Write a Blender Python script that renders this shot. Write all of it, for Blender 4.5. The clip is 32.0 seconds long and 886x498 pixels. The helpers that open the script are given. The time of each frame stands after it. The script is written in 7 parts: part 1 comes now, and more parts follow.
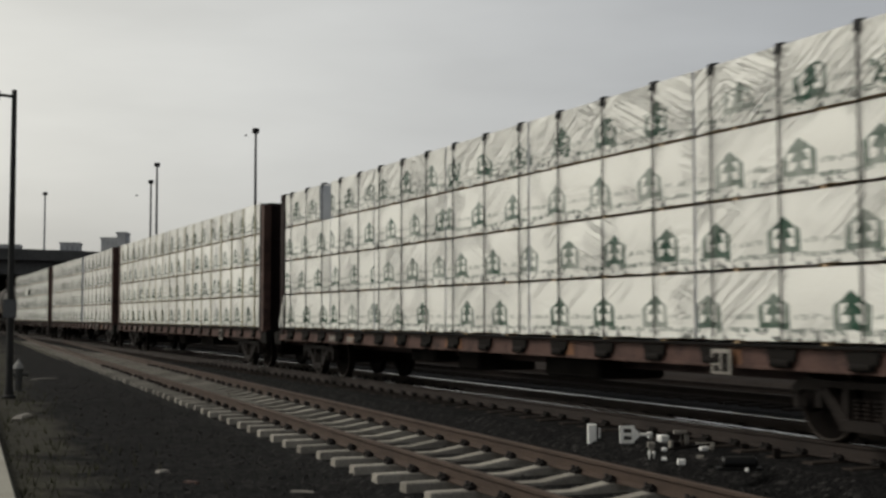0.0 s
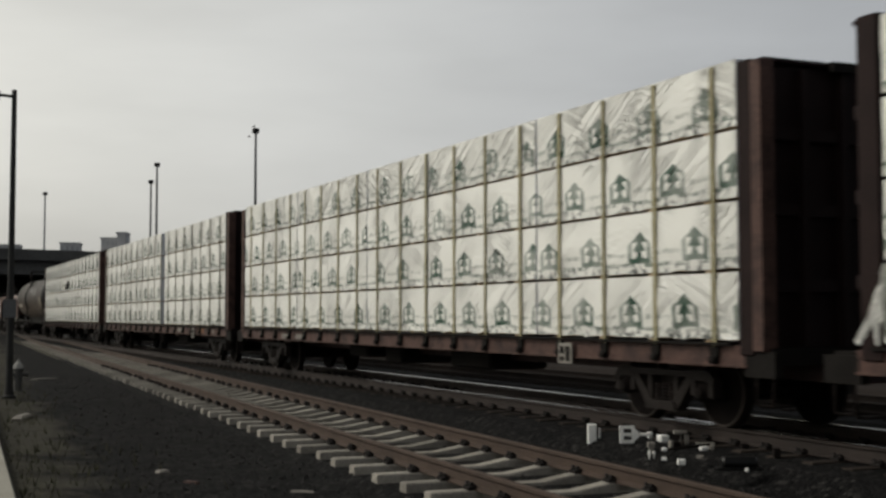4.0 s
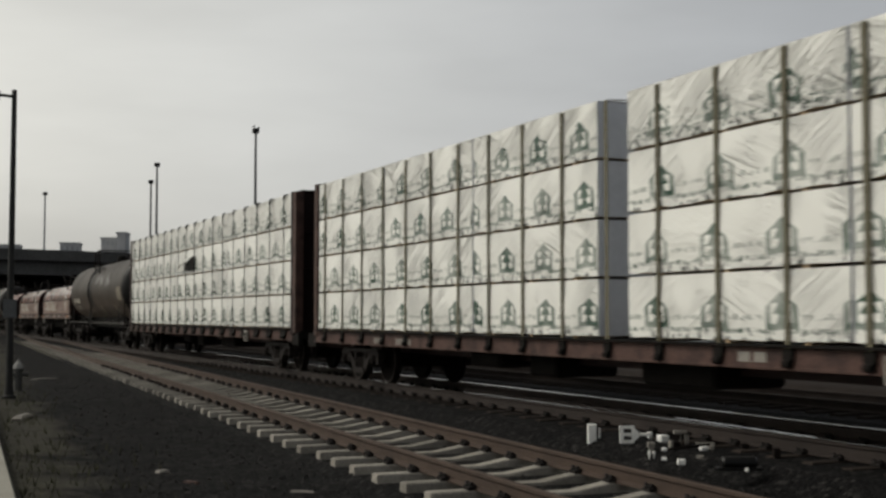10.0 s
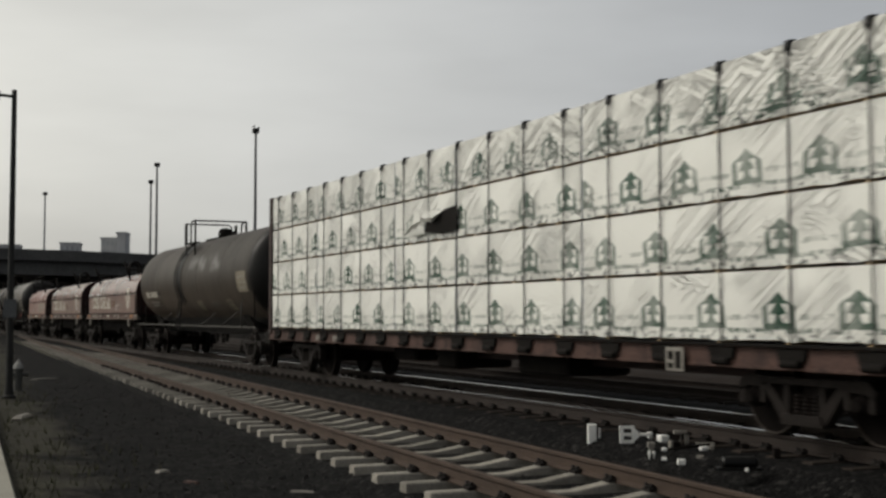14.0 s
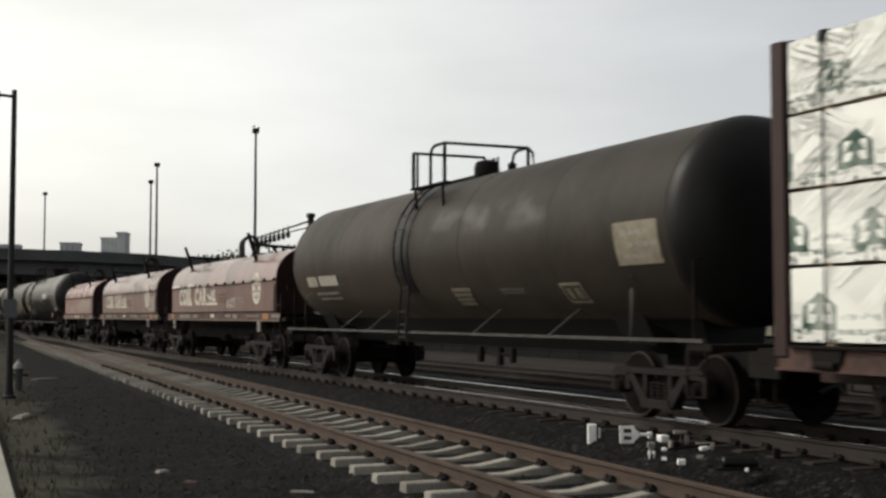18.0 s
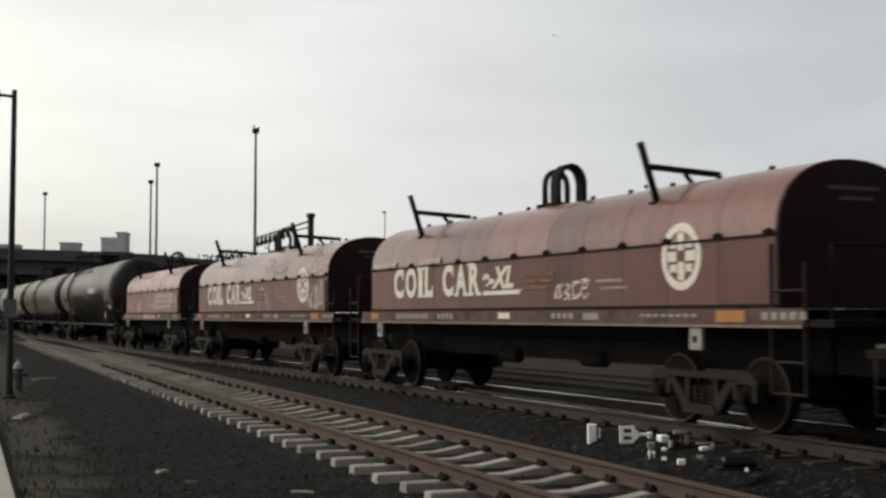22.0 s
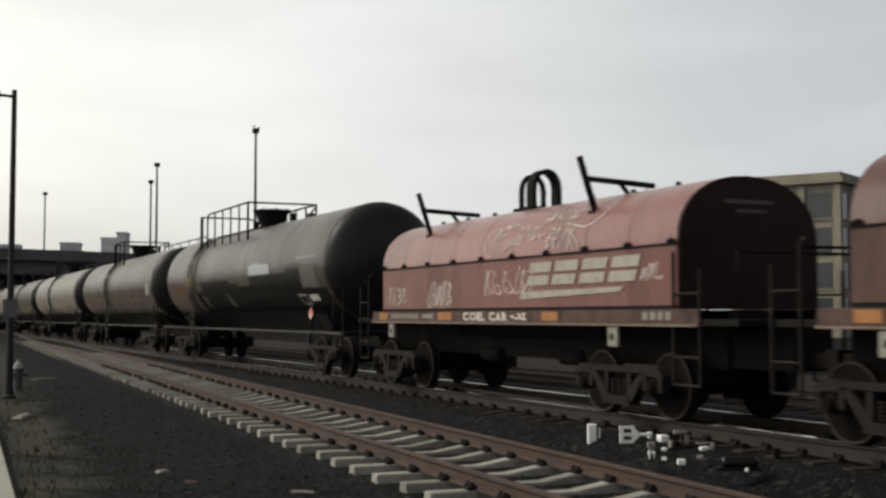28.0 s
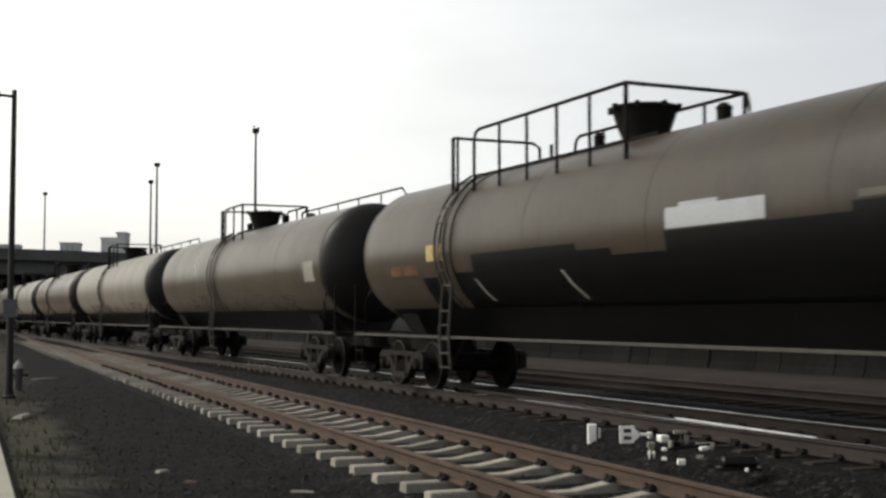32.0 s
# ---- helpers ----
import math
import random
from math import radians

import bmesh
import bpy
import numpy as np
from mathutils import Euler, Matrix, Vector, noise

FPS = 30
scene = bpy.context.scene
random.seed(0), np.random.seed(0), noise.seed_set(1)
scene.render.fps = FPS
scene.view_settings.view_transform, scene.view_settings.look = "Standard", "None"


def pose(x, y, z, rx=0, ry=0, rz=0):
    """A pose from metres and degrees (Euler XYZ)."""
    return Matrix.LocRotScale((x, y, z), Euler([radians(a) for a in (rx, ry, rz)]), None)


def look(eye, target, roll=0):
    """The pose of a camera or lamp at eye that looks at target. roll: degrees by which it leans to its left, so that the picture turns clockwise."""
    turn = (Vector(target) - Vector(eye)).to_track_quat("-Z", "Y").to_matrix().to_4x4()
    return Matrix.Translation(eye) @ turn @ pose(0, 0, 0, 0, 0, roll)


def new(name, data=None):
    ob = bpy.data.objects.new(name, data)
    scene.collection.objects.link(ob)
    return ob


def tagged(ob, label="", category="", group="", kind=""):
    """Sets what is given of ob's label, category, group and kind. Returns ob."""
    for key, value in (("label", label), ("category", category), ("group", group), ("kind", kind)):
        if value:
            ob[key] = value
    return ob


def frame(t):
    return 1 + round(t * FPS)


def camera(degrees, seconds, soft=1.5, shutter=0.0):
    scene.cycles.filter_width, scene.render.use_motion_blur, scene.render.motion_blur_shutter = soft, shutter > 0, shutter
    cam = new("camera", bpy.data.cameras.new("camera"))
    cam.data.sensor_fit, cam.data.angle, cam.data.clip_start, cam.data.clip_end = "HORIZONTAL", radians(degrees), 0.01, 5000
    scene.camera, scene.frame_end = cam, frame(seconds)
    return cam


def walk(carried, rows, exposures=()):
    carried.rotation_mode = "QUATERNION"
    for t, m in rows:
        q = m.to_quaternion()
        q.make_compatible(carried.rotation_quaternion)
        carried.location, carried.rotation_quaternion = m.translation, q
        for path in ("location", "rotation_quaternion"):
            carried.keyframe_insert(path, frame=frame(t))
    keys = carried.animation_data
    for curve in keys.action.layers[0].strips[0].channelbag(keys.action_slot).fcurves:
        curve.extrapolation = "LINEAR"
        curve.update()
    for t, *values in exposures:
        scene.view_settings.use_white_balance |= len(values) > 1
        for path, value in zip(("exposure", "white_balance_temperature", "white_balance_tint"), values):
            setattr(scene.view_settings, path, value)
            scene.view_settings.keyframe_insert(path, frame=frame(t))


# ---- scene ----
# A freight train passes a fixed camera beside a two-track yard, under an overcast sky.
# X: across the tracks, Y: along them (away from the camera), Z: up; the running rails' tops are at z = 0.

LENS = 39.4
EYE = (0.0, 0.0, 1.41)
TURN, TILT = 24.09, 3.11     # degrees right of the tracks' line, degrees up
SPEEDS = ((0, 5.19), (12, 5.18), (16, 5.10), (32, 5.07))   # seconds and metres a second, towards -Y
TRACK_X = 10.53              # the train's track
NEAR_X = 5.92                # the empty track
NEAR_Z = -0.08
NEAR_SKEW = 0.045            # metres towards the train's track for each metre away

cam = camera(LENS, 32.0, soft=2.75, shutter=0.5)
_p = pose(*EYE, 90 + TILT, 0, -TURN)
walk(cam, [(0.0, _p), (32.0, _p)],
     exposures=[(0.0, 0.0), (13.5, 0.0), (16.0, 0.12), (17.0, 0.27), (18.0, 0.54), (19.0, 0.68), (21.0, 0.58), (23.0, 0.39), (25.0, 0.42), (28.0, 0.50), (30.0, 0.61), (32.0, 0.80)])

# ---- world and sun ----
SUN_AZ = -58.0               # degrees from +Y, negative towards -X
SUN_EL = 42.0


def make_world():
    w = bpy.data.worlds.new("overcast")
    scene.world = w
    w.use_nodes = True
    nt = w.node_tree
    nt.nodes.clear()
    N, L = nt.nodes.new, nt.links.new
    out = N("ShaderNodeOutputWorld")
    bg = N("ShaderNodeBackground")
    sky = N("ShaderNodeTexSky")
    sky.sky_type = "NISHITA"
    sky.sun_disc = False
    sky.sun_elevation = radians(SUN_EL)
    sky.sun_rotation = radians(SUN_AZ)
    sky.dust_density = 4.0
    sky.air_density = 1.2
    bw = N("ShaderNodeRGBToBW")
    L(sky.outputs[0], bw.inputs[0])
    # cloud deck: almost colourless, lifted towards an even grey
    grey = N("ShaderNodeMix")
    grey.data_type = "RGBA"
    grey.inputs[0].default_value = 0.12
    L(bw.outputs[0], grey.inputs[6])
    L(sky.outputs[0], grey.inputs[7])
    flat = N("ShaderNodeMix")
    flat.data_type = "RGBA"
    flat.inputs[0].default_value = 0.55
    flat.inputs[7].default_value = (4.75, 4.74, 4.70, 1)
    L(grey.outputs[2], flat.inputs[6])
    co = N("ShaderNodeTexCoord")
    mp = N("ShaderNodeMapping")
    mp.inputs["Scale"].default_value = (1.0, 1.0, 4.0)
    L(co.outputs["Generated"], mp.inputs[0])
    no = N("ShaderNodeTexNoise")
    no.inputs["Scale"].default_value = 2.2
    no.inputs["Detail"].default_value = 5.0
    no.inputs["Roughness"].default_value = 0.5
    L(mp.outputs[0], no.inputs["Vector"])
    mr = N("ShaderNodeMapRange")
    mr.inputs[1].default_value, mr.inputs[2].default_value = 0.3, 0.7
    mr.inputs[3].default_value, mr.inputs[4].default_value = 0.86, 1.1
    L(no.outputs[0], mr.inputs[0])
    mul = N("ShaderNodeMix")
    mul.data_type = "RGBA"
    mul.blend_type = "MULTIPLY"
    mul.inputs[0].default_value = 1.0
    L(flat.outputs[2], mul.inputs[6])
    L(mr.outputs[0], mul.inputs[7])
    # the deck is thinner, and brighter, on the sun's side
    dot = N("ShaderNodeVectorMath")
    dot.operation = "DOT_PRODUCT"
    dot.inputs[1].default_value = (math.sin(radians(SUN_AZ)), math.cos(radians(SUN_AZ)), 0.0)
    L(co.outputs["Generated"], dot.inputs[0])
    side = N("ShaderNodeMapRange")
    side.interpolation_type = "SMOOTHSTEP"
    side.inputs[1].default_value, side.inputs[2].default_value = -1.0, 1.0
    side.inputs[3].default_value, side.inputs[4].default_value = 0.75, 1.32
    L(dot.outputs["Value"], side.inputs[0])
    mul2 = N("ShaderNodeMix")
    mul2.data_type = "RGBA"
    mul2.blend_type = "MULTIPLY"
    mul2.inputs[0].default_value = 1.0
    tint = N("ShaderNodeMix")
    tint.data_type = "RGBA"
    tint.inputs[6].default_value = (0.945, 0.99, 1.06, 1)
    tint.inputs[7].default_value = (1.022, 1.0, 0.915, 1)
    tr = N("ShaderNodeMapRange")
    tr.inputs[1].default_value, tr.inputs[2].default_value = -0.4, 0.6
    L(dot.outputs["Value"], tr.inputs[0])
    L(tr.outputs[0], tint.inputs[0])
    mul4 = N("ShaderNodeMix")
    mul4.data_type = "RGBA"
    mul4.blend_type = "MULTIPLY"
    mul4.inputs[0].default_value = 1.0
    L(mul.outputs[2], mul4.inputs[6])
    L(tint.outputs[2], mul4.inputs[7])
    L(mul4.outputs[2], mul2.inputs[6])
    L(side.outputs[0], mul2.inputs[7])
    # and thicker, darker overhead than towards the horizon
    up = N("ShaderNodeSeparateXYZ")
    L(co.outputs["Generated"], up.inputs[0])
    zen = N("ShaderNodeMapRange")
    zen.interpolation_type = "SMOOTHSTEP"
    zen.inputs[1].default_value, zen.inputs[2].default_value = 0.17, 0.8
    zen.inputs[3].default_value, zen.inputs[4].default_value = 1.0, 0.4
    L(up.outputs[2], zen.inputs[0])
    mul3 = N("ShaderNodeMix")
    mul3.data_type = "RGBA"
    mul3.blend_type = "MULTIPLY"
    mul3.inputs[0].default_value = 1.0
    L(mul2.outputs[2], mul3.inputs[6])
    L(zen.outputs[0], mul3.inputs[7])
    L(mul3.outputs[2], bg.inputs[0])
    bg.inputs[1].default_value = 0.132
    L(bg.outputs[0], out.inputs[0])


make_world()
sun_data = bpy.data.lights.new("sun", "SUN")
sun_data.energy, sun_data.angle, sun_data.color = 1.7, radians(24), (1.0, 0.955, 0.87)
sun = new("sun", sun_data)
_a, _e = radians(SUN_AZ), radians(SUN_EL)
_d = Vector((math.sin(_a) * math.cos(_e), math.cos(_a) * math.cos(_e), math.sin(_e)))
sun.matrix_world = look(_d * 200, (0, 0, 0))


# ---- materials ----
def mat(name, base, rough=0.7, metal=0.0, var=0.25, scale=3.0, fine=40.0, bump=0.15, dirt=None, dirt_amount=0.5, coords="Object", streak=1.0, each=0.0, spec=None):
    """A surface with two scales of variation, a dirt colour and fine relief."""
    m = bpy.data.materials.new(name)
    m.use_nodes = True
    nt = m.node_tree
    N, L = nt.nodes.new, nt.links.new
    b = nt.nodes["Principled BSDF"]
    co = N("ShaderNodeTexCoord")
    oi = N("ShaderNodeObjectInfo")
    mp = N("ShaderNodeMapping")
    mp.inputs["Scale"].default_value = (1, 1, 1.0 / streak)
    L(co.outputs[coords], mp.inputs[0])
    sh = N("ShaderNodeVectorMath")
    L(mp.outputs[0], sh.inputs[0])
    rs = N("ShaderNodeVectorMath")
    rs.operation = "SCALE"
    rs.inputs[0].default_value = (17.0, 31.0, 23.0)
    L(oi.outputs["Random"], rs.inputs["Scale"])
    L(rs.outputs[0], sh.inputs[1])
    n1 = N("ShaderNodeTexNoise")
    n1.inputs["Scale"].default_value = scale
    n1.inputs["Detail"].default_value = 6
    n1.inputs["Roughness"].default_value = 0.6
    L(sh.outputs[0], n1.inputs["Vector"])
    n2 = N("ShaderNodeTexNoise")
    n2.inputs["Scale"].default_value = fine
    n2.inputs["Detail"].default_value = 3
    L(sh.outputs[0], n2.inputs["Vector"])
    mix = N("ShaderNodeMix")
    mix.data_type = "RGBA"
    d = dirt or tuple(c * 0.45 for c in base)
    mix.inputs[6].default_value = (*base, 1)
    mix.inputs[7].default_value = (*d, 1)
    r = N("ShaderNodeMapRange")
    r.inputs[1].default_value, r.inputs[2].default_value = 0.45, 0.75
    r.inputs[3].default_value, r.inputs[4].default_value = 0.0, dirt_amount
    L(n1.outputs[0], r.inputs[0])
    L(r.outputs[0], mix.inputs[0])
    v = N("ShaderNodeMapRange")
    v.inputs[1].default_value, v.inputs[2].default_value = 0.25, 0.75
    v.inputs[3].default_value, v.inputs[4].default_value = 1 - var, 1 + var
    L(n2.outputs[0], v.inputs[0])
    mu = N("ShaderNodeMix")
    mu.data_type = "RGBA"
    mu.blend_type = "MULTIPLY"
    mu.inputs[0].default_value = 1
    L(mix.outputs[2], mu.inputs[6])
    L(v.outputs[0], mu.inputs[7])
    last = mu
    if each:
        # every piece a little lighter or darker than the next
        ev = N("ShaderNodeMapRange")
        ev.inputs[3].default_value, ev.inputs[4].default_value = 1 - each, 1 + each
        L(oi.outputs["Random"], ev.inputs[0])
        last = N("ShaderNodeMix")
        last.data_type = "RGBA"
        last.blend_type = "MULTIPLY"
        last.inputs[0].default_value = 1
        L(mu.outputs[2], last.inputs[6])
        L(ev.outputs[0], last.inputs[7])
    L(last.outputs[2], b.inputs["Base Color"])
    b.inputs["Metallic"].default_value = metal
    b.inputs["Specular IOR Level"].default_value = spec if spec is not None else (0.08 if rough >= 0.85 else 0.25 if rough >= 0.55 else 0.4)
    rr = N("ShaderNodeMapRange")
    rr.inputs[3].default_value, rr.inputs[4].default_value = max(0.05, rough - 0.12), min(1, rough + 0.12)
    L(n1.outputs[0], rr.inputs[0])
    L(rr.outputs[0], b.inputs["Roughness"])
    if bump:
        bp = N("ShaderNodeBump")
        bp.inputs["Strength"].default_value = bump
        bp.inputs["Distance"].default_value = 0.02
        L(n2.outputs[0], bp.inputs["Height"])
        L(bp.outputs[0], b.inputs["Normal"])
    return m


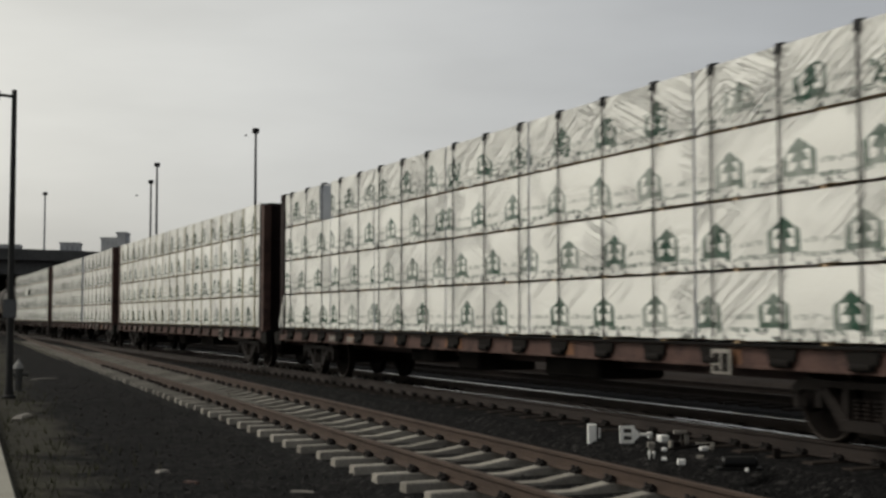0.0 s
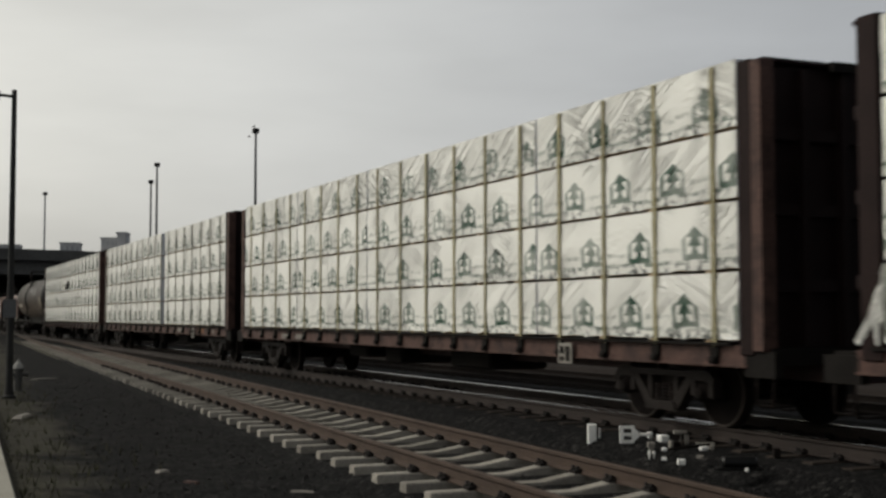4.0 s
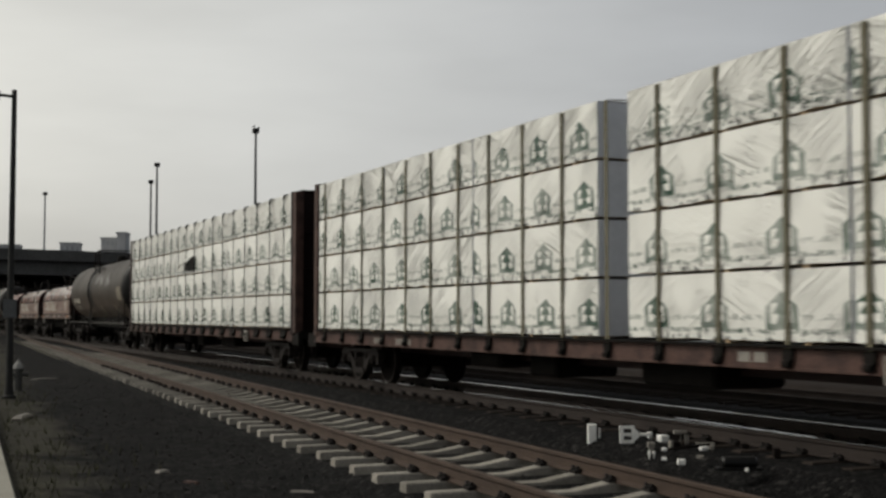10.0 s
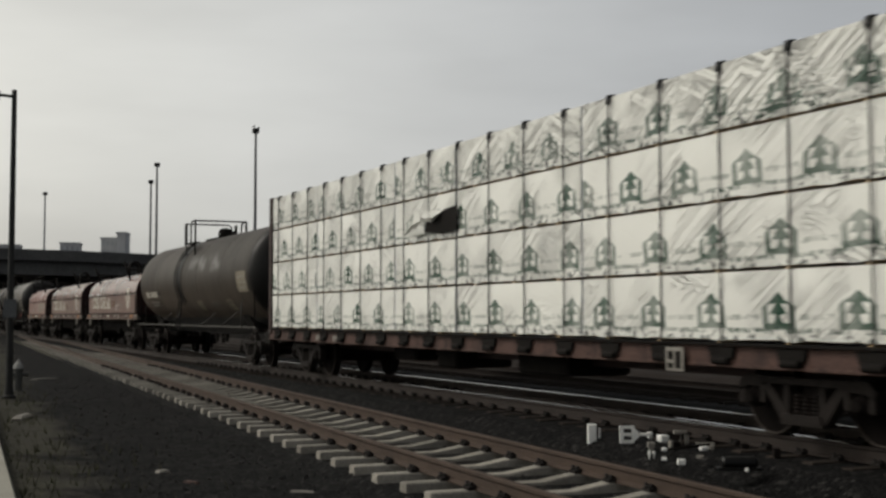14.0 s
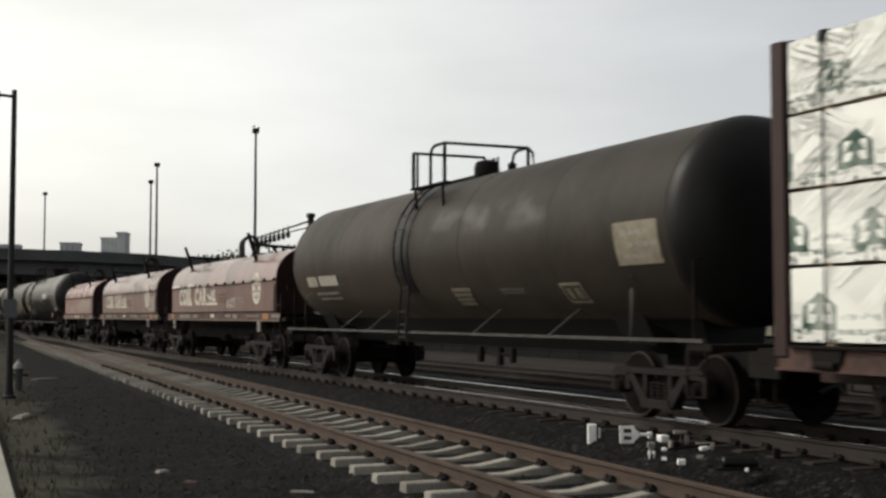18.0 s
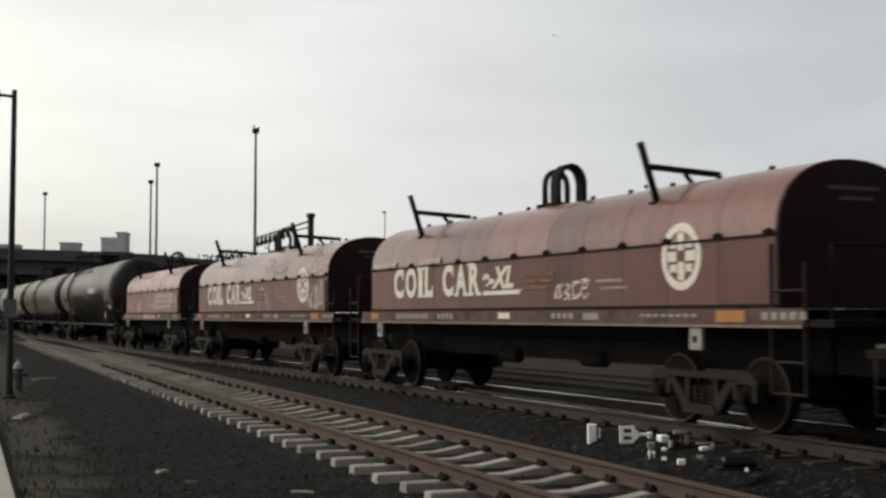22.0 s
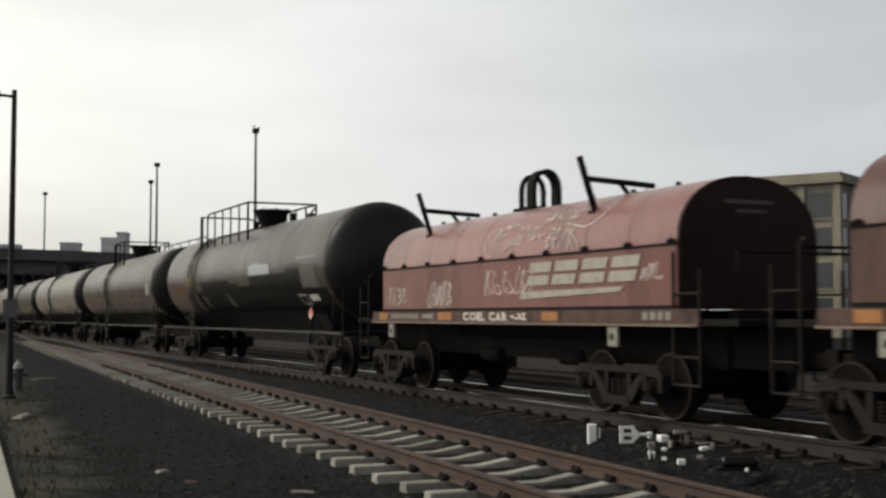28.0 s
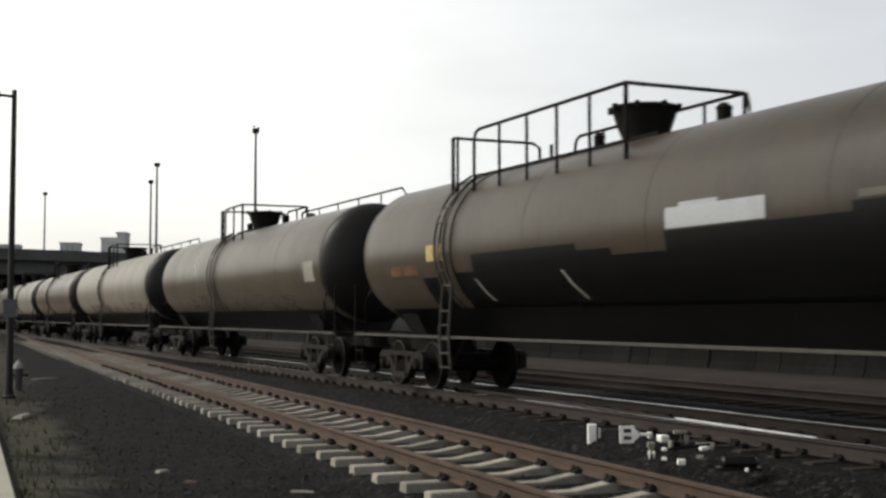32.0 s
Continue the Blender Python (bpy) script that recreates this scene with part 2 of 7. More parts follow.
M = {
    "ground": mat("gravel", (0.060, 0.060, 0.062), 0.95, 0, 0.75, 0.6, 28, 0.9, (0.035, 0.036, 0.038), 0.7, "Object"),
    "ballast": mat("ballast_stone", (0.012, 0.0117, 0.0115), 0.95, 0, 0.8, 0.8, 22, 1.0, (0.0065, 0.0063, 0.0062), 0.7),
    "dirt": mat("bare_brown_earth", (0.023, 0.018, 0.0148), 0.95, 0, 0.4, 0.7, 9, 0.5, (0.014, 0.011, 0.0094), 0.9),
    "concrete": mat("concrete", (0.30, 0.29, 0.25), 0.9, 0, 0.2, 1.5, 40, 0.3, (0.20, 0.19, 0.165), 0.6),
    "tie": mat("tie_concrete", (0.255, 0.24, 0.21), 0.9, 0, 0.25, 3, 40, 0.3, (0.13, 0.115, 0.10), 0.6, each=0.2),
    "wood_tie": mat("creosoted_wood", (0.032, 0.026, 0.022), 0.9, 0, 0.35, 3, 30, 0.5, (0.016, 0.014, 0.012), 0.6, each=0.2),
    "rail_rust": mat("rusty_rail", (0.056, 0.038, 0.0285), 0.8, 0.0, 0.3, 2, 60, 0.3, (0.030, 0.0225, 0.018), 0.6),
    # the rail rust again, darkened to hold the shade under the train
    "rail_dark": mat("shaded_rusty_rail", (0.025, 0.0185, 0.0155), 0.8, 0.0, 0.3, 2, 60, 0.3, (0.013, 0.0108, 0.0095), 0.7),
    "rail_shine": mat("worn_steel", (0.78, 0.76, 0.72), 0.14, 1.0, 0.08, 5, 60, 0.0),
    "clip": mat("rail_clip_iron", (0.012, 0.010, 0.009), 0.8, 0.2, 0.3, 8, 60, 0.2),
    "iron": mat("grimy_cast_iron", (0.0080, 0.0063, 0.0056), 0.75, 0.0, 0.45, 4, 30, 0.25, (0.019, 0.0135, 0.0112), 0.8, spec=0.08),
    "wheel": mat("wheel_steel", (0.0072, 0.0060, 0.0055), 0.75, 0.0, 0.3, 6, 50, 0.2, (0.0095, 0.0072, 0.0062), 0.5, spec=0.03),
    "rim": mat("rusty_wheel_rim", (0.030, 0.022, 0.0175), 0.6, 0.0, 0.4, 6, 50, 0.1, (0.022, 0.016, 0.013), 0.7),
    "frame_iron": mat("dusty_brown_cast_steel", (0.0122, 0.0092, 0.0078), 0.7, 0.0, 0.5, 5, 30, 0.3, (0.007, 0.0057, 0.005), 0.8, spec=0.15),
    "flat_brown": mat("oxide_brown_paint", (0.030, 0.0145, 0.0125), 0.6, 0, 0.3, 1.5, 35, 0.15, (0.014, 0.008, 0.0075), 0.7),
    "flat_red": mat("faded_oxide_paint", (0.074, 0.041, 0.033), 0.7, 0, 0.3, 3.0, 30, 0.15, (0.014, 0.0095, 0.0088), 1.0),
    # black grime; also colours the strips that stand in for shade
    "flat_dark": mat("black_grime_and_shade", (0.0125, 0.0112, 0.0102), 0.8, 0, 0.35, 2, 40, 0.2, (0.006, 0.0055, 0.005), 0.6, spec=0.06),
    # oxide brown at half strength: the bulkheads' shade is painted in
    "bulkhead": mat("shaded_oxide_bulkhead", (0.0150, 0.0084, 0.0080), 0.65, 0, 0.25, 1.5, 35, 0.12, (0.0085, 0.0056, 0.0054), 0.7, spec=0.12),
    "post_dark": mat("shaded_oxide_post", (0.0165, 0.0090, 0.0082), 0.7, 0, 0.3, 1.5, 35, 0.12, (0.0085, 0.0058, 0.0055), 0.7, spec=0.12),
    "beam_grey": mat("grey_beam_paint", (0.30, 0.31, 0.33), 0.6, 0, 0.12, 1, 40, 0.05),
    "strap_tan": mat("tan_webbing", (0.27, 0.245, 0.15), 0.85, 0, 0.2, 8, 80, 0.2, (0.20, 0.18, 0.11), 0.5, each=0.15),
    "strap_drab": mat("drab_webbing", (0.125, 0.115, 0.080), 0.85, 0, 0.2, 8, 80, 0.2, (0.085, 0.08, 0.06), 0.5, each=0.2),
    "strap_black": mat("black_cable", (0.040, 0.042, 0.040), 0.6, 0.2, 0.2, 8, 60, 0.1),
    "guard": mat("black_rubber", (0.018, 0.018, 0.018), 0.7, 0, 0.2, 8, 60, 0.1),
    "wood": mat("sawn_softwood", (0.34, 0.245, 0.15), 0.8, 0, 0.25, 3, 30, 0.2),
    "tank_olive": mat("sooty_black_tank_paint", (0.0235, 0.0192, 0.0152), 0.50, 0, 0.22, 0.45, 6, 0.03, (0.0052, 0.0046, 0.0040), 1.0, streak=1.6, spec=0.08),
    "tank_tan": mat("dusty_brown_black_tank_paint", (0.0325, 0.0252, 0.0180), 0.32, 0, 0.22, 0.6, 9, 0.02, (0.0150, 0.0120, 0.0094), 0.95, streak=2.0, spec=0.26),
    "tank_light": mat("grey_weathered_tank_paint", (0.115, 0.105, 0.09), 0.40, 0, 0.10, 0.6, 14, 0.02, (0.07, 0.064, 0.056), 0.8, streak=4.0),
    "tank_black": mat("fresh_black_patch", (0.0060, 0.0060, 0.0060), 0.32, 0, 0.15, 1, 30, 0.02, spec=0.15),
    "coil_red": mat("glossy_oxide_hood", (0.118, 0.051, 0.043), 0.20, 0, 0.14, 0.9, 10, 0.02, (0.052, 0.025, 0.022), 0.9, streak=2.5, each=0.30, spec=0.6),
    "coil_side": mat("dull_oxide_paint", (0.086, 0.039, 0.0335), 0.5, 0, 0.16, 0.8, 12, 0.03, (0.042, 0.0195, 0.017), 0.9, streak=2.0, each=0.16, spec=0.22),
    "steel_edge": mat("worn_pale_steel", (0.050, 0.046, 0.041), 0.6, 0, 0.3, 4, 40, 0.1, (0.018, 0.016, 0.0145), 0.7),
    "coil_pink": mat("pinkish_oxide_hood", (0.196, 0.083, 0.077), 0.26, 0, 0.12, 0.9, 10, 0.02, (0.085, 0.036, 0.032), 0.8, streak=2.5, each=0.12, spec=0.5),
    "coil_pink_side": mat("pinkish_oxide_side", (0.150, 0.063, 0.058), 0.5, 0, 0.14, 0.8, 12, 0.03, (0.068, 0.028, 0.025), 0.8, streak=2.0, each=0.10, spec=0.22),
    "lip": mat("highlight_glossy_oxide", (0.15, 0.085, 0.075), 0.16, 0, 0.12, 2, 20, 0.01, (0.11, 0.055, 0.048), 0.7, spec=0.9),
    # the side walls' oxide, darkened to put the ends' shade into the colour
    "coil_end": mat("shaded_oxide_end", (0.021, 0.0088, 0.0078), 0.6, 0, 0.2, 1, 20, 0.05, (0.012, 0.0058, 0.0052), 0.7, spec=0.12),
    "cream_paint": mat("worn_cream_brand_paint", (0.33, 0.305, 0.255), 0.7, 0, 0.2, 5, 40, 0.03, (0.20, 0.175, 0.14), 0.7),
    "white_paint": mat("white_stencil_paint", (0.55, 0.515, 0.445), 0.7, 0, 0.12, 6, 40, 0.03, (0.38, 0.34, 0.28), 0.6),
    "grey_paint": mat("grey_stencil_paint", (0.23, 0.215, 0.19), 0.7, 0, 0.25, 6, 40, 0.03, (0.12, 0.11, 0.10), 0.7),
    "tan_paint": mat("faded_tan_stencil_paint", (0.20, 0.175, 0.13), 0.7, 0, 0.3, 5, 30, 0.03, (0.10, 0.086, 0.066), 0.8),
    "flange": mat("worn_tan_flange", (0.17, 0.13, 0.105), 0.7, 0, 0.25, 4, 30, 0.05, (0.08, 0.055, 0.045), 0.8),
    "dim_paint": mat("faded_stencil_paint", (0.085, 0.079, 0.069), 0.7, 0, 0.3, 6, 40, 0.03, (0.045, 0.041, 0.037), 0.7),
    "yellow_paint": mat("yellow_stencil_paint", (0.36, 0.28, 0.12), 0.7, 0, 0.2, 6, 40, 0.03),
    "orange_paint": mat("dull_orange_paint", (0.30, 0.13, 0.045), 0.6, 0, 0.2, 6, 40, 0.03),
    "primer": mat("worn_orange_primer", (0.17, 0.085, 0.045), 0.8, 0, 0.3, 5, 40, 0.1, (0.04, 0.02, 0.016), 1.0),
    "pole": mat("dark_pole_paint", (0.020, 0.020, 0.020), 0.65, 0.2, 0.2, 3, 30, 0.1),
    "mast": mat("galvanised_mast", (0.095, 0.099, 0.104), 0.55, 0.3, 0.15, 1, 20, 0.05),
    "bridge": mat("bridge_concrete", (0.098, 0.097, 0.094), 0.9, 0, 0.2, 0.15, 4, 0.2, (0.046, 0.045, 0.044), 0.7),
    "far_wall": mat("far_building_render", (0.50, 0.505, 0.51), 0.9, 0, 0.1, 0.1, 2, 0.0),
    "far_window": mat("hazy_far_window", (0.36, 0.37, 0.385), 0.5, 0, 0.1, 0.5, 3, 0.0, each=0.15),
    "beige": mat("beige_masonry", (0.25, 0.225, 0.18), 0.9, 0, 0.15, 0.3, 6, 0.1),
    "glass": mat("dark_window_glass", (0.035, 0.042, 0.046), 0.12, 0, 0.1, 1, 5, 0.0),
    "leaf": mat("dull_foliage", (0.030, 0.034, 0.020), 0.85, 0, 0.5, 2, 20, 0.3),
    "weed": mat("dry_weeds", (0.060, 0.060, 0.036), 0.85, 0, 0.4, 2, 20, 0.2, (0.035, 0.038, 0.020), 0.6),
    # near black: shade beyond the train and under the bridge is in this colour
    "barrier": mat("stained_shaded_concrete", (0.0080, 0.0071, 0.0066), 0.9, 0, 0.4, 1.6, 9, 0.3, (0.006, 0.0056, 0.0052), 0.9, streak=1.5, each=0.35),
    "spine": mat("pale_blue_grey_beam_paint", (0.42, 0.44, 0.48), 0.6, 0, 0.08, 1, 40, 0.03),
    "tank_end": mat("shaded_black_tank_end", (0.0115, 0.0108, 0.0105), 0.45, 0, 0.2, 1, 20, 0.02, (0.007, 0.0066, 0.0064), 0.7, spec=0.2),
    "hydrant": mat("flaking_hydrant_paint", (0.06, 0.06, 0.058), 0.8, 0, 0.3, 9, 60, 0.2, (0.03, 0.028, 0.026), 0.8),
    "hydrant_top": mat("flaking_white_paint", (0.26, 0.26, 0.25), 0.8, 0, 0.3, 9, 60, 0.2, (0.08, 0.078, 0.075), 0.8),
    "end_sheet": mat("plain_pale_wrap", (0.52, 0.54, 0.57), 0.5, 0, 0.06, 2, 12, 0.1, (0.44, 0.46, 0.49), 0.6),
    "bird": mat("dark_feathers", (0.03, 0.03, 0.032), 0.8, 0, 0.2, 5, 30, 0.0),
    "red_paint": mat("red_placard", (0.52, 0.11, 0.10), 0.5, 0, 0.1, 5, 30, 0.0),
    "stone": mat("loose_stone", (0.034, 0.033, 0.032), 0.95, 0, 0.5, 8, 60, 0.3, (0.022, 0.0215, 0.021), 0.7),
    "scrawl": mat("white_spray_paint", (0.46, 0.40, 0.37), 0.7, 0, 0.2, 4, 40, 0.0, (0.24, 0.15, 0.13), 0.6),
    "white_box": mat("white_enamel", (0.80, 0.80, 0.77), 0.4, 0, 0.1, 5, 60, 0.05, (0.6, 0.59, 0.55), 0.5),
}


def ground_material():
    """Dark gravel, giving way to weedy earth towards the kerb."""
    m = bpy.data.materials.new("yard_ground")
    m.use_nodes = True
    nt = m.node_tree
    N, L = nt.nodes.new, nt.links.new
    b = nt.nodes["Principled BSDF"]
    co = N("ShaderNodeTexCoord")

    def tex(scale, detail, rough=0.6):
        n = N("ShaderNodeTexNoise")
        n.inputs["Scale"].default_value, n.inputs["Detail"].default_value, n.inputs["Roughness"].default_value = scale, detail, rough
        L(co.outputs["Object"], n.inputs["Vector"])
        return n.outputs[0]

    def ramp(src, a, c, lo, hi):
        r = N("ShaderNodeMapRange")
        r.inputs[1].default_value, r.inputs[2].default_value, r.inputs[3].default_value, r.inputs[4].default_value = a, c, lo, hi
        L(src, r.inputs[0])
        return r.outputs[0]

    def mix(f, a, c, how="MIX"):
        n = N("ShaderNodeMix")
        n.data_type, n.blend_type = "RGBA", how
        for i, v in ((0, f), (6, a), (7, c)):
            if isinstance(v, (tuple, float)):
                n.inputs[i].default_value = v
            else:
                L(v, n.inputs[i])
        return n.outputs[2]

    vo = N("ShaderNodeTexVoronoi")
    vo.inputs["Scale"].default_value = 19.0
    L(co.outputs["Object"], vo.inputs["Vector"])
    stones = N("ShaderNodeSeparateColor")
    L(vo.outputs["Color"], stones.inputs[0])
    gravel = mix(ramp(stones.outputs[0], 0.0, 1.0, 0.0, 1.0), (0.0028, 0.0028, 0.0030, 1), (0.0114, 0.0111, 0.0110, 1))
    gravel = mix(ramp(stones.outputs[1], 0.80, 0.95, 0.0, 1.0), gravel, (0.034, 0.0325, 0.031, 1))
    gravel = mix(ramp(tex(0.9, 5), 0.35, 0.7, 0.0, 0.65), gravel, (0.0056, 0.0058, 0.0059, 1))
    earth = mix(ramp(tex(6.0, 6, 0.7), 0.35, 0.68, 0.0, 1.0), (0.066, 0.060, 0.048, 1), (0.025, 0.027, 0.019, 1))
    earth = mix(ramp(tex(1.1, 4), 0.4, 0.65, 0.0, 0.8), earth, (0.046, 0.044, 0.037, 1))
    sep = N("ShaderNodeSeparateXYZ")
    L(co.outputs["Object"], sep.inputs[0])
    add = N("ShaderNodeMath")
    L(sep.outputs[0], add.inputs[0])
    L(ramp(tex(0.7, 6, 0.65), 0.2, 0.8, -1.1, 1.1), add.inputs[1])
    edge = N("ShaderNodeMath")
    edge.operation = "MULTIPLY_ADD"
    L(sep.outputs[1], edge.inputs[0])
    edge.inputs[1].default_value = -0.064
    L(add.outputs[0], edge.inputs[2])
    L(mix(ramp(edge.outputs[0], 0.7, 1.35, 1.0, 0.0), gravel, earth), b.inputs["Base Color"])
    b.inputs["Roughness"].default_value = 0.95
    b.inputs["Specular IOR Level"].default_value = 0.06
    h = N("ShaderNodeMath")
    L(ramp(vo.outputs["Distance"], 0.0, 0.6, 1.0, 0.0), h.inputs[0])
    L(tex(9.0, 4), h.inputs[1])
    bp = N("ShaderNodeBump")
    bp.inputs["Strength"].default_value, bp.inputs["Distance"].default_value = 0.8, 0.03
    L(h.outputs[0], bp.inputs["Height"])
    L(bp.outputs[0], b.inputs["Normal"])
    return m


M["yard"] = ground_material()
# road dust on the tank and hood paints: pale at a grazing look
for _k, _w in (("tank_olive", 0.07), ("tank_tan", 0.09), ("tank_light", 0.12), ("coil_red", 0.26), ("coil_side", 0.30), ("coil_pink", 0.30), ("coil_pink_side", 0.30)):
    _b = M[_k].node_tree.nodes["Principled BSDF"]
    _b.inputs["Sheen Weight"].default_value = _w
    _b.inputs["Sheen Roughness"].default_value = 0.4
    _b.inputs["Sheen Tint"].default_value = (1.0, 0.82, 0.66, 1)


def gloss_patches(m):
    """Rubbed glossy blotches, high on the side of the first tank, over its dull soot."""
    nt = m.node_tree
    N, L = nt.nodes.new, nt.links.new
    b = nt.nodes["Principled BSDF"]
    co = N("ShaderNodeTexCoord")
    sep = N("ShaderNodeSeparateXYZ")
    L(co.outputs["Object"], sep.inputs[0])
    no = N("ShaderNodeTexNoise")
    no.inputs["Scale"].default_value, no.inputs["Detail"].default_value = 1.15, 2.0
    mp = N("ShaderNodeMapping")
    mp.inputs["Scale"].default_value = (1.0, 0.8, 1.5)
    L(co.outputs["Object"], mp.inputs[0])
    L(mp.outputs[0], no.inputs["Vector"])

    def ramp(src, a, c, lo=0.0, hi=1.0):
        r = N("ShaderNodeMapRange")
        r.inputs[1].default_value, r.inputs[2].default_value, r.inputs[3].default_value, r.inputs[4].default_value = a, c, lo, hi
        L(src, r.inputs[0])
        return r.outputs[0]

    def times(a, c):
        n = N("ShaderNodeMath")
        n.operation = "MULTIPLY"
        L(a, n.inputs[0])
        L(c, n.inputs[1])
        return n.outputs[0]

    band = times(ramp(sep.outputs[2], 2.72, 2.95), ramp(sep.outputs[2], 3.45, 3.20))
    along = times(ramp(sep.outputs[1], -6.6, -5.2), ramp(sep.outputs[1], 0.1, -0.6))
    mask = times(times(band, along), ramp(no.outputs[0], 0.46, 0.74))
    mix = N("ShaderNodeMix")
    L(mask, mix.inputs[0])
    L(b.inputs["Roughness"].links[0].from_socket, mix.inputs[2])
    mix.inputs[3].default_value = 0.24
    L(mix.outputs[0], b.inputs["Roughness"])
    L(ramp(mask, 0.0, 1.0, 0.14, 0.42), b.inputs["Specular IOR Level"])


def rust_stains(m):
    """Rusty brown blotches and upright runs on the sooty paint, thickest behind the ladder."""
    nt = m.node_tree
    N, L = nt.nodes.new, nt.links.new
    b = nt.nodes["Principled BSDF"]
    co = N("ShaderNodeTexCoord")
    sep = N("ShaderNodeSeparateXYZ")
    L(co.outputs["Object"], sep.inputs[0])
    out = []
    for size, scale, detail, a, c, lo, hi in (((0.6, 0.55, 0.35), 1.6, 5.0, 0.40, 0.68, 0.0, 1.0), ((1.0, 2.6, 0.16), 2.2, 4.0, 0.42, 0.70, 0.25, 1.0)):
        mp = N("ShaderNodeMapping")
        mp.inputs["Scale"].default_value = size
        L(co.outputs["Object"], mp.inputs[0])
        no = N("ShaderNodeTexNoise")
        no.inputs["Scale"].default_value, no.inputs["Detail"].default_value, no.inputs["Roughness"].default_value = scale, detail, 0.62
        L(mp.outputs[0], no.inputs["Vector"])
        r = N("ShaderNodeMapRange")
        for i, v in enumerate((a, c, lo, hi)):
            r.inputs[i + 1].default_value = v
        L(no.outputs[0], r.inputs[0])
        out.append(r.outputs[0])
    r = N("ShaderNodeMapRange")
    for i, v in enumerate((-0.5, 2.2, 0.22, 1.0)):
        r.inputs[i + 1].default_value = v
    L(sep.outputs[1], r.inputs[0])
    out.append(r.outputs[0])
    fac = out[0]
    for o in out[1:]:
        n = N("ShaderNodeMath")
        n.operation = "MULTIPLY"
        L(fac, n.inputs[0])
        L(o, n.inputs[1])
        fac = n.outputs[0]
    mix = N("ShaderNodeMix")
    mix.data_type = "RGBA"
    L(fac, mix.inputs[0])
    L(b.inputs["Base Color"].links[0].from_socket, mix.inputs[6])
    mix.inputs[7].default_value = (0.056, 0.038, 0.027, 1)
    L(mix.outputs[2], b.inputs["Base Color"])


gloss_patches(M["tank_olive"])
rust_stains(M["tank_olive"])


# ---- mesh building ----
class Build:
    """Collects pieces of one mesh."""

    def __init__(self):
        self.v, self.f, self.s = [], [], []

    def add(self, vs, fs, smooth=False, m=None):
        o = len(self.v)
        self.v += [tuple(m @ Vector(p)) if m is not None else tuple(p) for p in vs]
        self.f += [tuple(i + o for i in q) for q in fs]
        self.s += [smooth] * len(fs)
        return self

    def box(self, x0, x1, y0, y1, z0, z1, m=None, c=0.0):
        """A box, its upright and lying edges cut by c."""
        if c <= 0:
            vs = [(x, y, z) for z in (z0, z1) for x, y in ((x0, y0), (x1, y0), (x1, y1), (x0, y1))]
            return self.add(vs, [(3, 2, 1, 0), (4, 5, 6, 7), (0, 1, 5, 4), (1, 2, 6, 5), (2, 3, 7, 6), (3, 0, 4, 7)], False, m)
        rings = []
        for z, k in ((z0, c), (z0 + c, 0), (z1 - c, 0), (z1, c)):
            a0, a1, b0, b1 = x0 + k, x1 - k, y0 + k, y1 - k
            rings.append([(a0 + c, b0, z), (a1 - c, b0, z), (a1, b0 + c, z), (a1, b1 - c, z), (a1 - c, b1, z), (a0 + c, b1, z), (a0, b1 - c, z), (a0, b0 + c, z)])
        return self.loft(rings, True, m)

    def loft(self, rings, caps=True, m=None, smooth=False):
        n = len(rings[0])
        vs = [p for r in rings for p in r]
        fs = []
        for k in range(len(rings) - 1):
            for i in range(n):
                j = (i + 1) % n
                fs.append((k * n + i, k * n + j, (k + 1) * n + j, (k + 1) * n + i))
        self.add(vs, fs, smooth, m)
        if caps:
            o = len(self.v) - len(vs)
            self.f += [tuple(o + i for i in range(n - 1, -1, -1)), tuple(o + (len(rings) - 1) * n + i for i in range(n))]
            self.s += [False, False]
        return self

    def prism(self, outline, a, b, axis="y", m=None, smooth=False):
        """An outline of (u, w) pairs swept along an axis: x: (y, z), y: (x, z), z: (x, y)."""
        def put(u, w, k):
            return {"x": (k, u, w), "y": (u, k, w), "z": (u, w, k)}[axis]
        return self.loft([[put(u, w, a) for u, w in outline], [put(u, w, b) for u, w in outline]], True, m, smooth)

    def tube(self, pts, r, n=6, m=None, r2=None):
        """A round bar along a line of points."""
        pts = [Vector(p) for p in pts]
        rings = []
        for i, p in enumerate(pts):
            d = (pts[min(i + 1, len(pts) - 1)] - pts[max(i - 1, 0)]).normalized()
            u = d.cross(Vector((0, 0, 1)) if abs(d.z) < 0.9 else Vector((1, 0, 0))).normalized()
            w = d.cross(u)
            k = r if r2 is None else r + (r2 - r) * i / (len(pts) - 1)
            rings.append([p + (u * math.cos(2 * math.pi * j / n) + w * math.sin(2 * math.pi * j / n)) * k for j in range(n)])
        return self.loft(rings, True, m, n > 5)

    def lathe(self, prof, n=24, axis="x", m=None, smooth=True):
        """Rings (along, radius) turned about an axis through the origin."""
        rings = []
        for a, r in prof:
            ring = []
            for j in range(n):
                c, s = r * math.cos(2 * math.pi * j / n), r * math.sin(2 * math.pi * j / n)
                ring.append({"x": (a, c, s), "y": (c, a, s), "z": (c, s, a)}[axis])
            rings.append(ring)
        return self.loft(rings, True, m, smooth)

    def mesh(self, name, material):
        me = bpy.data.meshes.new(name)
        me.from_pydata(self.v, [], self.f)
        me.polygons.foreach_set("use_smooth", self.s)
        me.materials.append(material)
        bm = bmesh.new()
        bm.from_mesh(me)
        bmesh.ops.recalc_face_normals(bm, faces=bm.faces)
        for e in bm.edges:
            if len(e.link_faces) == 2 and e.calc_face_angle() > 0.7:
                e.smooth = False
        bm.to_mesh(me)
        bm.free()
        return me


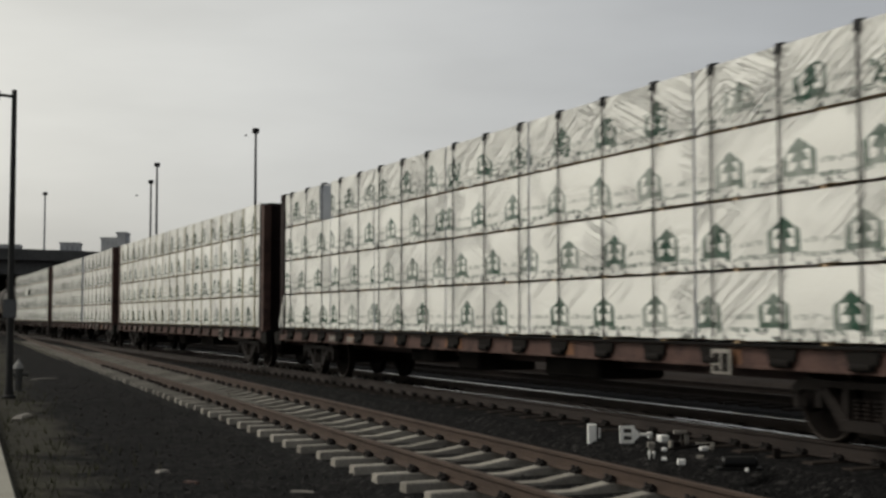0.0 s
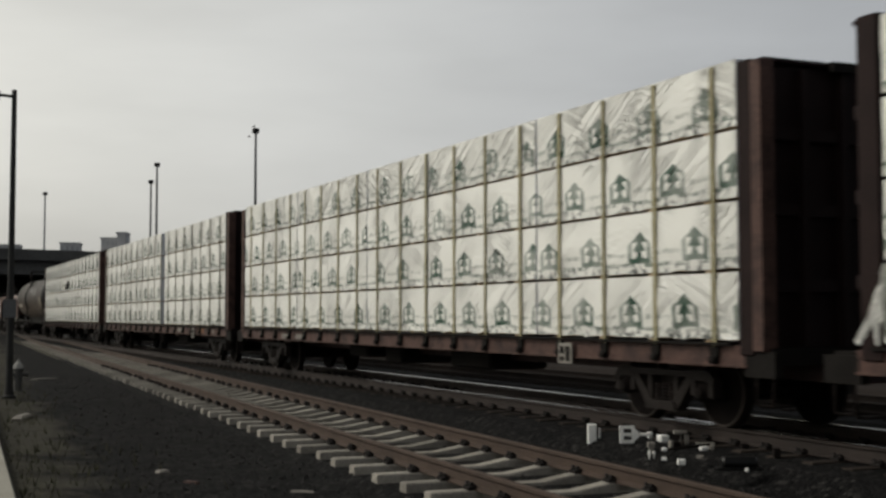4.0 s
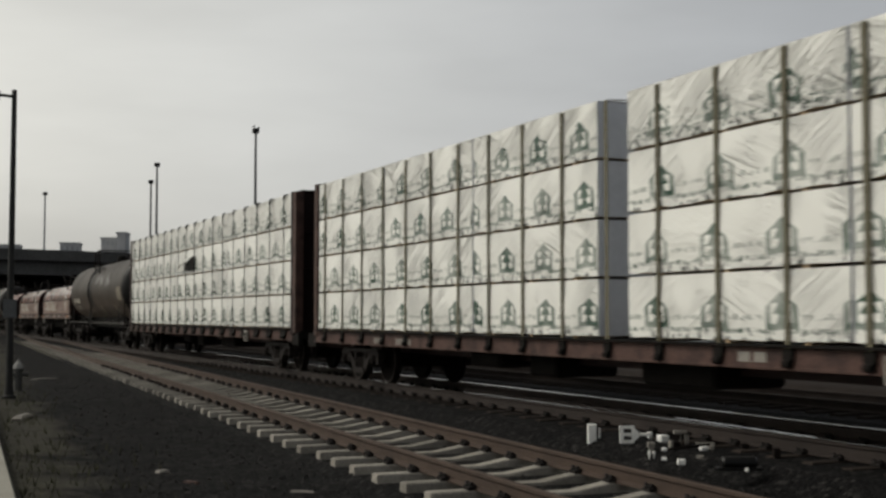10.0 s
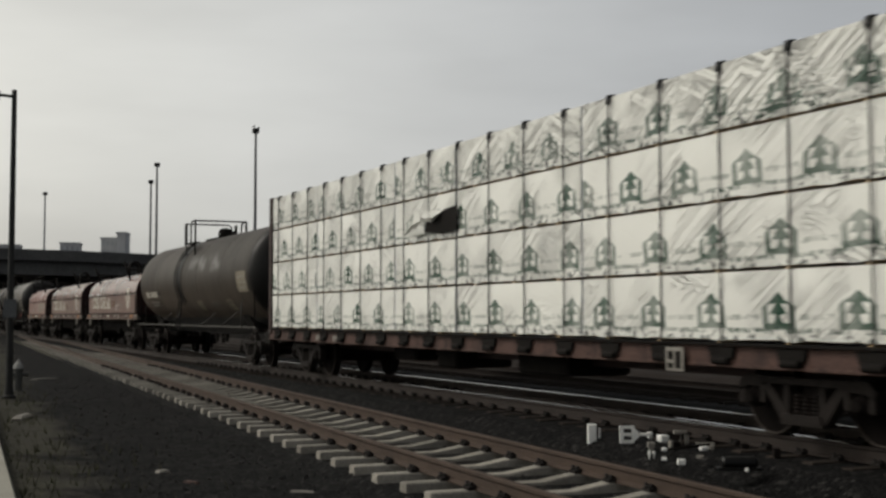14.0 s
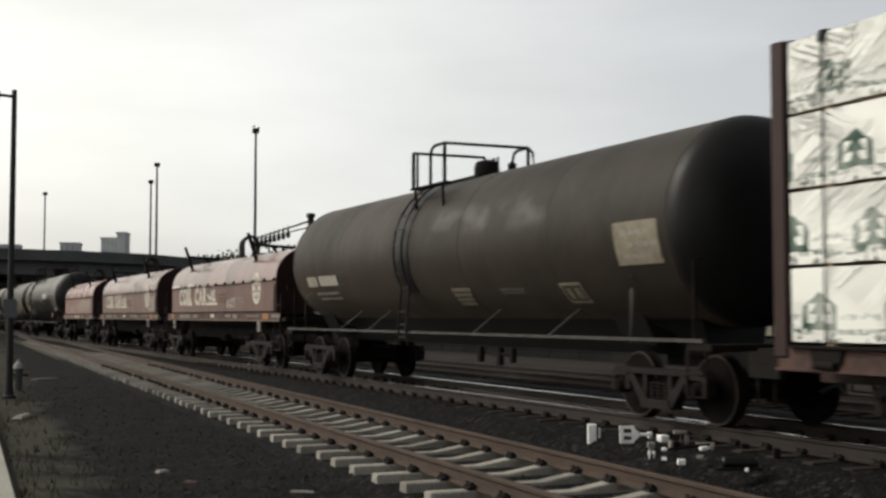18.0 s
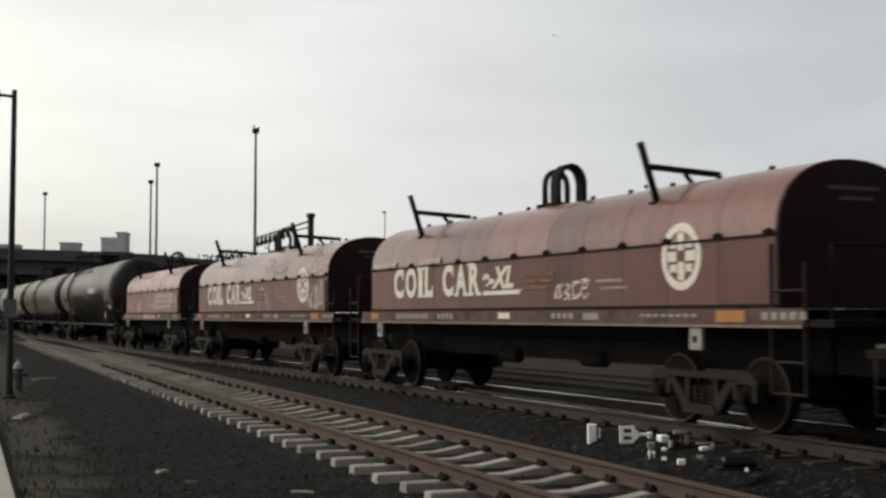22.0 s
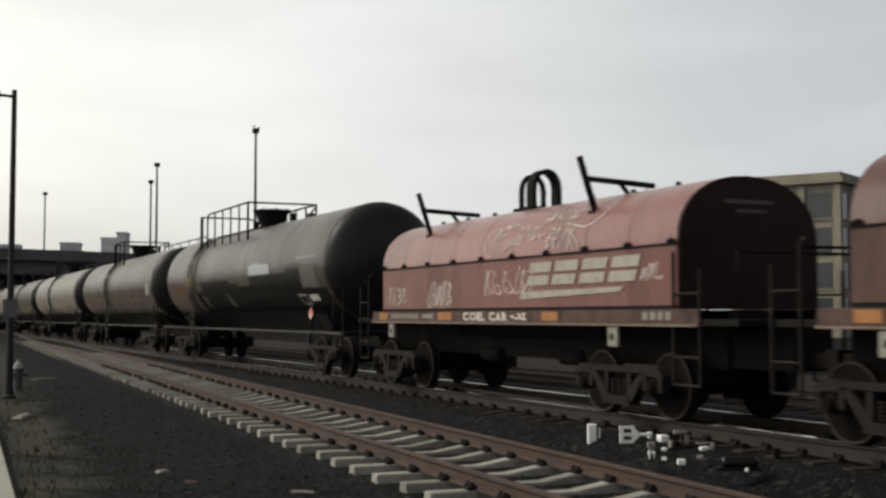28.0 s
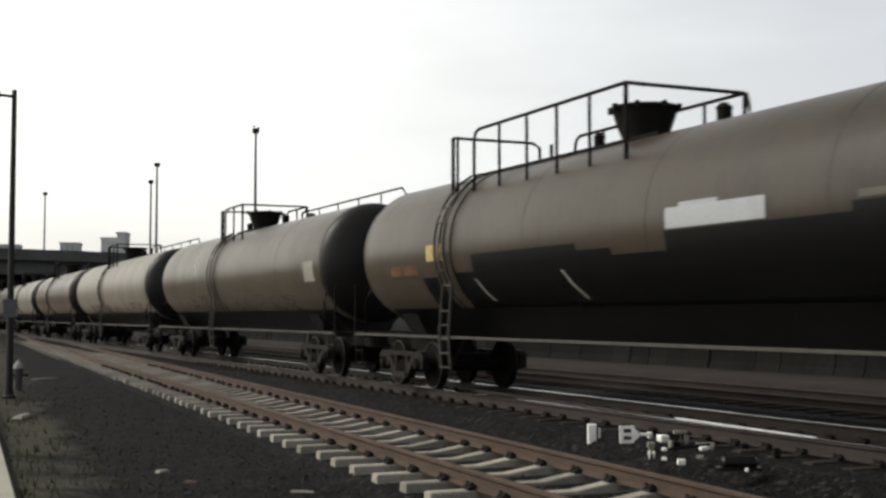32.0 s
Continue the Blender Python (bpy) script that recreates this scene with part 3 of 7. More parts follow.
def part(name, b, material, parent=None, label="", at=(0, 0, 0)):
    """One mesh object under a thing or a part; b: a Build, or a mesh made before."""
    me = b.mesh(name, material) if isinstance(b, Build) else b
    ob = new(name, me)
    ob.parent = parent
    ob.location = at
    if label:
        ob["label"] = label
    return ob


def thing(name, label, category, group="", at=(0, 0, 0), kind=""):
    e = new(name)
    e.location = at
    return tagged(e, label, category, group, kind)


def solid(name, b, material, label, category, group="", at=(0, 0, 0), kind=""):
    ob = new(name, b.mesh(name, material))
    ob.location = at
    return tagged(ob, label, category, group, kind)


# ---- ground, tracks and what stands beyond them ----
def spaced(a, b, fine_a, fine_b, step, grow):
    """Grid lines, fine between fine_a and fine_b and widening outwards."""
    xs = list(np.arange(fine_a, fine_b + 1e-6, step))
    s, x = step, fine_a
    while x > a:
        s *= grow
        x -= s
        xs.insert(0, max(x, a))
    s, x = step, fine_b
    while x < b:
        s *= grow
        x += s
        xs.append(min(x, b))
    return xs


GROUND = -0.40


def ground_height(x, y):
    near = max(0.0, 1.0 - max(0.0, y - 30) / 40.0) if y > 0 else 1.0
    h = GROUND + near * (0.05 * noise.noise((x * 0.5, y * 0.5, 3.0)) + 0.022 * noise.noise((x * 2.3, y * 2.3, 9.0)))
    if x < 3.0:
        h += near * min(1.0, (3.0 - x) / 2.0) * 0.06
    return h


def ground():
    xs = spaced(-2500, 2500, -3, 12, 0.14, 1.25)
    ys = spaced(-600, 3500, 4, 26, 0.14, 1.18)
    b = Build()
    vs = [(x, y, ground_height(x, y)) for y in ys for x in xs]
    n = len(xs)
    fs = [(j * n + i, j * n + i + 1, (j + 1) * n + i + 1, (j + 1) * n + i) for j in range(len(ys) - 1) for i in range(n - 1)]
    b.add(vs, fs, True)
    solid("ground", b, M["yard"], "dark grey gravel yard, weedy earth towards the kerb", "ground", kind="structure")


def rail_outline(h=0.185):
    """The cross section of a rail, its head at z = 0."""
    o = [(-0.07, -h), (0.07, -h), (0.07, -h + 0.012), (0.012, -h + 0.035), (0.012, -0.045), (0.037, -0.034), (0.037, -0.007), (0.026, 0.0),
         (-0.026, 0.0), (-0.037, -0.007), (-0.037, -0.034), (-0.012, -0.045), (-0.012, -h + 0.035), (-0.07, -h + 0.012)]
    return o


def rail(parent, x, z, y0, y1, shine, label):
    b = Build()
    b.prism([(u + x, w + z) for u, w in rail_outline(0.185 if shine else 0.168)], y0, y1)
    r = part("rail", b, M["rail_dark" if shine else "rail_rust"], parent, label)
    if shine:
        c = Build()
        s = 1.0 if x > TRACK_X else 0.8
        # worn over the shoulder of the head as well as on top
        low = -0.012 if x > TRACK_X else -0.004
        c.prism([(x + u * s, z + w) for u, w in ((-0.044, low), (-0.034, 0.001), (-0.024, 0.004), (0.024, 0.004), (0.036, 0.003), (0.039, 0.0005))], y0, y1)
        part("running_surface", c, M["rail_shine"], r, "bright polished top of the rail")
    return r


def ballast(x, z, half, y0, y1, name, material="ballast", slope=0.55):
    b = Build()
    b.prism([(x - half - slope, GROUND - 0.1), (x - half, z), (x + half, z), (x + half + slope, GROUND - 0.1)], y0, y1)
    return solid(name, b, M[material], "dark crushed-stone ballast bed under the rails", "ballast", kind="structure")


def tie_mesh(material, w0=0.105, half=1.30, top=-0.172, sag=0.03):
    """A sleeper along x: ends and rail seats high, its middle lower."""
    b = Build()
    secs = []
    for x, k in ((-half, 0.0), (-half + 0.02, 0.01), (-0.60, 0.012), (-0.22, -sag), (0.22, -sag), (0.60, 0.012), (half - 0.02, 0.01), (half, 0.0)):
        t = top + k - 0.01
        secs.append([(x, -w0, t - 0.2), (x, w0, t - 0.2), (x, w0 * 0.85, t - 0.015), (x, w0 * 0.75, t), (x, -w0 * 0.75, t), (x, -w0 * 0.85, t - 0.015)])
    b.loft(secs)
    return b.mesh("tie", material)


def clip_mesh(foot):
    """A pair of rail fastenings, one each side of a rail at x = 0; foot: the level of the tie's top."""
    b = Build()
    up = Matrix.Translation((0, 0, foot + 0.172))
    for s in (-1, 1):
        b.box(s * 0.115 - 0.045, s * 0.115 + 0.045, -0.075, 0.075, -0.172, -0.135, up, 0.008)
        b.tube([(s * 0.07, -0.05, -0.14), (s * 0.12, -0.06, -0.105), (s * 0.155, 0, -0.13), (s * 0.12, 0.06, -0.105), (s * 0.07, 0.05, -0.14)], 0.018, 5, up)
    return b.mesh("rail_clip", M["clip"])


def track(name, x, z, y0, y1, tie_y0, tie_y1, tie_material, label, shine, top, far_y=None, pitch=0.61, sag=0.008):
    t = thing(name, label, "railway track", kind="structure")
    for s in (-1, 1):
        rail(t, x + s * 0.755, z, y0, y1, shine, "rust-brown steel rail")
    tm, cm = tie_mesh(tie_material, top=top, sag=sag), clip_mesh(top)
    rnd = random.Random(name)
    y = tie_y0
    while y < tie_y1:
        ob = part("tie", tm, None, t, at=(x + rnd.uniform(-0.03, 0.03), y + rnd.uniform(-0.02, 0.02), z + rnd.uniform(-0.005, 0.004)))
        ob.rotation_euler = (0, 0, rnd.uniform(-0.012, 0.012))
        if y < 42:
            for s in (-1, 1):
                part("rail_clip", cm, None, ob, at=(s * 0.755, 0, 0))
        y += pitch
    if far_y:
        b = Build()
        while y < far_y:
            b.box(x - 1.3, x + 1.3, y - 0.11, y + 0.11, z + top - 0.2, z + top)
            y += pitch
        tagged(part("far_ties", b, tie_material, t), kind="stuff")
    return t


def near_x(y):
    """The middle of the empty track, which runs in towards the train's track."""
    return NEAR_X + NEAR_SKEW * (y - 10.0)


def skewed(ob):
    a = -math.atan(NEAR_SKEW)
    c = Vector((NEAR_X, 10.0, 0.0))
    ob.rotation_euler = (0, 0, a)
    ob.location = c - Matrix.Rotation(a, 3, "Z") @ c
    return ob


def setting():
    ground()
    skewed(ballast(NEAR_X, NEAR_Z - 0.262, 1.33, -30, 104, "ballast_near", "yard", 0.3))
    ballast(TRACK_X, -0.21, 1.75, -60, 320, "ballast_train", "yard")
    ballast(15.6, -0.24, 1.7, -60, 320, "ballast_far")
    skewed(track("track_near", NEAR_X, NEAR_Z, -30, 102, 4.65, 62, M["tie"], "rusty rails on pale concrete ties", False, -0.165, 86, 0.76, 0.05))
    track("track_train", TRACK_X, 0.0, -60, 320, 6.0, 48, M["wood_tie"], "worn rails on dark wooden ties", True, -0.19, 160)
    far = thing("track_far", "rusty rails of a farther track", "railway track", kind="structure")
    for s in (-1, 1):
        rail(far, 15.6 + s * 0.755, -0.02, -60, 320, False, "dark rusty steel rail").data.materials[0] = M["rail_dark"]
    b = Build()
    for k in range(220):
        b.box(14.3, 16.9, 2 + k * 0.61, 2.22 + k * 0.61, -0.4, -0.2)
    tagged(part("far_ties", b, M["wood_tie"], far), kind="stuff")


setting()


def kerb_and_walk():
    # the pavement's edge, nearly along the tracks
    b = Build()
    d = Vector((0.052, 1.0, 0)).normalized()
    m = Matrix.Translation((0.46, 0, 0)) @ Matrix.Rotation(-math.atan2(d.x, d.y), 4, "Z")
    b.box(-0.16, 0.0, -6, 60, GROUND - 0.2, -0.20, m, 0.012)
    solid("kerb", b, M["concrete"], "pale concrete kerb along the yard", "kerb", kind="structure")
    c = Build()
    c.box(-3.0, -0.164, -6, 60, GROUND - 0.2, -0.212, m)
    solid("pavement", c, M["concrete"], "pale concrete pavement behind the kerb", "pavement", kind="structure")


kerb_and_walk()


def dirt_road():
    """A strip of bare brown earth between the farther track and the barrier wall."""
    b = Build()
    ys = [-20 + 3.0 * k for k in range(61)]
    vs = []
    for y in ys:
        w = 0.35 * noise.noise((y * 0.13, 2.0, 1.0))
        vs += [(20.2 + w, y, GROUND - 0.06), (20.6 + w, y, GROUND + 0.09), (21.5, y, GROUND + 0.12 + 0.03 * noise.noise((y * 0.4, 5.0, 0.0))), (24.6, y, GROUND + 0.10)]
    b.add(vs, [(4 * k + i, 4 * k + i + 1, 4 * k + i + 5, 4 * k + i + 4) for k in range(60) for i in range(3)], True)
    solid("dirt_road", b, M["dirt"], "bare brown earth road beyond the tracks", "road", kind="structure")


dirt_road()


def bearing(side, ahead, h=0.0):
    """The place so many metres ahead of where the camera stands and to the side of its line, at height h."""
    a = radians(TURN)
    return (side * math.cos(a) + ahead * math.sin(a), ahead * math.cos(a) - side * math.sin(a), h)


def lamp_post():
    x, y, _ = bearing(-9.43, 27.0)
    t = thing("lamp_post", "tall dark metal lamp post with a small arm and sign", "lamp post", at=(x, y, ground_height(x, y)))
    b = Build()
    b.tube([(0, 0, 0), (0, 0, 3), (0, 0, 6.75)], 0.085, 10, r2=0.055)
    b.lathe([(0, 0.16), (0.05, 0.16), (0.09, 0.1), (0.25, 0.09)], 12, "z")
    part("post", b, M["pole"], t)
    c = Build()
    c.tube([(0, 0, 6.6), (-0.2, 0, 6.62), (-0.36, 0, 6.62)], 0.035, 8)
    part("arm", c, M["pole"], t)
    d = Build()
    d.lathe([(-0.13, 0.05), (-0.11, 0.12), (0.08, 0.13), (0.12, 0.07), (0.16, 0.04)], 12, "z", Matrix.Translation((-0.42, 0, 6.62)))
    d.lathe([(0.1, 0.09), (0.14, 0.03)], 10, "z", Matrix.Translation((-0.42, 0, 6.66)))
    part("lantern", d, M["pole"], t, "dark lantern head")
    e = Build()
    e.box(-0.16, 0.12, -0.1, -0.085, 1.75, 2.15)
    part("sign", e, M["mast"], t, "small grey sign plate")


def hydrant():
    x, y, _ = bearing(-10.19, 29.8)
    t = thing("fire_hydrant", "weathered pale fire hydrant in the weeds", "hydrant", at=(x, y, ground_height(x, y) - 0.02))
    t.scale = (1.03, 1.03, 1.03)
    b = Build()
    b.lathe([(0, 0.15), (0.05, 0.15), (0.06, 0.1), (0.5, 0.095), (0.52, 0.125), (0.56, 0.125)], 14, "z")
    part("barrel", b, M["hydrant"], t)
    c = Build()
    c.lathe([(0.56, 0.12), (0.62, 0.115), (0.69, 0.07), (0.72, 0.03), (0.77, 0.03)], 14, "z")
    part("bonnet", c, M["hydrant_top"], t, "white painted dome top")
    for s in (-1, 1):
        d = Build()
        d.lathe([(0, 0.05), (0.08, 0.05), (0.09, 0.06), (0.14, 0.06)], 10, "x" if s > 0 else "x", Matrix.Translation((0, 0, 0.42)) @ Matrix.Diagonal((s * 1.0, 1, 1, 1)) @ Matrix.Translation((0.08, 0, 0)))
        part("outlet", d, M["hydrant"], t)


lamp_post()
hydrant()


def high_mast(side, z, height, floodlights, paint="mast"):
    x, y, _ = bearing(side, z)
    t = thing("high_mast", "slender grey high-mast floodlight", "light mast", "high masts beyond the yard", at=(x, y, GROUND))
    b = Build()
    b.tube([(0, 0, -0.2), (0, 0, height * 0.5), (0, 0, height)], 0.30, 8, r2=0.17)
    part("mast", b, M[paint], t)
    for k in range(floodlights):
        a = 2 * math.pi * k / floodlights
        c = Build()
        c.box(0.15, 0.52, -0.16, 0.16, height - 0.75, height - 0.02, Matrix.Rotation(a, 4, "Z"), 0.05)
        part("floodlight", c, M["pole"], t)
    return t


high_mast(-28.33, 186, 30.2, 6)
high_mast(-52.95, 228, 30.2, 6)
high_mast(-60.92, 257, 30.2, 6)
# the farthest mast is coloured paler in place of haze
high_mast(-91.05, 282, 30.2, 5, "beam_grey")


def overpass():
    t = thing("overpass", "dark concrete road bridge over the tracks", "bridge", kind="structure")
    ends = [bearing(-66.75, 140), bearing(-53.71, 150), bearing(-45.17, 156), bearing(-38.26, 163), bearing(-32.84, 178), bearing(-28.11, 196), bearing(-15.78, 240)]
    tops = [9.72, 9.67, 9.62, 9.57, 9.5, 9.35, 8.9]
    deck, wall, girder = Build(), Build(), Build()
    for bd, off0, off1, d0, d1 in ((deck, 0, 11, -1.0, -1.35), (wall, 0.0, 0.35, 0.0, -1.0), (girder, 1.2, 9.8, -1.35, -3.1)):
        rings = []
        for i, (x, y, _) in enumerate(ends):
            a, c = Vector(ends[max(i - 1, 0)]), Vector(ends[min(i + 1, len(ends) - 1)])
            d = (c - a).normalized()
            nrm = Vector((-d.y, d.x, 0))
            p = Vector((x, y, 0))
            rings.append([p + nrm * off0 + Vector((0, 0, tops[i] + d0)), p + nrm * off1 + Vector((0, 0, tops[i] + d0)), p + nrm * off1 + Vector((0, 0, tops[i] + d1)), p + nrm * off0 + Vector((0, 0, tops[i] + d1))])
        bd.loft(rings)
    part("deck", deck, M["bridge"], t)
    part("parapet", wall, M["bridge"], t)
    part("girder", girder, M["bridge"], t)
    # wall added behind the columns to make the space under the deck dark
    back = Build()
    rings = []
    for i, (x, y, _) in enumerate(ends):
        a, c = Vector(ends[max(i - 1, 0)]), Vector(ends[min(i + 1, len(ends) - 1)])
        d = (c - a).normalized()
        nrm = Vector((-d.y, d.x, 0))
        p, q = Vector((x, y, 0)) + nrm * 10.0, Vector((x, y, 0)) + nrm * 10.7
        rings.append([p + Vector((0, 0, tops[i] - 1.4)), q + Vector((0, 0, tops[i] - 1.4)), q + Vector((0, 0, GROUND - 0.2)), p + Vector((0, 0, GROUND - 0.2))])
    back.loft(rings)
    part("back_wall", back, M["barrier"], t, "dark wall added for the shade under the deck")
    for side, z in ((-63.13, 148), (-56.55, 154), (-36.49, 176), (-31.04, 192), (-22.71, 222)):
        b = Build()
        x, y, _ = bearing(side, z)
        b.lathe([(GROUND - 0.2, 0.7), (6.3, 0.7)], 12, "z", Matrix.Translation((x, y + 3, 0)))
        part("column", b, M["bridge"], t)


overpass()


def block_building(name, label, side, z, w, h, d, material, turn=0.0, rows=0, cols=0):
    x, y, _ = bearing(side, z)
    t = thing(name, label, "building", at=(x, y, GROUND))
    t.rotation_euler = (0, 0, radians(turn))
    b = Build()
    b.box(-w / 2, w / 2, 0, d, -0.3, h)
    wall = part("wall", b, material, t)
    r = Build()
    r.box(-w / 2 - 0.3, w / 2 + 0.3, -0.3, d + 0.3, h + 0.01, h + 0.8)
    part("roof", r, material, t)
    gm = None
    for i in range(rows):
        for j in range(cols):
            if gm is None:
                g = Build()
                g.box(-w / cols * 0.31, w / cols * 0.31, -0.06, 0.05, 0, h / rows * 0.52)
                gm = g.mesh("window", M["far_window"])
            part("window", gm, None, t, at=(-w / 2 + w / cols * (j + 0.5), 0, h / rows * (i + 0.28)))
    return t


block_building("office_block", "pale tall office block far behind the bridge", -140.12, 520, 7.6, 34.2, 14, M["far_wall"], -20, 9, 4)
block_building("stair_tower", "darker taller tower beside the far office block", -134.5, 516, 3.6, 36.2, 10, M["far_wall"], -20)
block_building("low_block", "pale low building far beyond the bridge", -151.0, 500, 7.8, 30.9, 10, M["far_wall"], -12, 8, 4)
block_building("far_block", "grey low building far beyond the bridge", -170.99, 480, 12, 29.0, 12, M["far_wall"], -10, 8, 5)


def warehouse():
    """The beige masonry building behind the train: two fronts with window bays, piers and a cornice."""
    x, y, _ = bearing(33.66, 105)
    t = thing("masonry_warehouse", "beige masonry building with tall window bays and a cornice", "building", at=(x, y, GROUND))
    t.rotation_euler = (0, 0, radians(30))
    w, d, h = 26.0, 9.3, 13.2
    b = Build()
    b.box(0, w, 0, d, -0.3, h)
    part("wall", b, M["beige"], t)
    c = Build()
    c.box(-0.6, w + 0.6, -0.6, d + 0.6, h, h + 0.45)
    c.box(-0.3, w + 0.3, -0.3, d + 0.3, h + 0.452, h + 0.9)
    part("cornice", c, M["beige"], t)
    g = Build()
    g.box(-0.04, 0.1, -0.95, 0.95, 0, 2.2)
    gm = g.mesh("window", M["glass"])
    p = Build()
    p.box(-0.3, 0.02, -0.28, 0.28, 0, h - 0.2)
    pm = p.mesh("pier", M["beige"])
    s = Build()
    s.box(-0.14, 0.02, -1.05, 1.05, -0.16, -0.02)
    sm = s.mesh("window_sill", M["beige"])
    for face, length in ((0, d), (1, w)):
        n = int(length / 3.1)
        for j in range(n + 1):
            k = length * j / n
            ob = part("pier", pm, None, t, at=(0, k, 0) if face == 0 else (k, 0, 0))
            ob.rotation_euler = (0, 0, math.pi / 2 * face)
            if j == n:
                break
            k += length / n / 2
            for z in (1.2, 4.2, 7.2, 10.2):
                ob = part("window", gm, None, t, at=(0, k, z) if face == 0 else (k, 0, z))
                ob.rotation_euler = (0, 0, math.pi / 2 * face)
                part("window_sill", sm, None, ob)


warehouse()


def yard_wall():
    t = thing("barrier_wall", "low stained concrete barrier wall beyond the tracks, darkened for shade", "wall", kind="structure")
    rnd = random.Random(5)
    b = Build()
    b.prism([(24.7, GROUND - 0.1), (25.3, GROUND - 0.1), (25.12, GROUND + 0.35), (25.08, 0.36), (24.92, 0.36), (24.88, GROUND + 0.35)], 0, 1.17)
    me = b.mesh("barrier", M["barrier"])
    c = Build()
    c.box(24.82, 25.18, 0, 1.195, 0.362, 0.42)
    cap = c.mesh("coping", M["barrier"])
    y = -20.0
    while y < 130:
        part("barrier", me, None, t, at=(rnd.uniform(-0.03, 0.03), y, rnd.uniform(-0.02, 0.0)))
        part("coping", cap, None, t, at=(rnd.uniform(-0.02, 0.02), y, rnd.uniform(-0.004, 0.012)))
        y += 1.2


yard_wall()


def light_gantry():
    """A post with a long arm that carries a row of hanging lamps."""
    x, y, _ = bearing(-6.43, 60)
    x2, y2, _ = bearing(-11.22, 74)
    t = thing("lamp_gantry", "dark post and long arm with a row of hanging lamps", "gantry", at=(x, y, GROUND))
    b = Build()
    b.box(-0.12, 0.12, -0.12, 0.12, -0.1, 6.75)
    b.box(-0.17, 0.17, -0.17, 0.17, 6.6, 6.8)
    part("post", b, M["pole"], t)
    d = Vector((x2 - x, y2 - y, 0))
    a = Build()
    a.tube([(0, 0, 6.45), d + Vector((0, 0, 6.45))], 0.05, 6)
    a.tube([(0, 0, 6.15), d + Vector((0, 0, 6.35))], 0.035, 6)
    part("arm", a, M["pole"], t)
    for k in range(8):
        p = d * (0.36 + 0.085 * k)
        c = Build()
        c.lathe([(-0.48, 0.03), (-0.44, 0.10), (-0.3, 0.13), (-0.12, 0.06), (0.1, 0.035), (0.18, 0.03)], 10, "z")
        part("lamp", c, M["pole"], t, at=(p.x, p.y, 6.4))
    s = Build()
    s.box(-0.35, 0.35, -0.03, 0.03, 4.6, 5.4)
    s.box(-0.03, 0.03, -0.03, 0.03, 5.4, 6.3)
    part("sign", s, M["pole"], t, at=(d.x * 0.72, d.y * 0.72, 0))


light_gantry()


def slim_pole(side, z, top):
    x, y, _ = bearing(side, z)
    t = thing("slim_pole", "thin dark pole with a small lamp head", "pole", "slim poles beyond the train", at=(x, y, GROUND))
    b = Build()
    b.tube([(0, 0, 0), (0, 0, top)], 0.09, 6, r2=0.06)
    part("post", b, M["mast"], t)
    c = Build()
    c.box(-0.3, 0.1, -0.1, 0.1, top - 0.3, top - 0.05, None, 0.03)
    part("lamp_head", c, M["mast"], t)


slim_pole(-7.06, 150, 14.6)
slim_pole(19.84, 120, 14.6)


def tree(side, z, height, spread, seed):
    """A tapered trunk, a few limbs and a loose crown of small leaf clumps."""
    rnd = random.Random(seed)
    x, y, _ = bearing(side, z)
    t = thing("tree", "dull dark-leaved tree beyond the tracks", "tree", "trees beyond the yard", at=(x, y, GROUND))
    b = Build()
    b.tube([(0, 0, -0.2), (0.1, 0, height * 0.3), (0, 0.1, height * 0.75)], height * 0.025, 8, r2=height * 0.008)
    ends = []
    for k in range(7):
        a = rnd.uniform(0, 2 * math.pi)
        z0 = height * rnd.uniform(0.3, 0.6)
        e = Vector((math.cos(a) * spread * rnd.uniform(0.4, 0.8), math.sin(a) * spread * rnd.uniform(0.4, 0.8), z0 + height * rnd.uniform(0.15, 0.3)))
        b.tube([(0, 0, z0), e * 0.5 + Vector((0, 0, z0 * 0.5)), e], height * 0.009, 5, r2=height * 0.003)
        ends.append(e)
    part("trunk", b, M["wood_tie"], t)
    c = Build()
    for k in range(900):
        e = rnd.choice(ends + [Vector((0, 0, height * 0.8))])
        p = e + Vector((rnd.gauss(0, spread * 0.26), rnd.gauss(0, spread * 0.26), rnd.gauss(0, height * 0.085)))
        p.z = min(p.z, height)
        s = rnd.uniform(0.16, 0.42) * height / 12
        m = Matrix.Translation(p) @ Euler((rnd.uniform(0, 6), rnd.uniform(0, 6), rnd.uniform(0, 6))).to_matrix().to_4x4()
        c.add([(-s, 0, 0), (0, -s * 0.6, 0.1 * s), (s, 0, 0), (0, s * 0.6, 0.1 * s)], [(0, 1, 2, 3)], False, m)
    tagged(part("crown", c, M["leaf"], t), kind="stuff")


for i, (side, z, h, s) in enumerate(((-43.73, 240, 13.6, 4), (-41.17, 236, 14.6, 4.5), (-40.28, 245, 14.2, 4), (-38.59, 250, 14.6, 5), (-31.46, 240, 14.0, 4), (-30.0, 238, 15.0, 4), (-27.84, 240, 15.4, 3.4),
                                   (-26.15, 250, 14.4, 4.5), (-21.26, 240, 14.5, 4.5), (-15.52, 236, 13.8, 4.5), (15.87, 125, 11.4, 3.2), (16.77, 122, 12.2, 3.4), (18.57, 124, 11.8, 3.6), (27.24, 128, 10.8, 3.6), (31.42, 126, 11.0, 3.8))):
    tree(side, z, h, s, 40 + i)


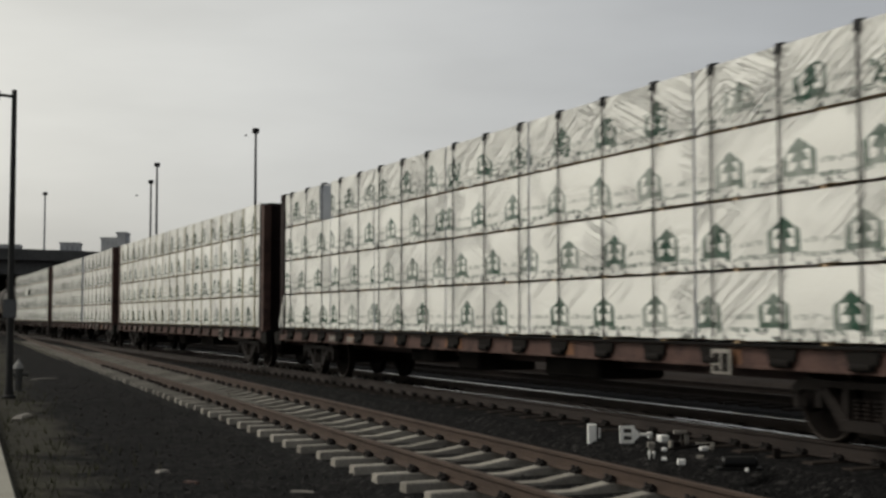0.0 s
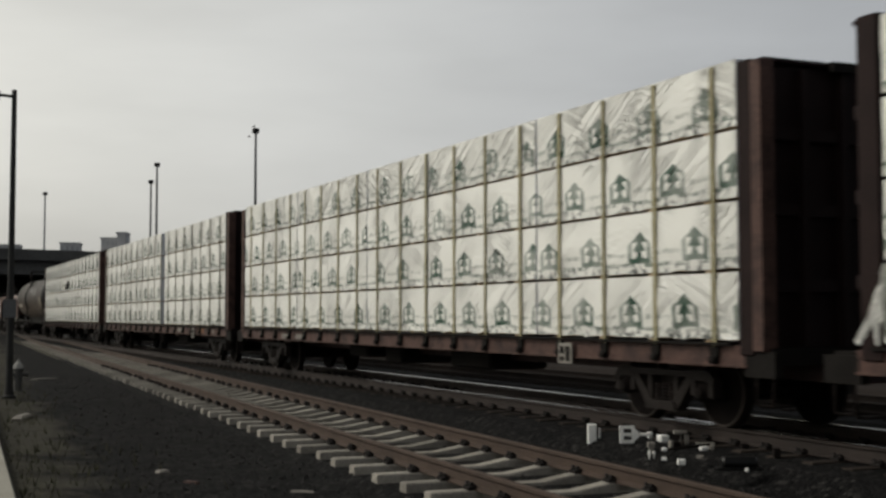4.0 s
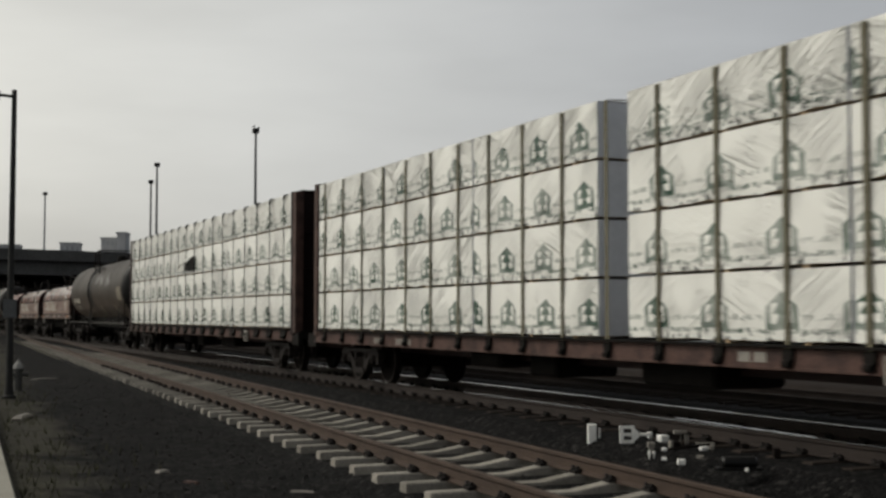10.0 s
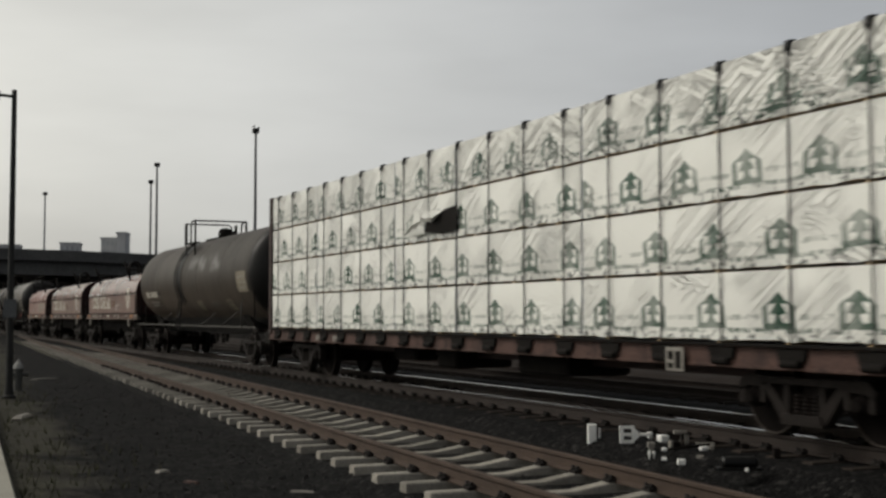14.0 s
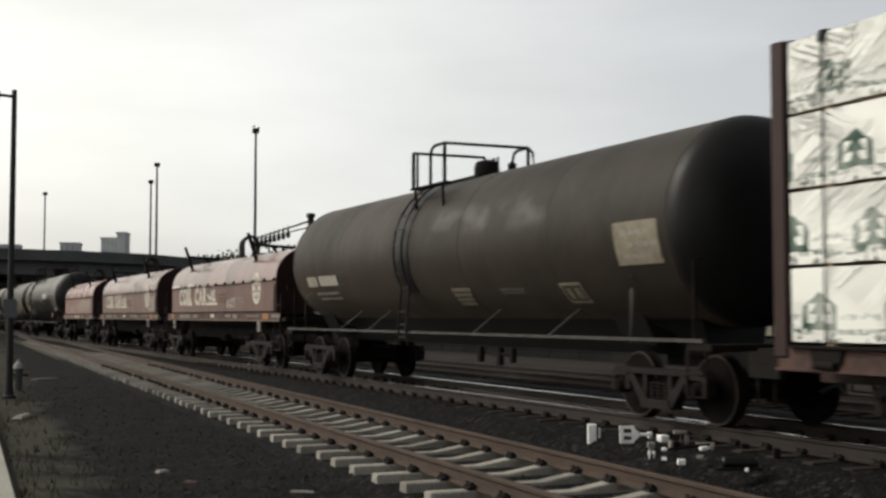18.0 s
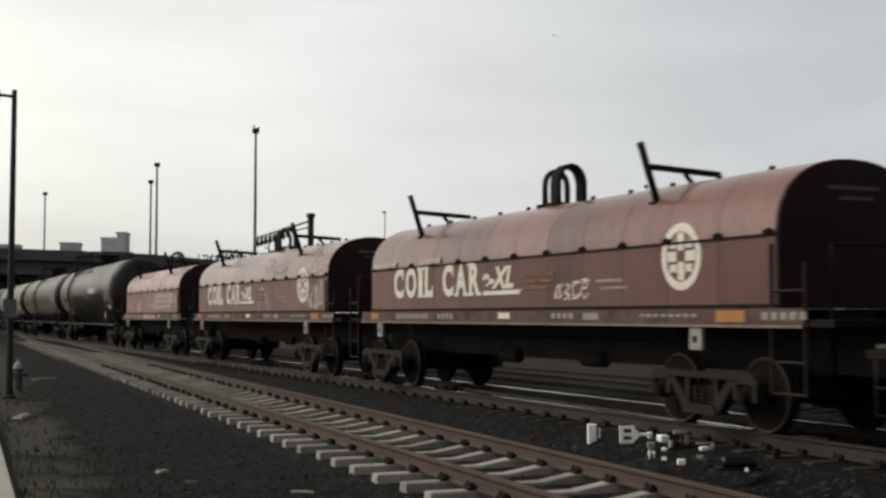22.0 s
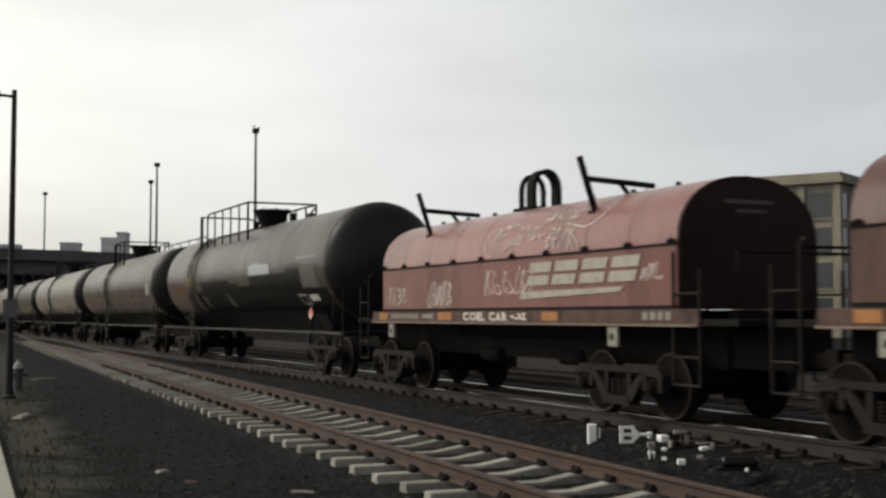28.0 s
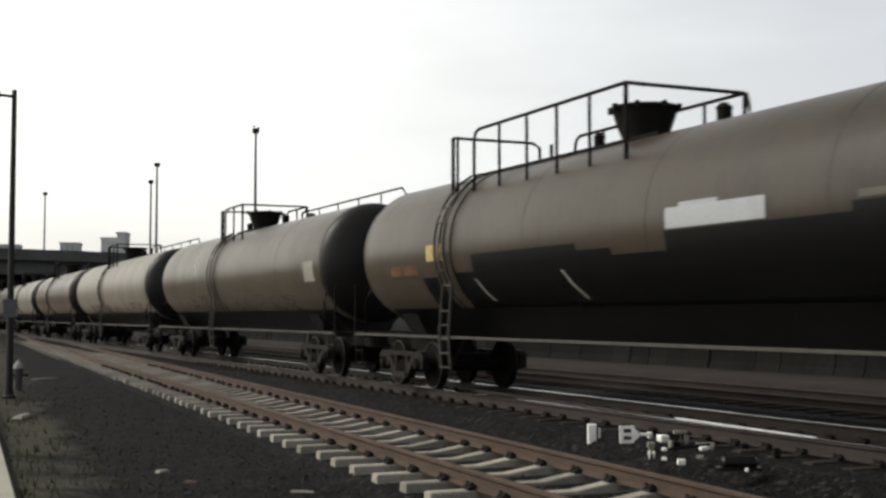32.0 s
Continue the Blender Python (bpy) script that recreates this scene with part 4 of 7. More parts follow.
def loose_stones():
    """Loose stones over the gravel and the ballast shoulders."""
    rnd = np.random.default_rng(7)
    b = Build()
    n = 4200
    ys = 7.5 + 30 * rnd.random(n) ** 1.7
    xs = rnd.uniform(1.6, 9.2, n)
    for x, y in zip(xs, ys):
        if x < 0.9 + 0.085 * y or abs(x - near_x(y)) < 1.45 and rnd.random() < 0.55:
            continue
        s = rnd.uniform(0.010, 0.028) * (1.5 if rnd.random() < 0.06 else 1)
        z = ground_height(x, y)
        if abs(x - near_x(y)) < 1.4:
            z = max(z, NEAR_Z - 0.266)
        v = rnd.normal(0, 1, (6, 3)) * 0.25 + np.array([(1, 0, 0), (-1, 0, 0), (0, 1, 0), (0, -1, 0), (0, 0, 0.8), (0, 0, -0.6)])
        b.add([(x + s * p[0], y + s * p[1], z + s * 0.35 + s * p[2]) for p in v],
              [(0, 2, 4), (2, 1, 4), (1, 3, 4), (3, 0, 4), (2, 0, 5), (1, 2, 5), (3, 1, 5), (0, 3, 5)])
    me = bpy.data.meshes.new("loose_stones")
    me.from_pydata(b.v, [], b.f)
    me.materials.append(M["stone"])
    tagged(new("loose_stones", me), "loose dark stones scattered over the yard", "gravel", kind="stuff")


loose_stones()


def weeds():
    rnd = random.Random(11)
    b = Build()
    for k in range(420):
        y = 10 + 24 * rnd.random() ** 1.3
        x = 0.5 + 0.055 * y + abs(rnd.gauss(0, 0.75))
        if x > 3.4:
            continue
        z = ground_height(x, y)
        for j in range(5):
            a, l = rnd.uniform(0, 6.3), rnd.uniform(0.04, 0.15)
            dx, dy = math.cos(a) * l * 0.6, math.sin(a) * l * 0.6
            b.add([(x - dy * 0.08, y + dx * 0.08, z), (x + dy * 0.08, y - dx * 0.08, z), (x + dx, y + dy, z + l)], [(0, 1, 2)])
    solid("weeds", b, M["weed"], "low dull weeds along the kerb", "weeds", kind="stuff")


weeds()


def litter():
    for x, y, l, w, h, turn, material, name, label, cat in (
            (2.17, 22.80, 0.85, 0.16, 0.09, 70, "grey_paint", "wood_offcut", "weathered pale timber offcut lying in the weeds", "timber"),
            (4.09, 37.14, 0.9, 0.3, 0.05, 40, "dim_paint", "broken_slab", "flat broken slab of pale concrete", "slab"),
            (2.90, 14.36, 0.16, 0.1, 0.05, 20, "grey_paint", "pale_stone", "pale lump of stone on the gravel", "stone"),
            (3.01, 13.37, 0.22, 0.05, 0.04, 120, "flat_red", "brick_shard", "reddish shard of brick on the gravel", "brick"),
            (5.95, 17.60, 0.2, 0.12, 0.07, 10, "concrete", "pale_stone", "pale lump of stone beside a tie", "stone"),
            (3.92, 12.31, 0.3, 0.04, 0.03, -40, "grey_paint", "wood_offcut", "thin pale stick on the gravel", "timber")):
        rnd = random.Random(label)
        b = Build()
        ring = []
        for z, k in ((0, 0.9), (h * 0.5, 1.0), (h, 0.75)):
            ring.append([(l / 2 * k * sx * rnd.uniform(0.85, 1), w / 2 * k * sy * rnd.uniform(0.8, 1), z) for sx, sy in ((-1, -1), (0, -1.05), (1, -1), (1, 1), (0, 1.05), (-1, 1))])
        b.loft(ring)
        ob = solid(name, b, M[material], label, cat, at=(x, y, ground_height(x, y) - 0.01))
        ob.rotation_euler = (0, 0, radians(turn))


litter()


def switch_gear():
    """The blade of a set of points and the machine that throws it."""
    t = thing("switch_blade", "bright worn switch blade beside the running rail", "switch blade", kind="structure")
    b = Build()
    o = rail_outline()
    rings = []
    for y, x, k in ((11.2, TRACK_X - 0.70, 0.35), (12.5, TRACK_X - 0.64, 0.7), (14.2, TRACK_X - 0.56, 1.0), (16.4, TRACK_X - 0.46, 1.0), (22.0, TRACK_X - 0.22, 1.0)):
        rings.append([(x + u * k, y, w + 0.004) for u, w in o])
    b.loft(rings)
    r = part("rail", b, M["rail_dark"], t)
    c = Build()
    c.loft([[(x - 0.040, y, -0.004), (x - 0.032, y, 0.007), (x + 0.012, y, 0.011), (x + 0.012, y, -0.004)] for y, x in ((11.4, TRACK_X - 0.69), (12.5, TRACK_X - 0.64), (14.4, TRACK_X - 0.55))])
    part("running_surface", c, M["rail_shine"], r, "bright polished top of the blade")
    base = -0.23
    t = thing("switch_machine", "low switch machine with white-painted covers and rods", "switch machine", at=(0, 0, 0))

    def piece(x, y, lift, w, h, deep, material, name, label="", turn=0):
        """A small upright casting on a short foot."""
        w, h = w * 0.76, h * 0.78
        b = Build()
        b.box(-w / 2, w / 2, -deep / 2, deep / 2, 0, h, None, min(w, h, deep) * 0.1)
        if lift > 0.015:
            k = 0.3 if lift < 0.08 else 0.08
            b.box(-w * k, w * k, -deep * 0.3, deep * 0.3, -lift - 0.03, 0)
        ob = part(name, b, M[material], t, label, at=(x, y, base + lift))
        ob.rotation_euler = (0, 0, radians(turn - TURN))
        return ob

    piece(9.25, 13.97, 0.030, 0.076, 0.098, 0.06, "white_box", "lug", "white painted lug", 10)
    piece(8.64, 13.02, 0.021, 0.120, 0.084, 0.08, "grey_paint", "crank", "", 0)
    piece(8.17, 12.35, 0.020, 0.033, 0.053, 0.05, "white_box", "cap", "small white cap", 0)
    piece(8.22, 12.33, 0.020, 0.033, 0.053, 0.05, "white_box", "cap", "small white cap", 0)
    piece(9.12, 13.47, 0.029, 0.154, 0.110, 0.14, "white_box", "cover", "white painted cover", 15)
    piece(8.83, 12.87, 0.014, 0.063, 0.120, 0.05, "grey_paint", "bracket", "", 30)
    piece(8.61, 12.69, 0.012, 0.070, 0.045, 0.08, "white_box", "lug", "white painted lug", 0)
    piece(8.04, 11.85, 0.012, 0.080, 0.045, 0.05, "white_box", "plate", "white plate", -10)
    piece(9.16, 13.15, 0.158, 0.216, 0.050, 0.06, "grey_paint", "bar", "", 0)
    piece(9.24, 13.12, 0.029, 0.058, 0.151, 0.05, "grey_paint", "leg", "", 0)
    piece(7.97, 11.42, 0.012, 0.112, 0.081, 0.07, "white_box", "plate", "white plate", 0)
    piece(9.37, 12.91, 0.029, 0.307, 0.040, 0.06, "grey_paint", "bar", "", -8)
    piece(9.01, 12.44, 0.027, 0.137, 0.055, 0.06, "white_box", "lug", "white painted lug", 20)
    piece(9.10, 12.40, 0.027, 0.055, 0.076, 0.05, "grey_paint", "bracket", "", 0)
    piece(8.51, 11.82, 0.013, 0.100, 0.045, 0.06, "grey_paint", "plate", "", -20)
    piece(9.46, 12.24, 0.027, 0.117, 0.103, 0.08, "iron", "rod_end", "", 0)
    piece(9.27, 11.42, 0.026, 0.097, 0.149, 0.08, "iron", "rod_end", "", 0)
    piece(8.62, 11.30, 0.012, 0.044, 0.038, 0.05, "grey_paint", "cap", "small white cap", 0)
    piece(8.25, 10.64, 0.012, 0.040, 0.050, 0.04, "white_box", "cap", "small white cap", 0)
    piece(8.95, 12.95, 0.02, 0.150, 0.085, 0.10, "iron", "gear_cover", "black cast cover", 10)
    piece(9.02, 13.02, 0.10, 0.120, 0.090, 0.05, "iron", "crank", "", -20)
    x, y = 8.33, 10.88
    b = Build()
    b.lathe([(-0.19, 0.05), (-0.165, 0.072), (0.165, 0.072), (0.19, 0.05)], 16, "x", Matrix.Translation((0, 0, 0.075)))
    b.box(-0.25, 0.25, -0.08, 0.08, 0, 0.03, None, 0.01)
    ob = part("motor", b, M["tank_black"], t, "black cast motor drum", at=(x, y, base))
    ob.rotation_euler = (0, 0, radians(-TURN))
    x, y = 9.64, 13.88
    b = Build()
    b.box(-0.18, 0.18, -0.10, 0.10, 0, 0.10, None, 0.02)
    ob = part("gear_case", b, M["flat_dark"], t, "black cast gear case", at=(x, y, base))
    ob.rotation_euler = (0, 0, radians(-TURN))
    # the throw bar with its forked end
    x, y = 8.72, 13.65
    b = Build()
    for k in (0, 1, 2):
        b.box(-0.10, 0.07, -0.02, 0.02, k * 0.093, 0.036 + k * 0.093)
    b.box(-0.115, -0.07, -0.022, 0.022, 0.0, 0.222)
    b.prism([(0.04, 0.0), (0.13, 0.08), (0.13, 0.14), (0.04, 0.222)], -0.024, 0.024)
    b.tube([(0.12, 0, 0.11), (0.30, 0, 0.105)], 0.022, 6)
    ob = part("fork", b, M["white_box"], t, "white forked throw bar", at=(x, y, base + 0.01))
    ob.rotation_euler = (0, 0, radians(-TURN))
    x, y = 8.63, 12.67
    b = Build()
    b.tube([(0, 0, 0.03), (1.0, 0.25, 0.04)], 0.018, 6)
    part("rod", b, M["iron"], t, at=(x, y, base))
    x, y = 8.67, 14.48
    b = Build()
    b.box(-0.06, 0.06, -0.05, 0.05, -0.08, 0.19, None, 0.012)
    b.box(0.09, 0.11, -0.02, 0.02, -0.08, 0.14)
    ob = solid("marker_box", b, M["white_box"], "small white marker box beside the points", "marker", at=(x, y, base))
    ob.rotation_euler = (0, 0, radians(-TURN))


switch_gear()


# ---- the train: shared running gear ----
MOVERS = []        # (thing, place along the track at the start)
WHEELSETS = []
WHEEL_R = 0.457


def rolling(ob, y0, x=TRACK_X, z=0.0):
    MOVERS.append((ob, x, y0, z))
    ob.location = (x, y0, z)
    return ob


def truck_meshes():
    """The meshes of one bogie, made once."""
    out = {}
    b = Build()
    b.box(-0.99, 0.99, -0.2, 0.2, 0.42, 0.66, c=0.03)
    b.lathe([(0.66, 0.22), (0.74, 0.22)], 16, "z")
    b.tube([(-0.85, 0.75, 0.36), (0.85, 0.75, 0.36)], 0.04, 6)
    b.tube([(-0.85, -0.75, 0.36), (0.85, -0.75, 0.36)], 0.04, 6)
    out["truck"] = b.mesh("truck", M["iron"])
    s = Build()
    w = 0.075
    s.prism([(-1.12, 0.52), (-1.14, 0.62), (-1.02, 0.72), (-0.80, 0.73), (-0.62, 0.71), (0.62, 0.71), (0.80, 0.73), (1.02, 0.72), (1.14, 0.62), (1.12, 0.52), (0.98, 0.59), (0.80, 0.59), (0.62, 0.63), (-0.62, 0.63), (-0.80, 0.59), (-0.98, 0.59)], -w, w, "x")
    for k in (-1, 1):
        s.prism([(k * 0.72, 0.64), (k * 0.58, 0.64), (k * 0.24, 0.32), (k * 0.24, 0.18), (k * 0.34, 0.18)], -w, w, "x")
        s.prism([(k * 0.34, 0.62), (k * 0.25, 0.62), (k * 0.25, 0.3), (k * 0.34, 0.3)], -w * 0.8, w * 0.8, "x")
        s.prism([(k * 1.12, 0.56), (k * 1.03, 0.56), (k * 1.03, 0.38), (k * 1.12, 0.38)], -w, w, "x")
        s.prism([(k * 0.75, 0.6), (k * 0.66, 0.6), (k * 0.66, 0.40), (k * 0.75, 0.40)], -w, w, "x")
    s.prism([(-0.36, 0.18), (0.36, 0.18), (0.30, 0.30), (-0.30, 0.30)], -w * 1.4, w * 1.4, "x")
    out["side_frame"] = s.mesh("side_frame", M["frame_iron"])
    p = Build()
    p.lathe([(0.30 + i * 0.0225, (0.05, 0.066)[i % 2]) for i in range(11)], 8, "z")
    out["spring"] = p.mesh("spring", M["iron"])
    c = Build()
    c.lathe([(-0.1, 0.10), (-0.02, 0.12), (0.06, 0.12), (0.09, 0.085), (0.13, 0.07)], 14, "x")
    out["bearing_cap"] = c.mesh("bearing_cap", M["wheel"])
    a = Build()
    a.tube([(-1.0, 0, 0), (1.0, 0, 0)], 0.075, 10)
    for k in (-1, 1):
        f = Matrix.Translation((k * 0.76, 0, 0)) @ Matrix.Diagonal((k, 1, 1, 1))
        a.lathe([(0.06, 0.30), (0.055, WHEEL_R - 0.03), (0.06, WHEEL_R - 0.004), (-0.045, WHEEL_R), (-0.05, WHEEL_R + 0.026), (-0.075, WHEEL_R + 0.026), (-0.075, WHEEL_R - 0.05), (-0.03, 0.32), (-0.035, 0.17), (-0.08, 0.15), (-0.08, 0.08)], 28, "x", f)
        a.lathe([(0.0, 0.30), (0.0, 0.18), (0.05, 0.15), (0.09, 0.14), (0.09, 0.08)], 20, "x", f)
        for j in range(6):
            an = j * math.pi / 3
            a.box(0.005, 0.02, -0.02, 0.02, 0.2, 0.29, f @ Matrix.Rotation(an, 4, "X"))
    out["wheelset"] = a.mesh("wheelset", M["wheel"])
    rim = Build()
    rings = []
    for k in range(33):
        a, rr = 2 * math.pi * k / 32, WHEEL_R
        rings.append([(u, r * math.cos(a), r * math.sin(a)) for u, r in ((0.050, rr - 0.030), (0.066, rr - 0.026), (0.068, rr - 0.006), (0.058, rr + 0.001))])
    rim.loft(rings, False)
    out["rim"] = rim.mesh("rim", M["rim"])
    return out


TRUCK = truck_meshes()


def truck(parent, y):
    t = part("truck", TRUCK["truck"], None, parent, "grimy cast-steel bogie", at=(0, y, 0))
    for k in (-1, 1):
        part("side_frame", TRUCK["side_frame"], None, t, at=(k * 1.06, 0, 0))
        for j in (-0.15, 0.0, 0.15):
            part("spring", TRUCK["spring"], None, t, at=(k * 1.06, j, 0))
        ws = part("wheelset", TRUCK["wheelset"], None, t, at=(0, k * 0.89, WHEEL_R))
        WHEELSETS.append((ws, k * 0.89))
        part("rim", TRUCK["rim"], None, ws, "worn paler rim of the wheel", at=(0.76, 0, 0))
        part("rim", TRUCK["rim"], None, ws, "worn paler rim of the wheel", at=(-0.76, 0, 0)).rotation_euler = (0, 0, math.pi)
        for j in (-1, 1):
            c = part("bearing_cap", TRUCK["bearing_cap"], None, t, at=(k * 1.06, j * 0.89, WHEEL_R))
            if k < 0:
                c.rotation_euler = (0, 0, math.pi)


def coupler(parent, y, z=0.87):
    """A coupler head and draft gear, pointing out at the end y."""
    s = 1 if y > 0 else -1
    b = Build()
    b.box(-0.09, 0.09, -0.75, 0.02, -0.09, 0.09, Matrix.Diagonal((1, s, 1, 1)))
    b.prism([(-0.16, 0.0), (0.14, 0.0), (0.17, 0.12), (0.05, 0.2), (-0.02, 0.1), (-0.14, 0.16)], -0.14, 0.14, "z", Matrix.Diagonal((1, s, 1, 1)))
    part("coupler", b, M["iron"], parent, at=(0, y, z))
    h = Build()
    h.tube([(0.25, 0, -0.1), (0.28, 0.12 * s, -0.3), (0.2, 0.35 * s, -0.42)], 0.025, 6)
    part("brake_hose", h, M["guard"], parent, at=(0, y - s * 0.15, z))


# ---- wrapped lumber ----
PRINT = 1.25       # metres from one printed mark to the next


def wrap_material(name, slack=0.0):
    """White plastic wrap, creased, printed with a row of green house-shaped marks; slack: how loosely it hangs, 0 to 1."""
    m = bpy.data.materials.new(name)
    m.use_nodes = True
    nt = m.node_tree
    N, L = nt.nodes.new, nt.links.new
    b = nt.nodes["Principled BSDF"]

    def math_node(op, a, c=None, clamp=False):
        n = N("ShaderNodeMath")
        n.operation = op
        n.use_clamp = clamp
        for i, val in enumerate((a, c)):
            if val is None:
                continue
            if isinstance(val, (int, float)):
                n.inputs[i].default_value = val
            else:
                L(val, n.inputs[i])
        return n.outputs[0]

    def less(a, c):
        return math_node("LESS_THAN", a, c)

    co = N("ShaderNodeTexCoord")
    oi = N("ShaderNodeObjectInfo")
    off = N("ShaderNodeVectorMath")
    off.operation = "SCALE"
    off.inputs[0].default_value = (7.0, 37.0, 13.0)
    L(oi.outputs["Random"], off.inputs["Scale"])
    pos = N("ShaderNodeVectorMath")
    L(co.outputs["Object"], pos.inputs[0])
    L(off.outputs[0], pos.inputs[1])
    # slow warp of the print where the wrap is slack
    warp = N("ShaderNodeTexNoise")
    warp.inputs["Scale"].default_value = 2.6
    warp.inputs["Detail"].default_value = 3
    L(pos.outputs[0], warp.inputs["Vector"])
    wsub = N("ShaderNodeVectorMath")
    wsub.operation = "SUBTRACT"
    L(warp.outputs[1], wsub.inputs[0])
    wsub.inputs[1].default_value = (0.5, 0.5, 0.5)
    wsc = N("ShaderNodeVectorMath")
    wsc.operation = "SCALE"
    L(wsub.outputs[0], wsc.inputs[0])
    wsc.inputs["Scale"].default_value = 0.07
    wp0 = N("ShaderNodeVectorMath")
    L(co.outputs["Object"], wp0.inputs[0])
    L(wsc.outputs[0], wp0.inputs[1])
    # crumpled patches break the print up
    crum = N("ShaderNodeTexVoronoi")
    crum.inputs["Scale"].default_value = 9.0
    cmap = N("ShaderNodeMapping")
    cmap.inputs["Rotation"].default_value = (radians(35), 0, 0)
    cmap.inputs["Scale"].default_value = (1.0, 0.45, 1.3)
    L(pos.outputs[0], cmap.inputs[0])
    L(cmap.outputs[0], crum.inputs["Vector"])
    cpatch = N("ShaderNodeTexNoise")
    cpatch.inputs["Scale"].default_value = 0.8
    L(pos.outputs[0], cpatch.inputs["Vector"])
    cpr = N("ShaderNodeMapRange")
    cpr.inputs[1].default_value, cpr.inputs[2].default_value = 0.50 - 0.12 * slack, 0.66 - 0.10 * slack
    L(cpatch.outputs[0], cpr.inputs[0])
    zraw = N("ShaderNodeSeparateXYZ")
    L(co.outputs["Object"], zraw.inputs[0])
    zlow = N("ShaderNodeMapRange")
    zlow.inputs[1].default_value, zlow.inputs[2].default_value = 0.75, 0.35
    zlow.inputs[3].default_value, zlow.inputs[4].default_value = 0.15 + 0.5 * slack, 1.0
    L(zraw.outputs[2], zlow.inputs[0])
    crumple = math_node("MULTIPLY", cpr.outputs[0], zlow.outputs[0])
    cv = N("ShaderNodeVectorMath")
    cv.operation = "SUBTRACT"
    L(crum.outputs["Color"], cv.inputs[0])
    cv.inputs[1].default_value = (0.5, 0.5, 0.5)
    cs = N("ShaderNodeVectorMath")
    cs.operation = "SCALE"
    L(cv.outputs[0], cs.inputs[0])
    L(math_node("MULTIPLY", crumple, 0.055 + 0.075 * slack), cs.inputs["Scale"])
    wp = N("ShaderNodeVectorMath")
    L(wp0.outputs[0], wp.inputs[0])
    L(cs.outputs[0], wp.inputs[1])
    sep = N("ShaderNodeSeparateXYZ")
    L(wp.outputs[0], sep.inputs[0])
    P = PRINT
    y = sep.outputs[1]
    a = math_node("MULTIPLY", math_node("SUBTRACT", math_node("FRACT", math_node("DIVIDE", y, P)), 0.5), P)
    aa = math_node("ABSOLUTE", a)
    z = sep.outputs[2]

    def between(z0, z1):
        return math_node("MULTIPLY", math_node("GREATER_THAN", z, z0), less(z, z1))

    def tier(z0, z1, spread, least):
        return math_node("MULTIPLY", between(z0, z1), less(aa, math_node("ADD", math_node("MULTIPLY", math_node("SUBTRACT", z1, z), spread), least)))

    # two side posts on a base, and between them a tree whose top is the gable
    badge = less(aa, 0.275)
    posts = math_node("MULTIPLY", math_node("MULTIPLY", badge, math_node("GREATER_THAN", aa, 0.180)), between(0.135, 0.455))
    posts = math_node("MULTIPLY", posts, less(z, math_node("SUBTRACT", 0.575, math_node("MULTIPLY", aa, 0.68))))
    mark = math_node("MAXIMUM", math_node("MULTIPLY", posts, 0.9), math_node("MULTIPLY", badge, between(0.135, 0.205)))
    for shape in (tier(0.42, 0.555, 1.5, 0.0), tier(0.30, 0.435, 0.80, 0.045), tier(0.18, 0.31, 0.0, 0.045), tier(0.185, 0.285, 0.9, 0.02)):
        mark = math_node("MAXIMUM", mark, shape)
    # faint printed line of words beside each mark
    wn = N("ShaderNodeTexNoise")
    wn.inputs["Scale"].default_value = 17.0
    L(wp.outputs[0], wn.inputs["Vector"])
    row = math_node("MULTIPLY", math_node("GREATER_THAN", z, 0.085), less(z, 0.14))
    words = math_node("MULTIPLY", math_node("MULTIPLY", row, math_node("GREATER_THAN", aa, 0.12)), math_node("GREATER_THAN", wn.outputs[0], 0.47))
    words = math_node("MULTIPLY", words, 0.9)
    row2 = math_node("MULTIPLY", math_node("GREATER_THAN", z, 0.235), less(z, 0.30))
    words2 = math_node("MULTIPLY", math_node("MULTIPLY", row2, math_node("GREATER_THAN", aa, 0.33)), math_node("GREATER_THAN", wn.outputs[0], 0.5))
    words = math_node("MAXIMUM", words, math_node("MULTIPLY", words2, 0.5))
    fade = N("ShaderNodeTexNoise")
    fade.inputs["Scale"].default_value = 1.7
    fade.inputs["Detail"].default_value = 5
    L(pos.outputs[0], fade.inputs["Vector"])
    fr = N("ShaderNodeMapRange")
    fr.inputs[1].default_value, fr.inputs[2].default_value = 0.32, 0.62
    fr.inputs[3].default_value, fr.inputs[4].default_value = 0.55, 1.0
    L(fade.outputs[0], fr.inputs[0])
    ink = math_node("MULTIPLY", math_node("MAXIMUM", mark, words), fr.outputs[0])
    # slanting creases, fanning out from the straps
    def creases(turn, scale, dist):
        mp = N("ShaderNodeMapping")
        mp.inputs["Rotation"].default_value = (radians(turn), 0, 0)
        mp.vector_type = "TEXTURE"
        mp.inputs["Scale"].default_value = (2.0, 6.0, 0.13)
        bend = N("ShaderNodeVectorMath")
        L(pos.outputs[0], bend.inputs[0])
        bs = N("ShaderNodeVectorMath")
        bs.operation = "SCALE"
        L(wsub.outputs[0], bs.inputs[0])
        bs.inputs["Scale"].default_value = 0.07
        L(bs.outputs[0], bend.inputs[1])
        L(bend.outputs[0], mp.inputs[0])
        cr = N("ShaderNodeTexNoise")
        cr.inputs["Scale"].default_value = scale
        cr.inputs["Detail"].default_value = 1.5
        cr.inputs["Roughness"].default_value = 0.55
        cr.inputs["Distortion"].default_value = dist
        L(mp.outputs[0], cr.inputs["Vector"])
        return cr.outputs[0]

    c1, c2 = creases(-34, 2.6, 0.1), creases(24, 2.8, 0.1)
    pick = N("ShaderNodeTexNoise")
    pick.inputs["Scale"].default_value = 0.55
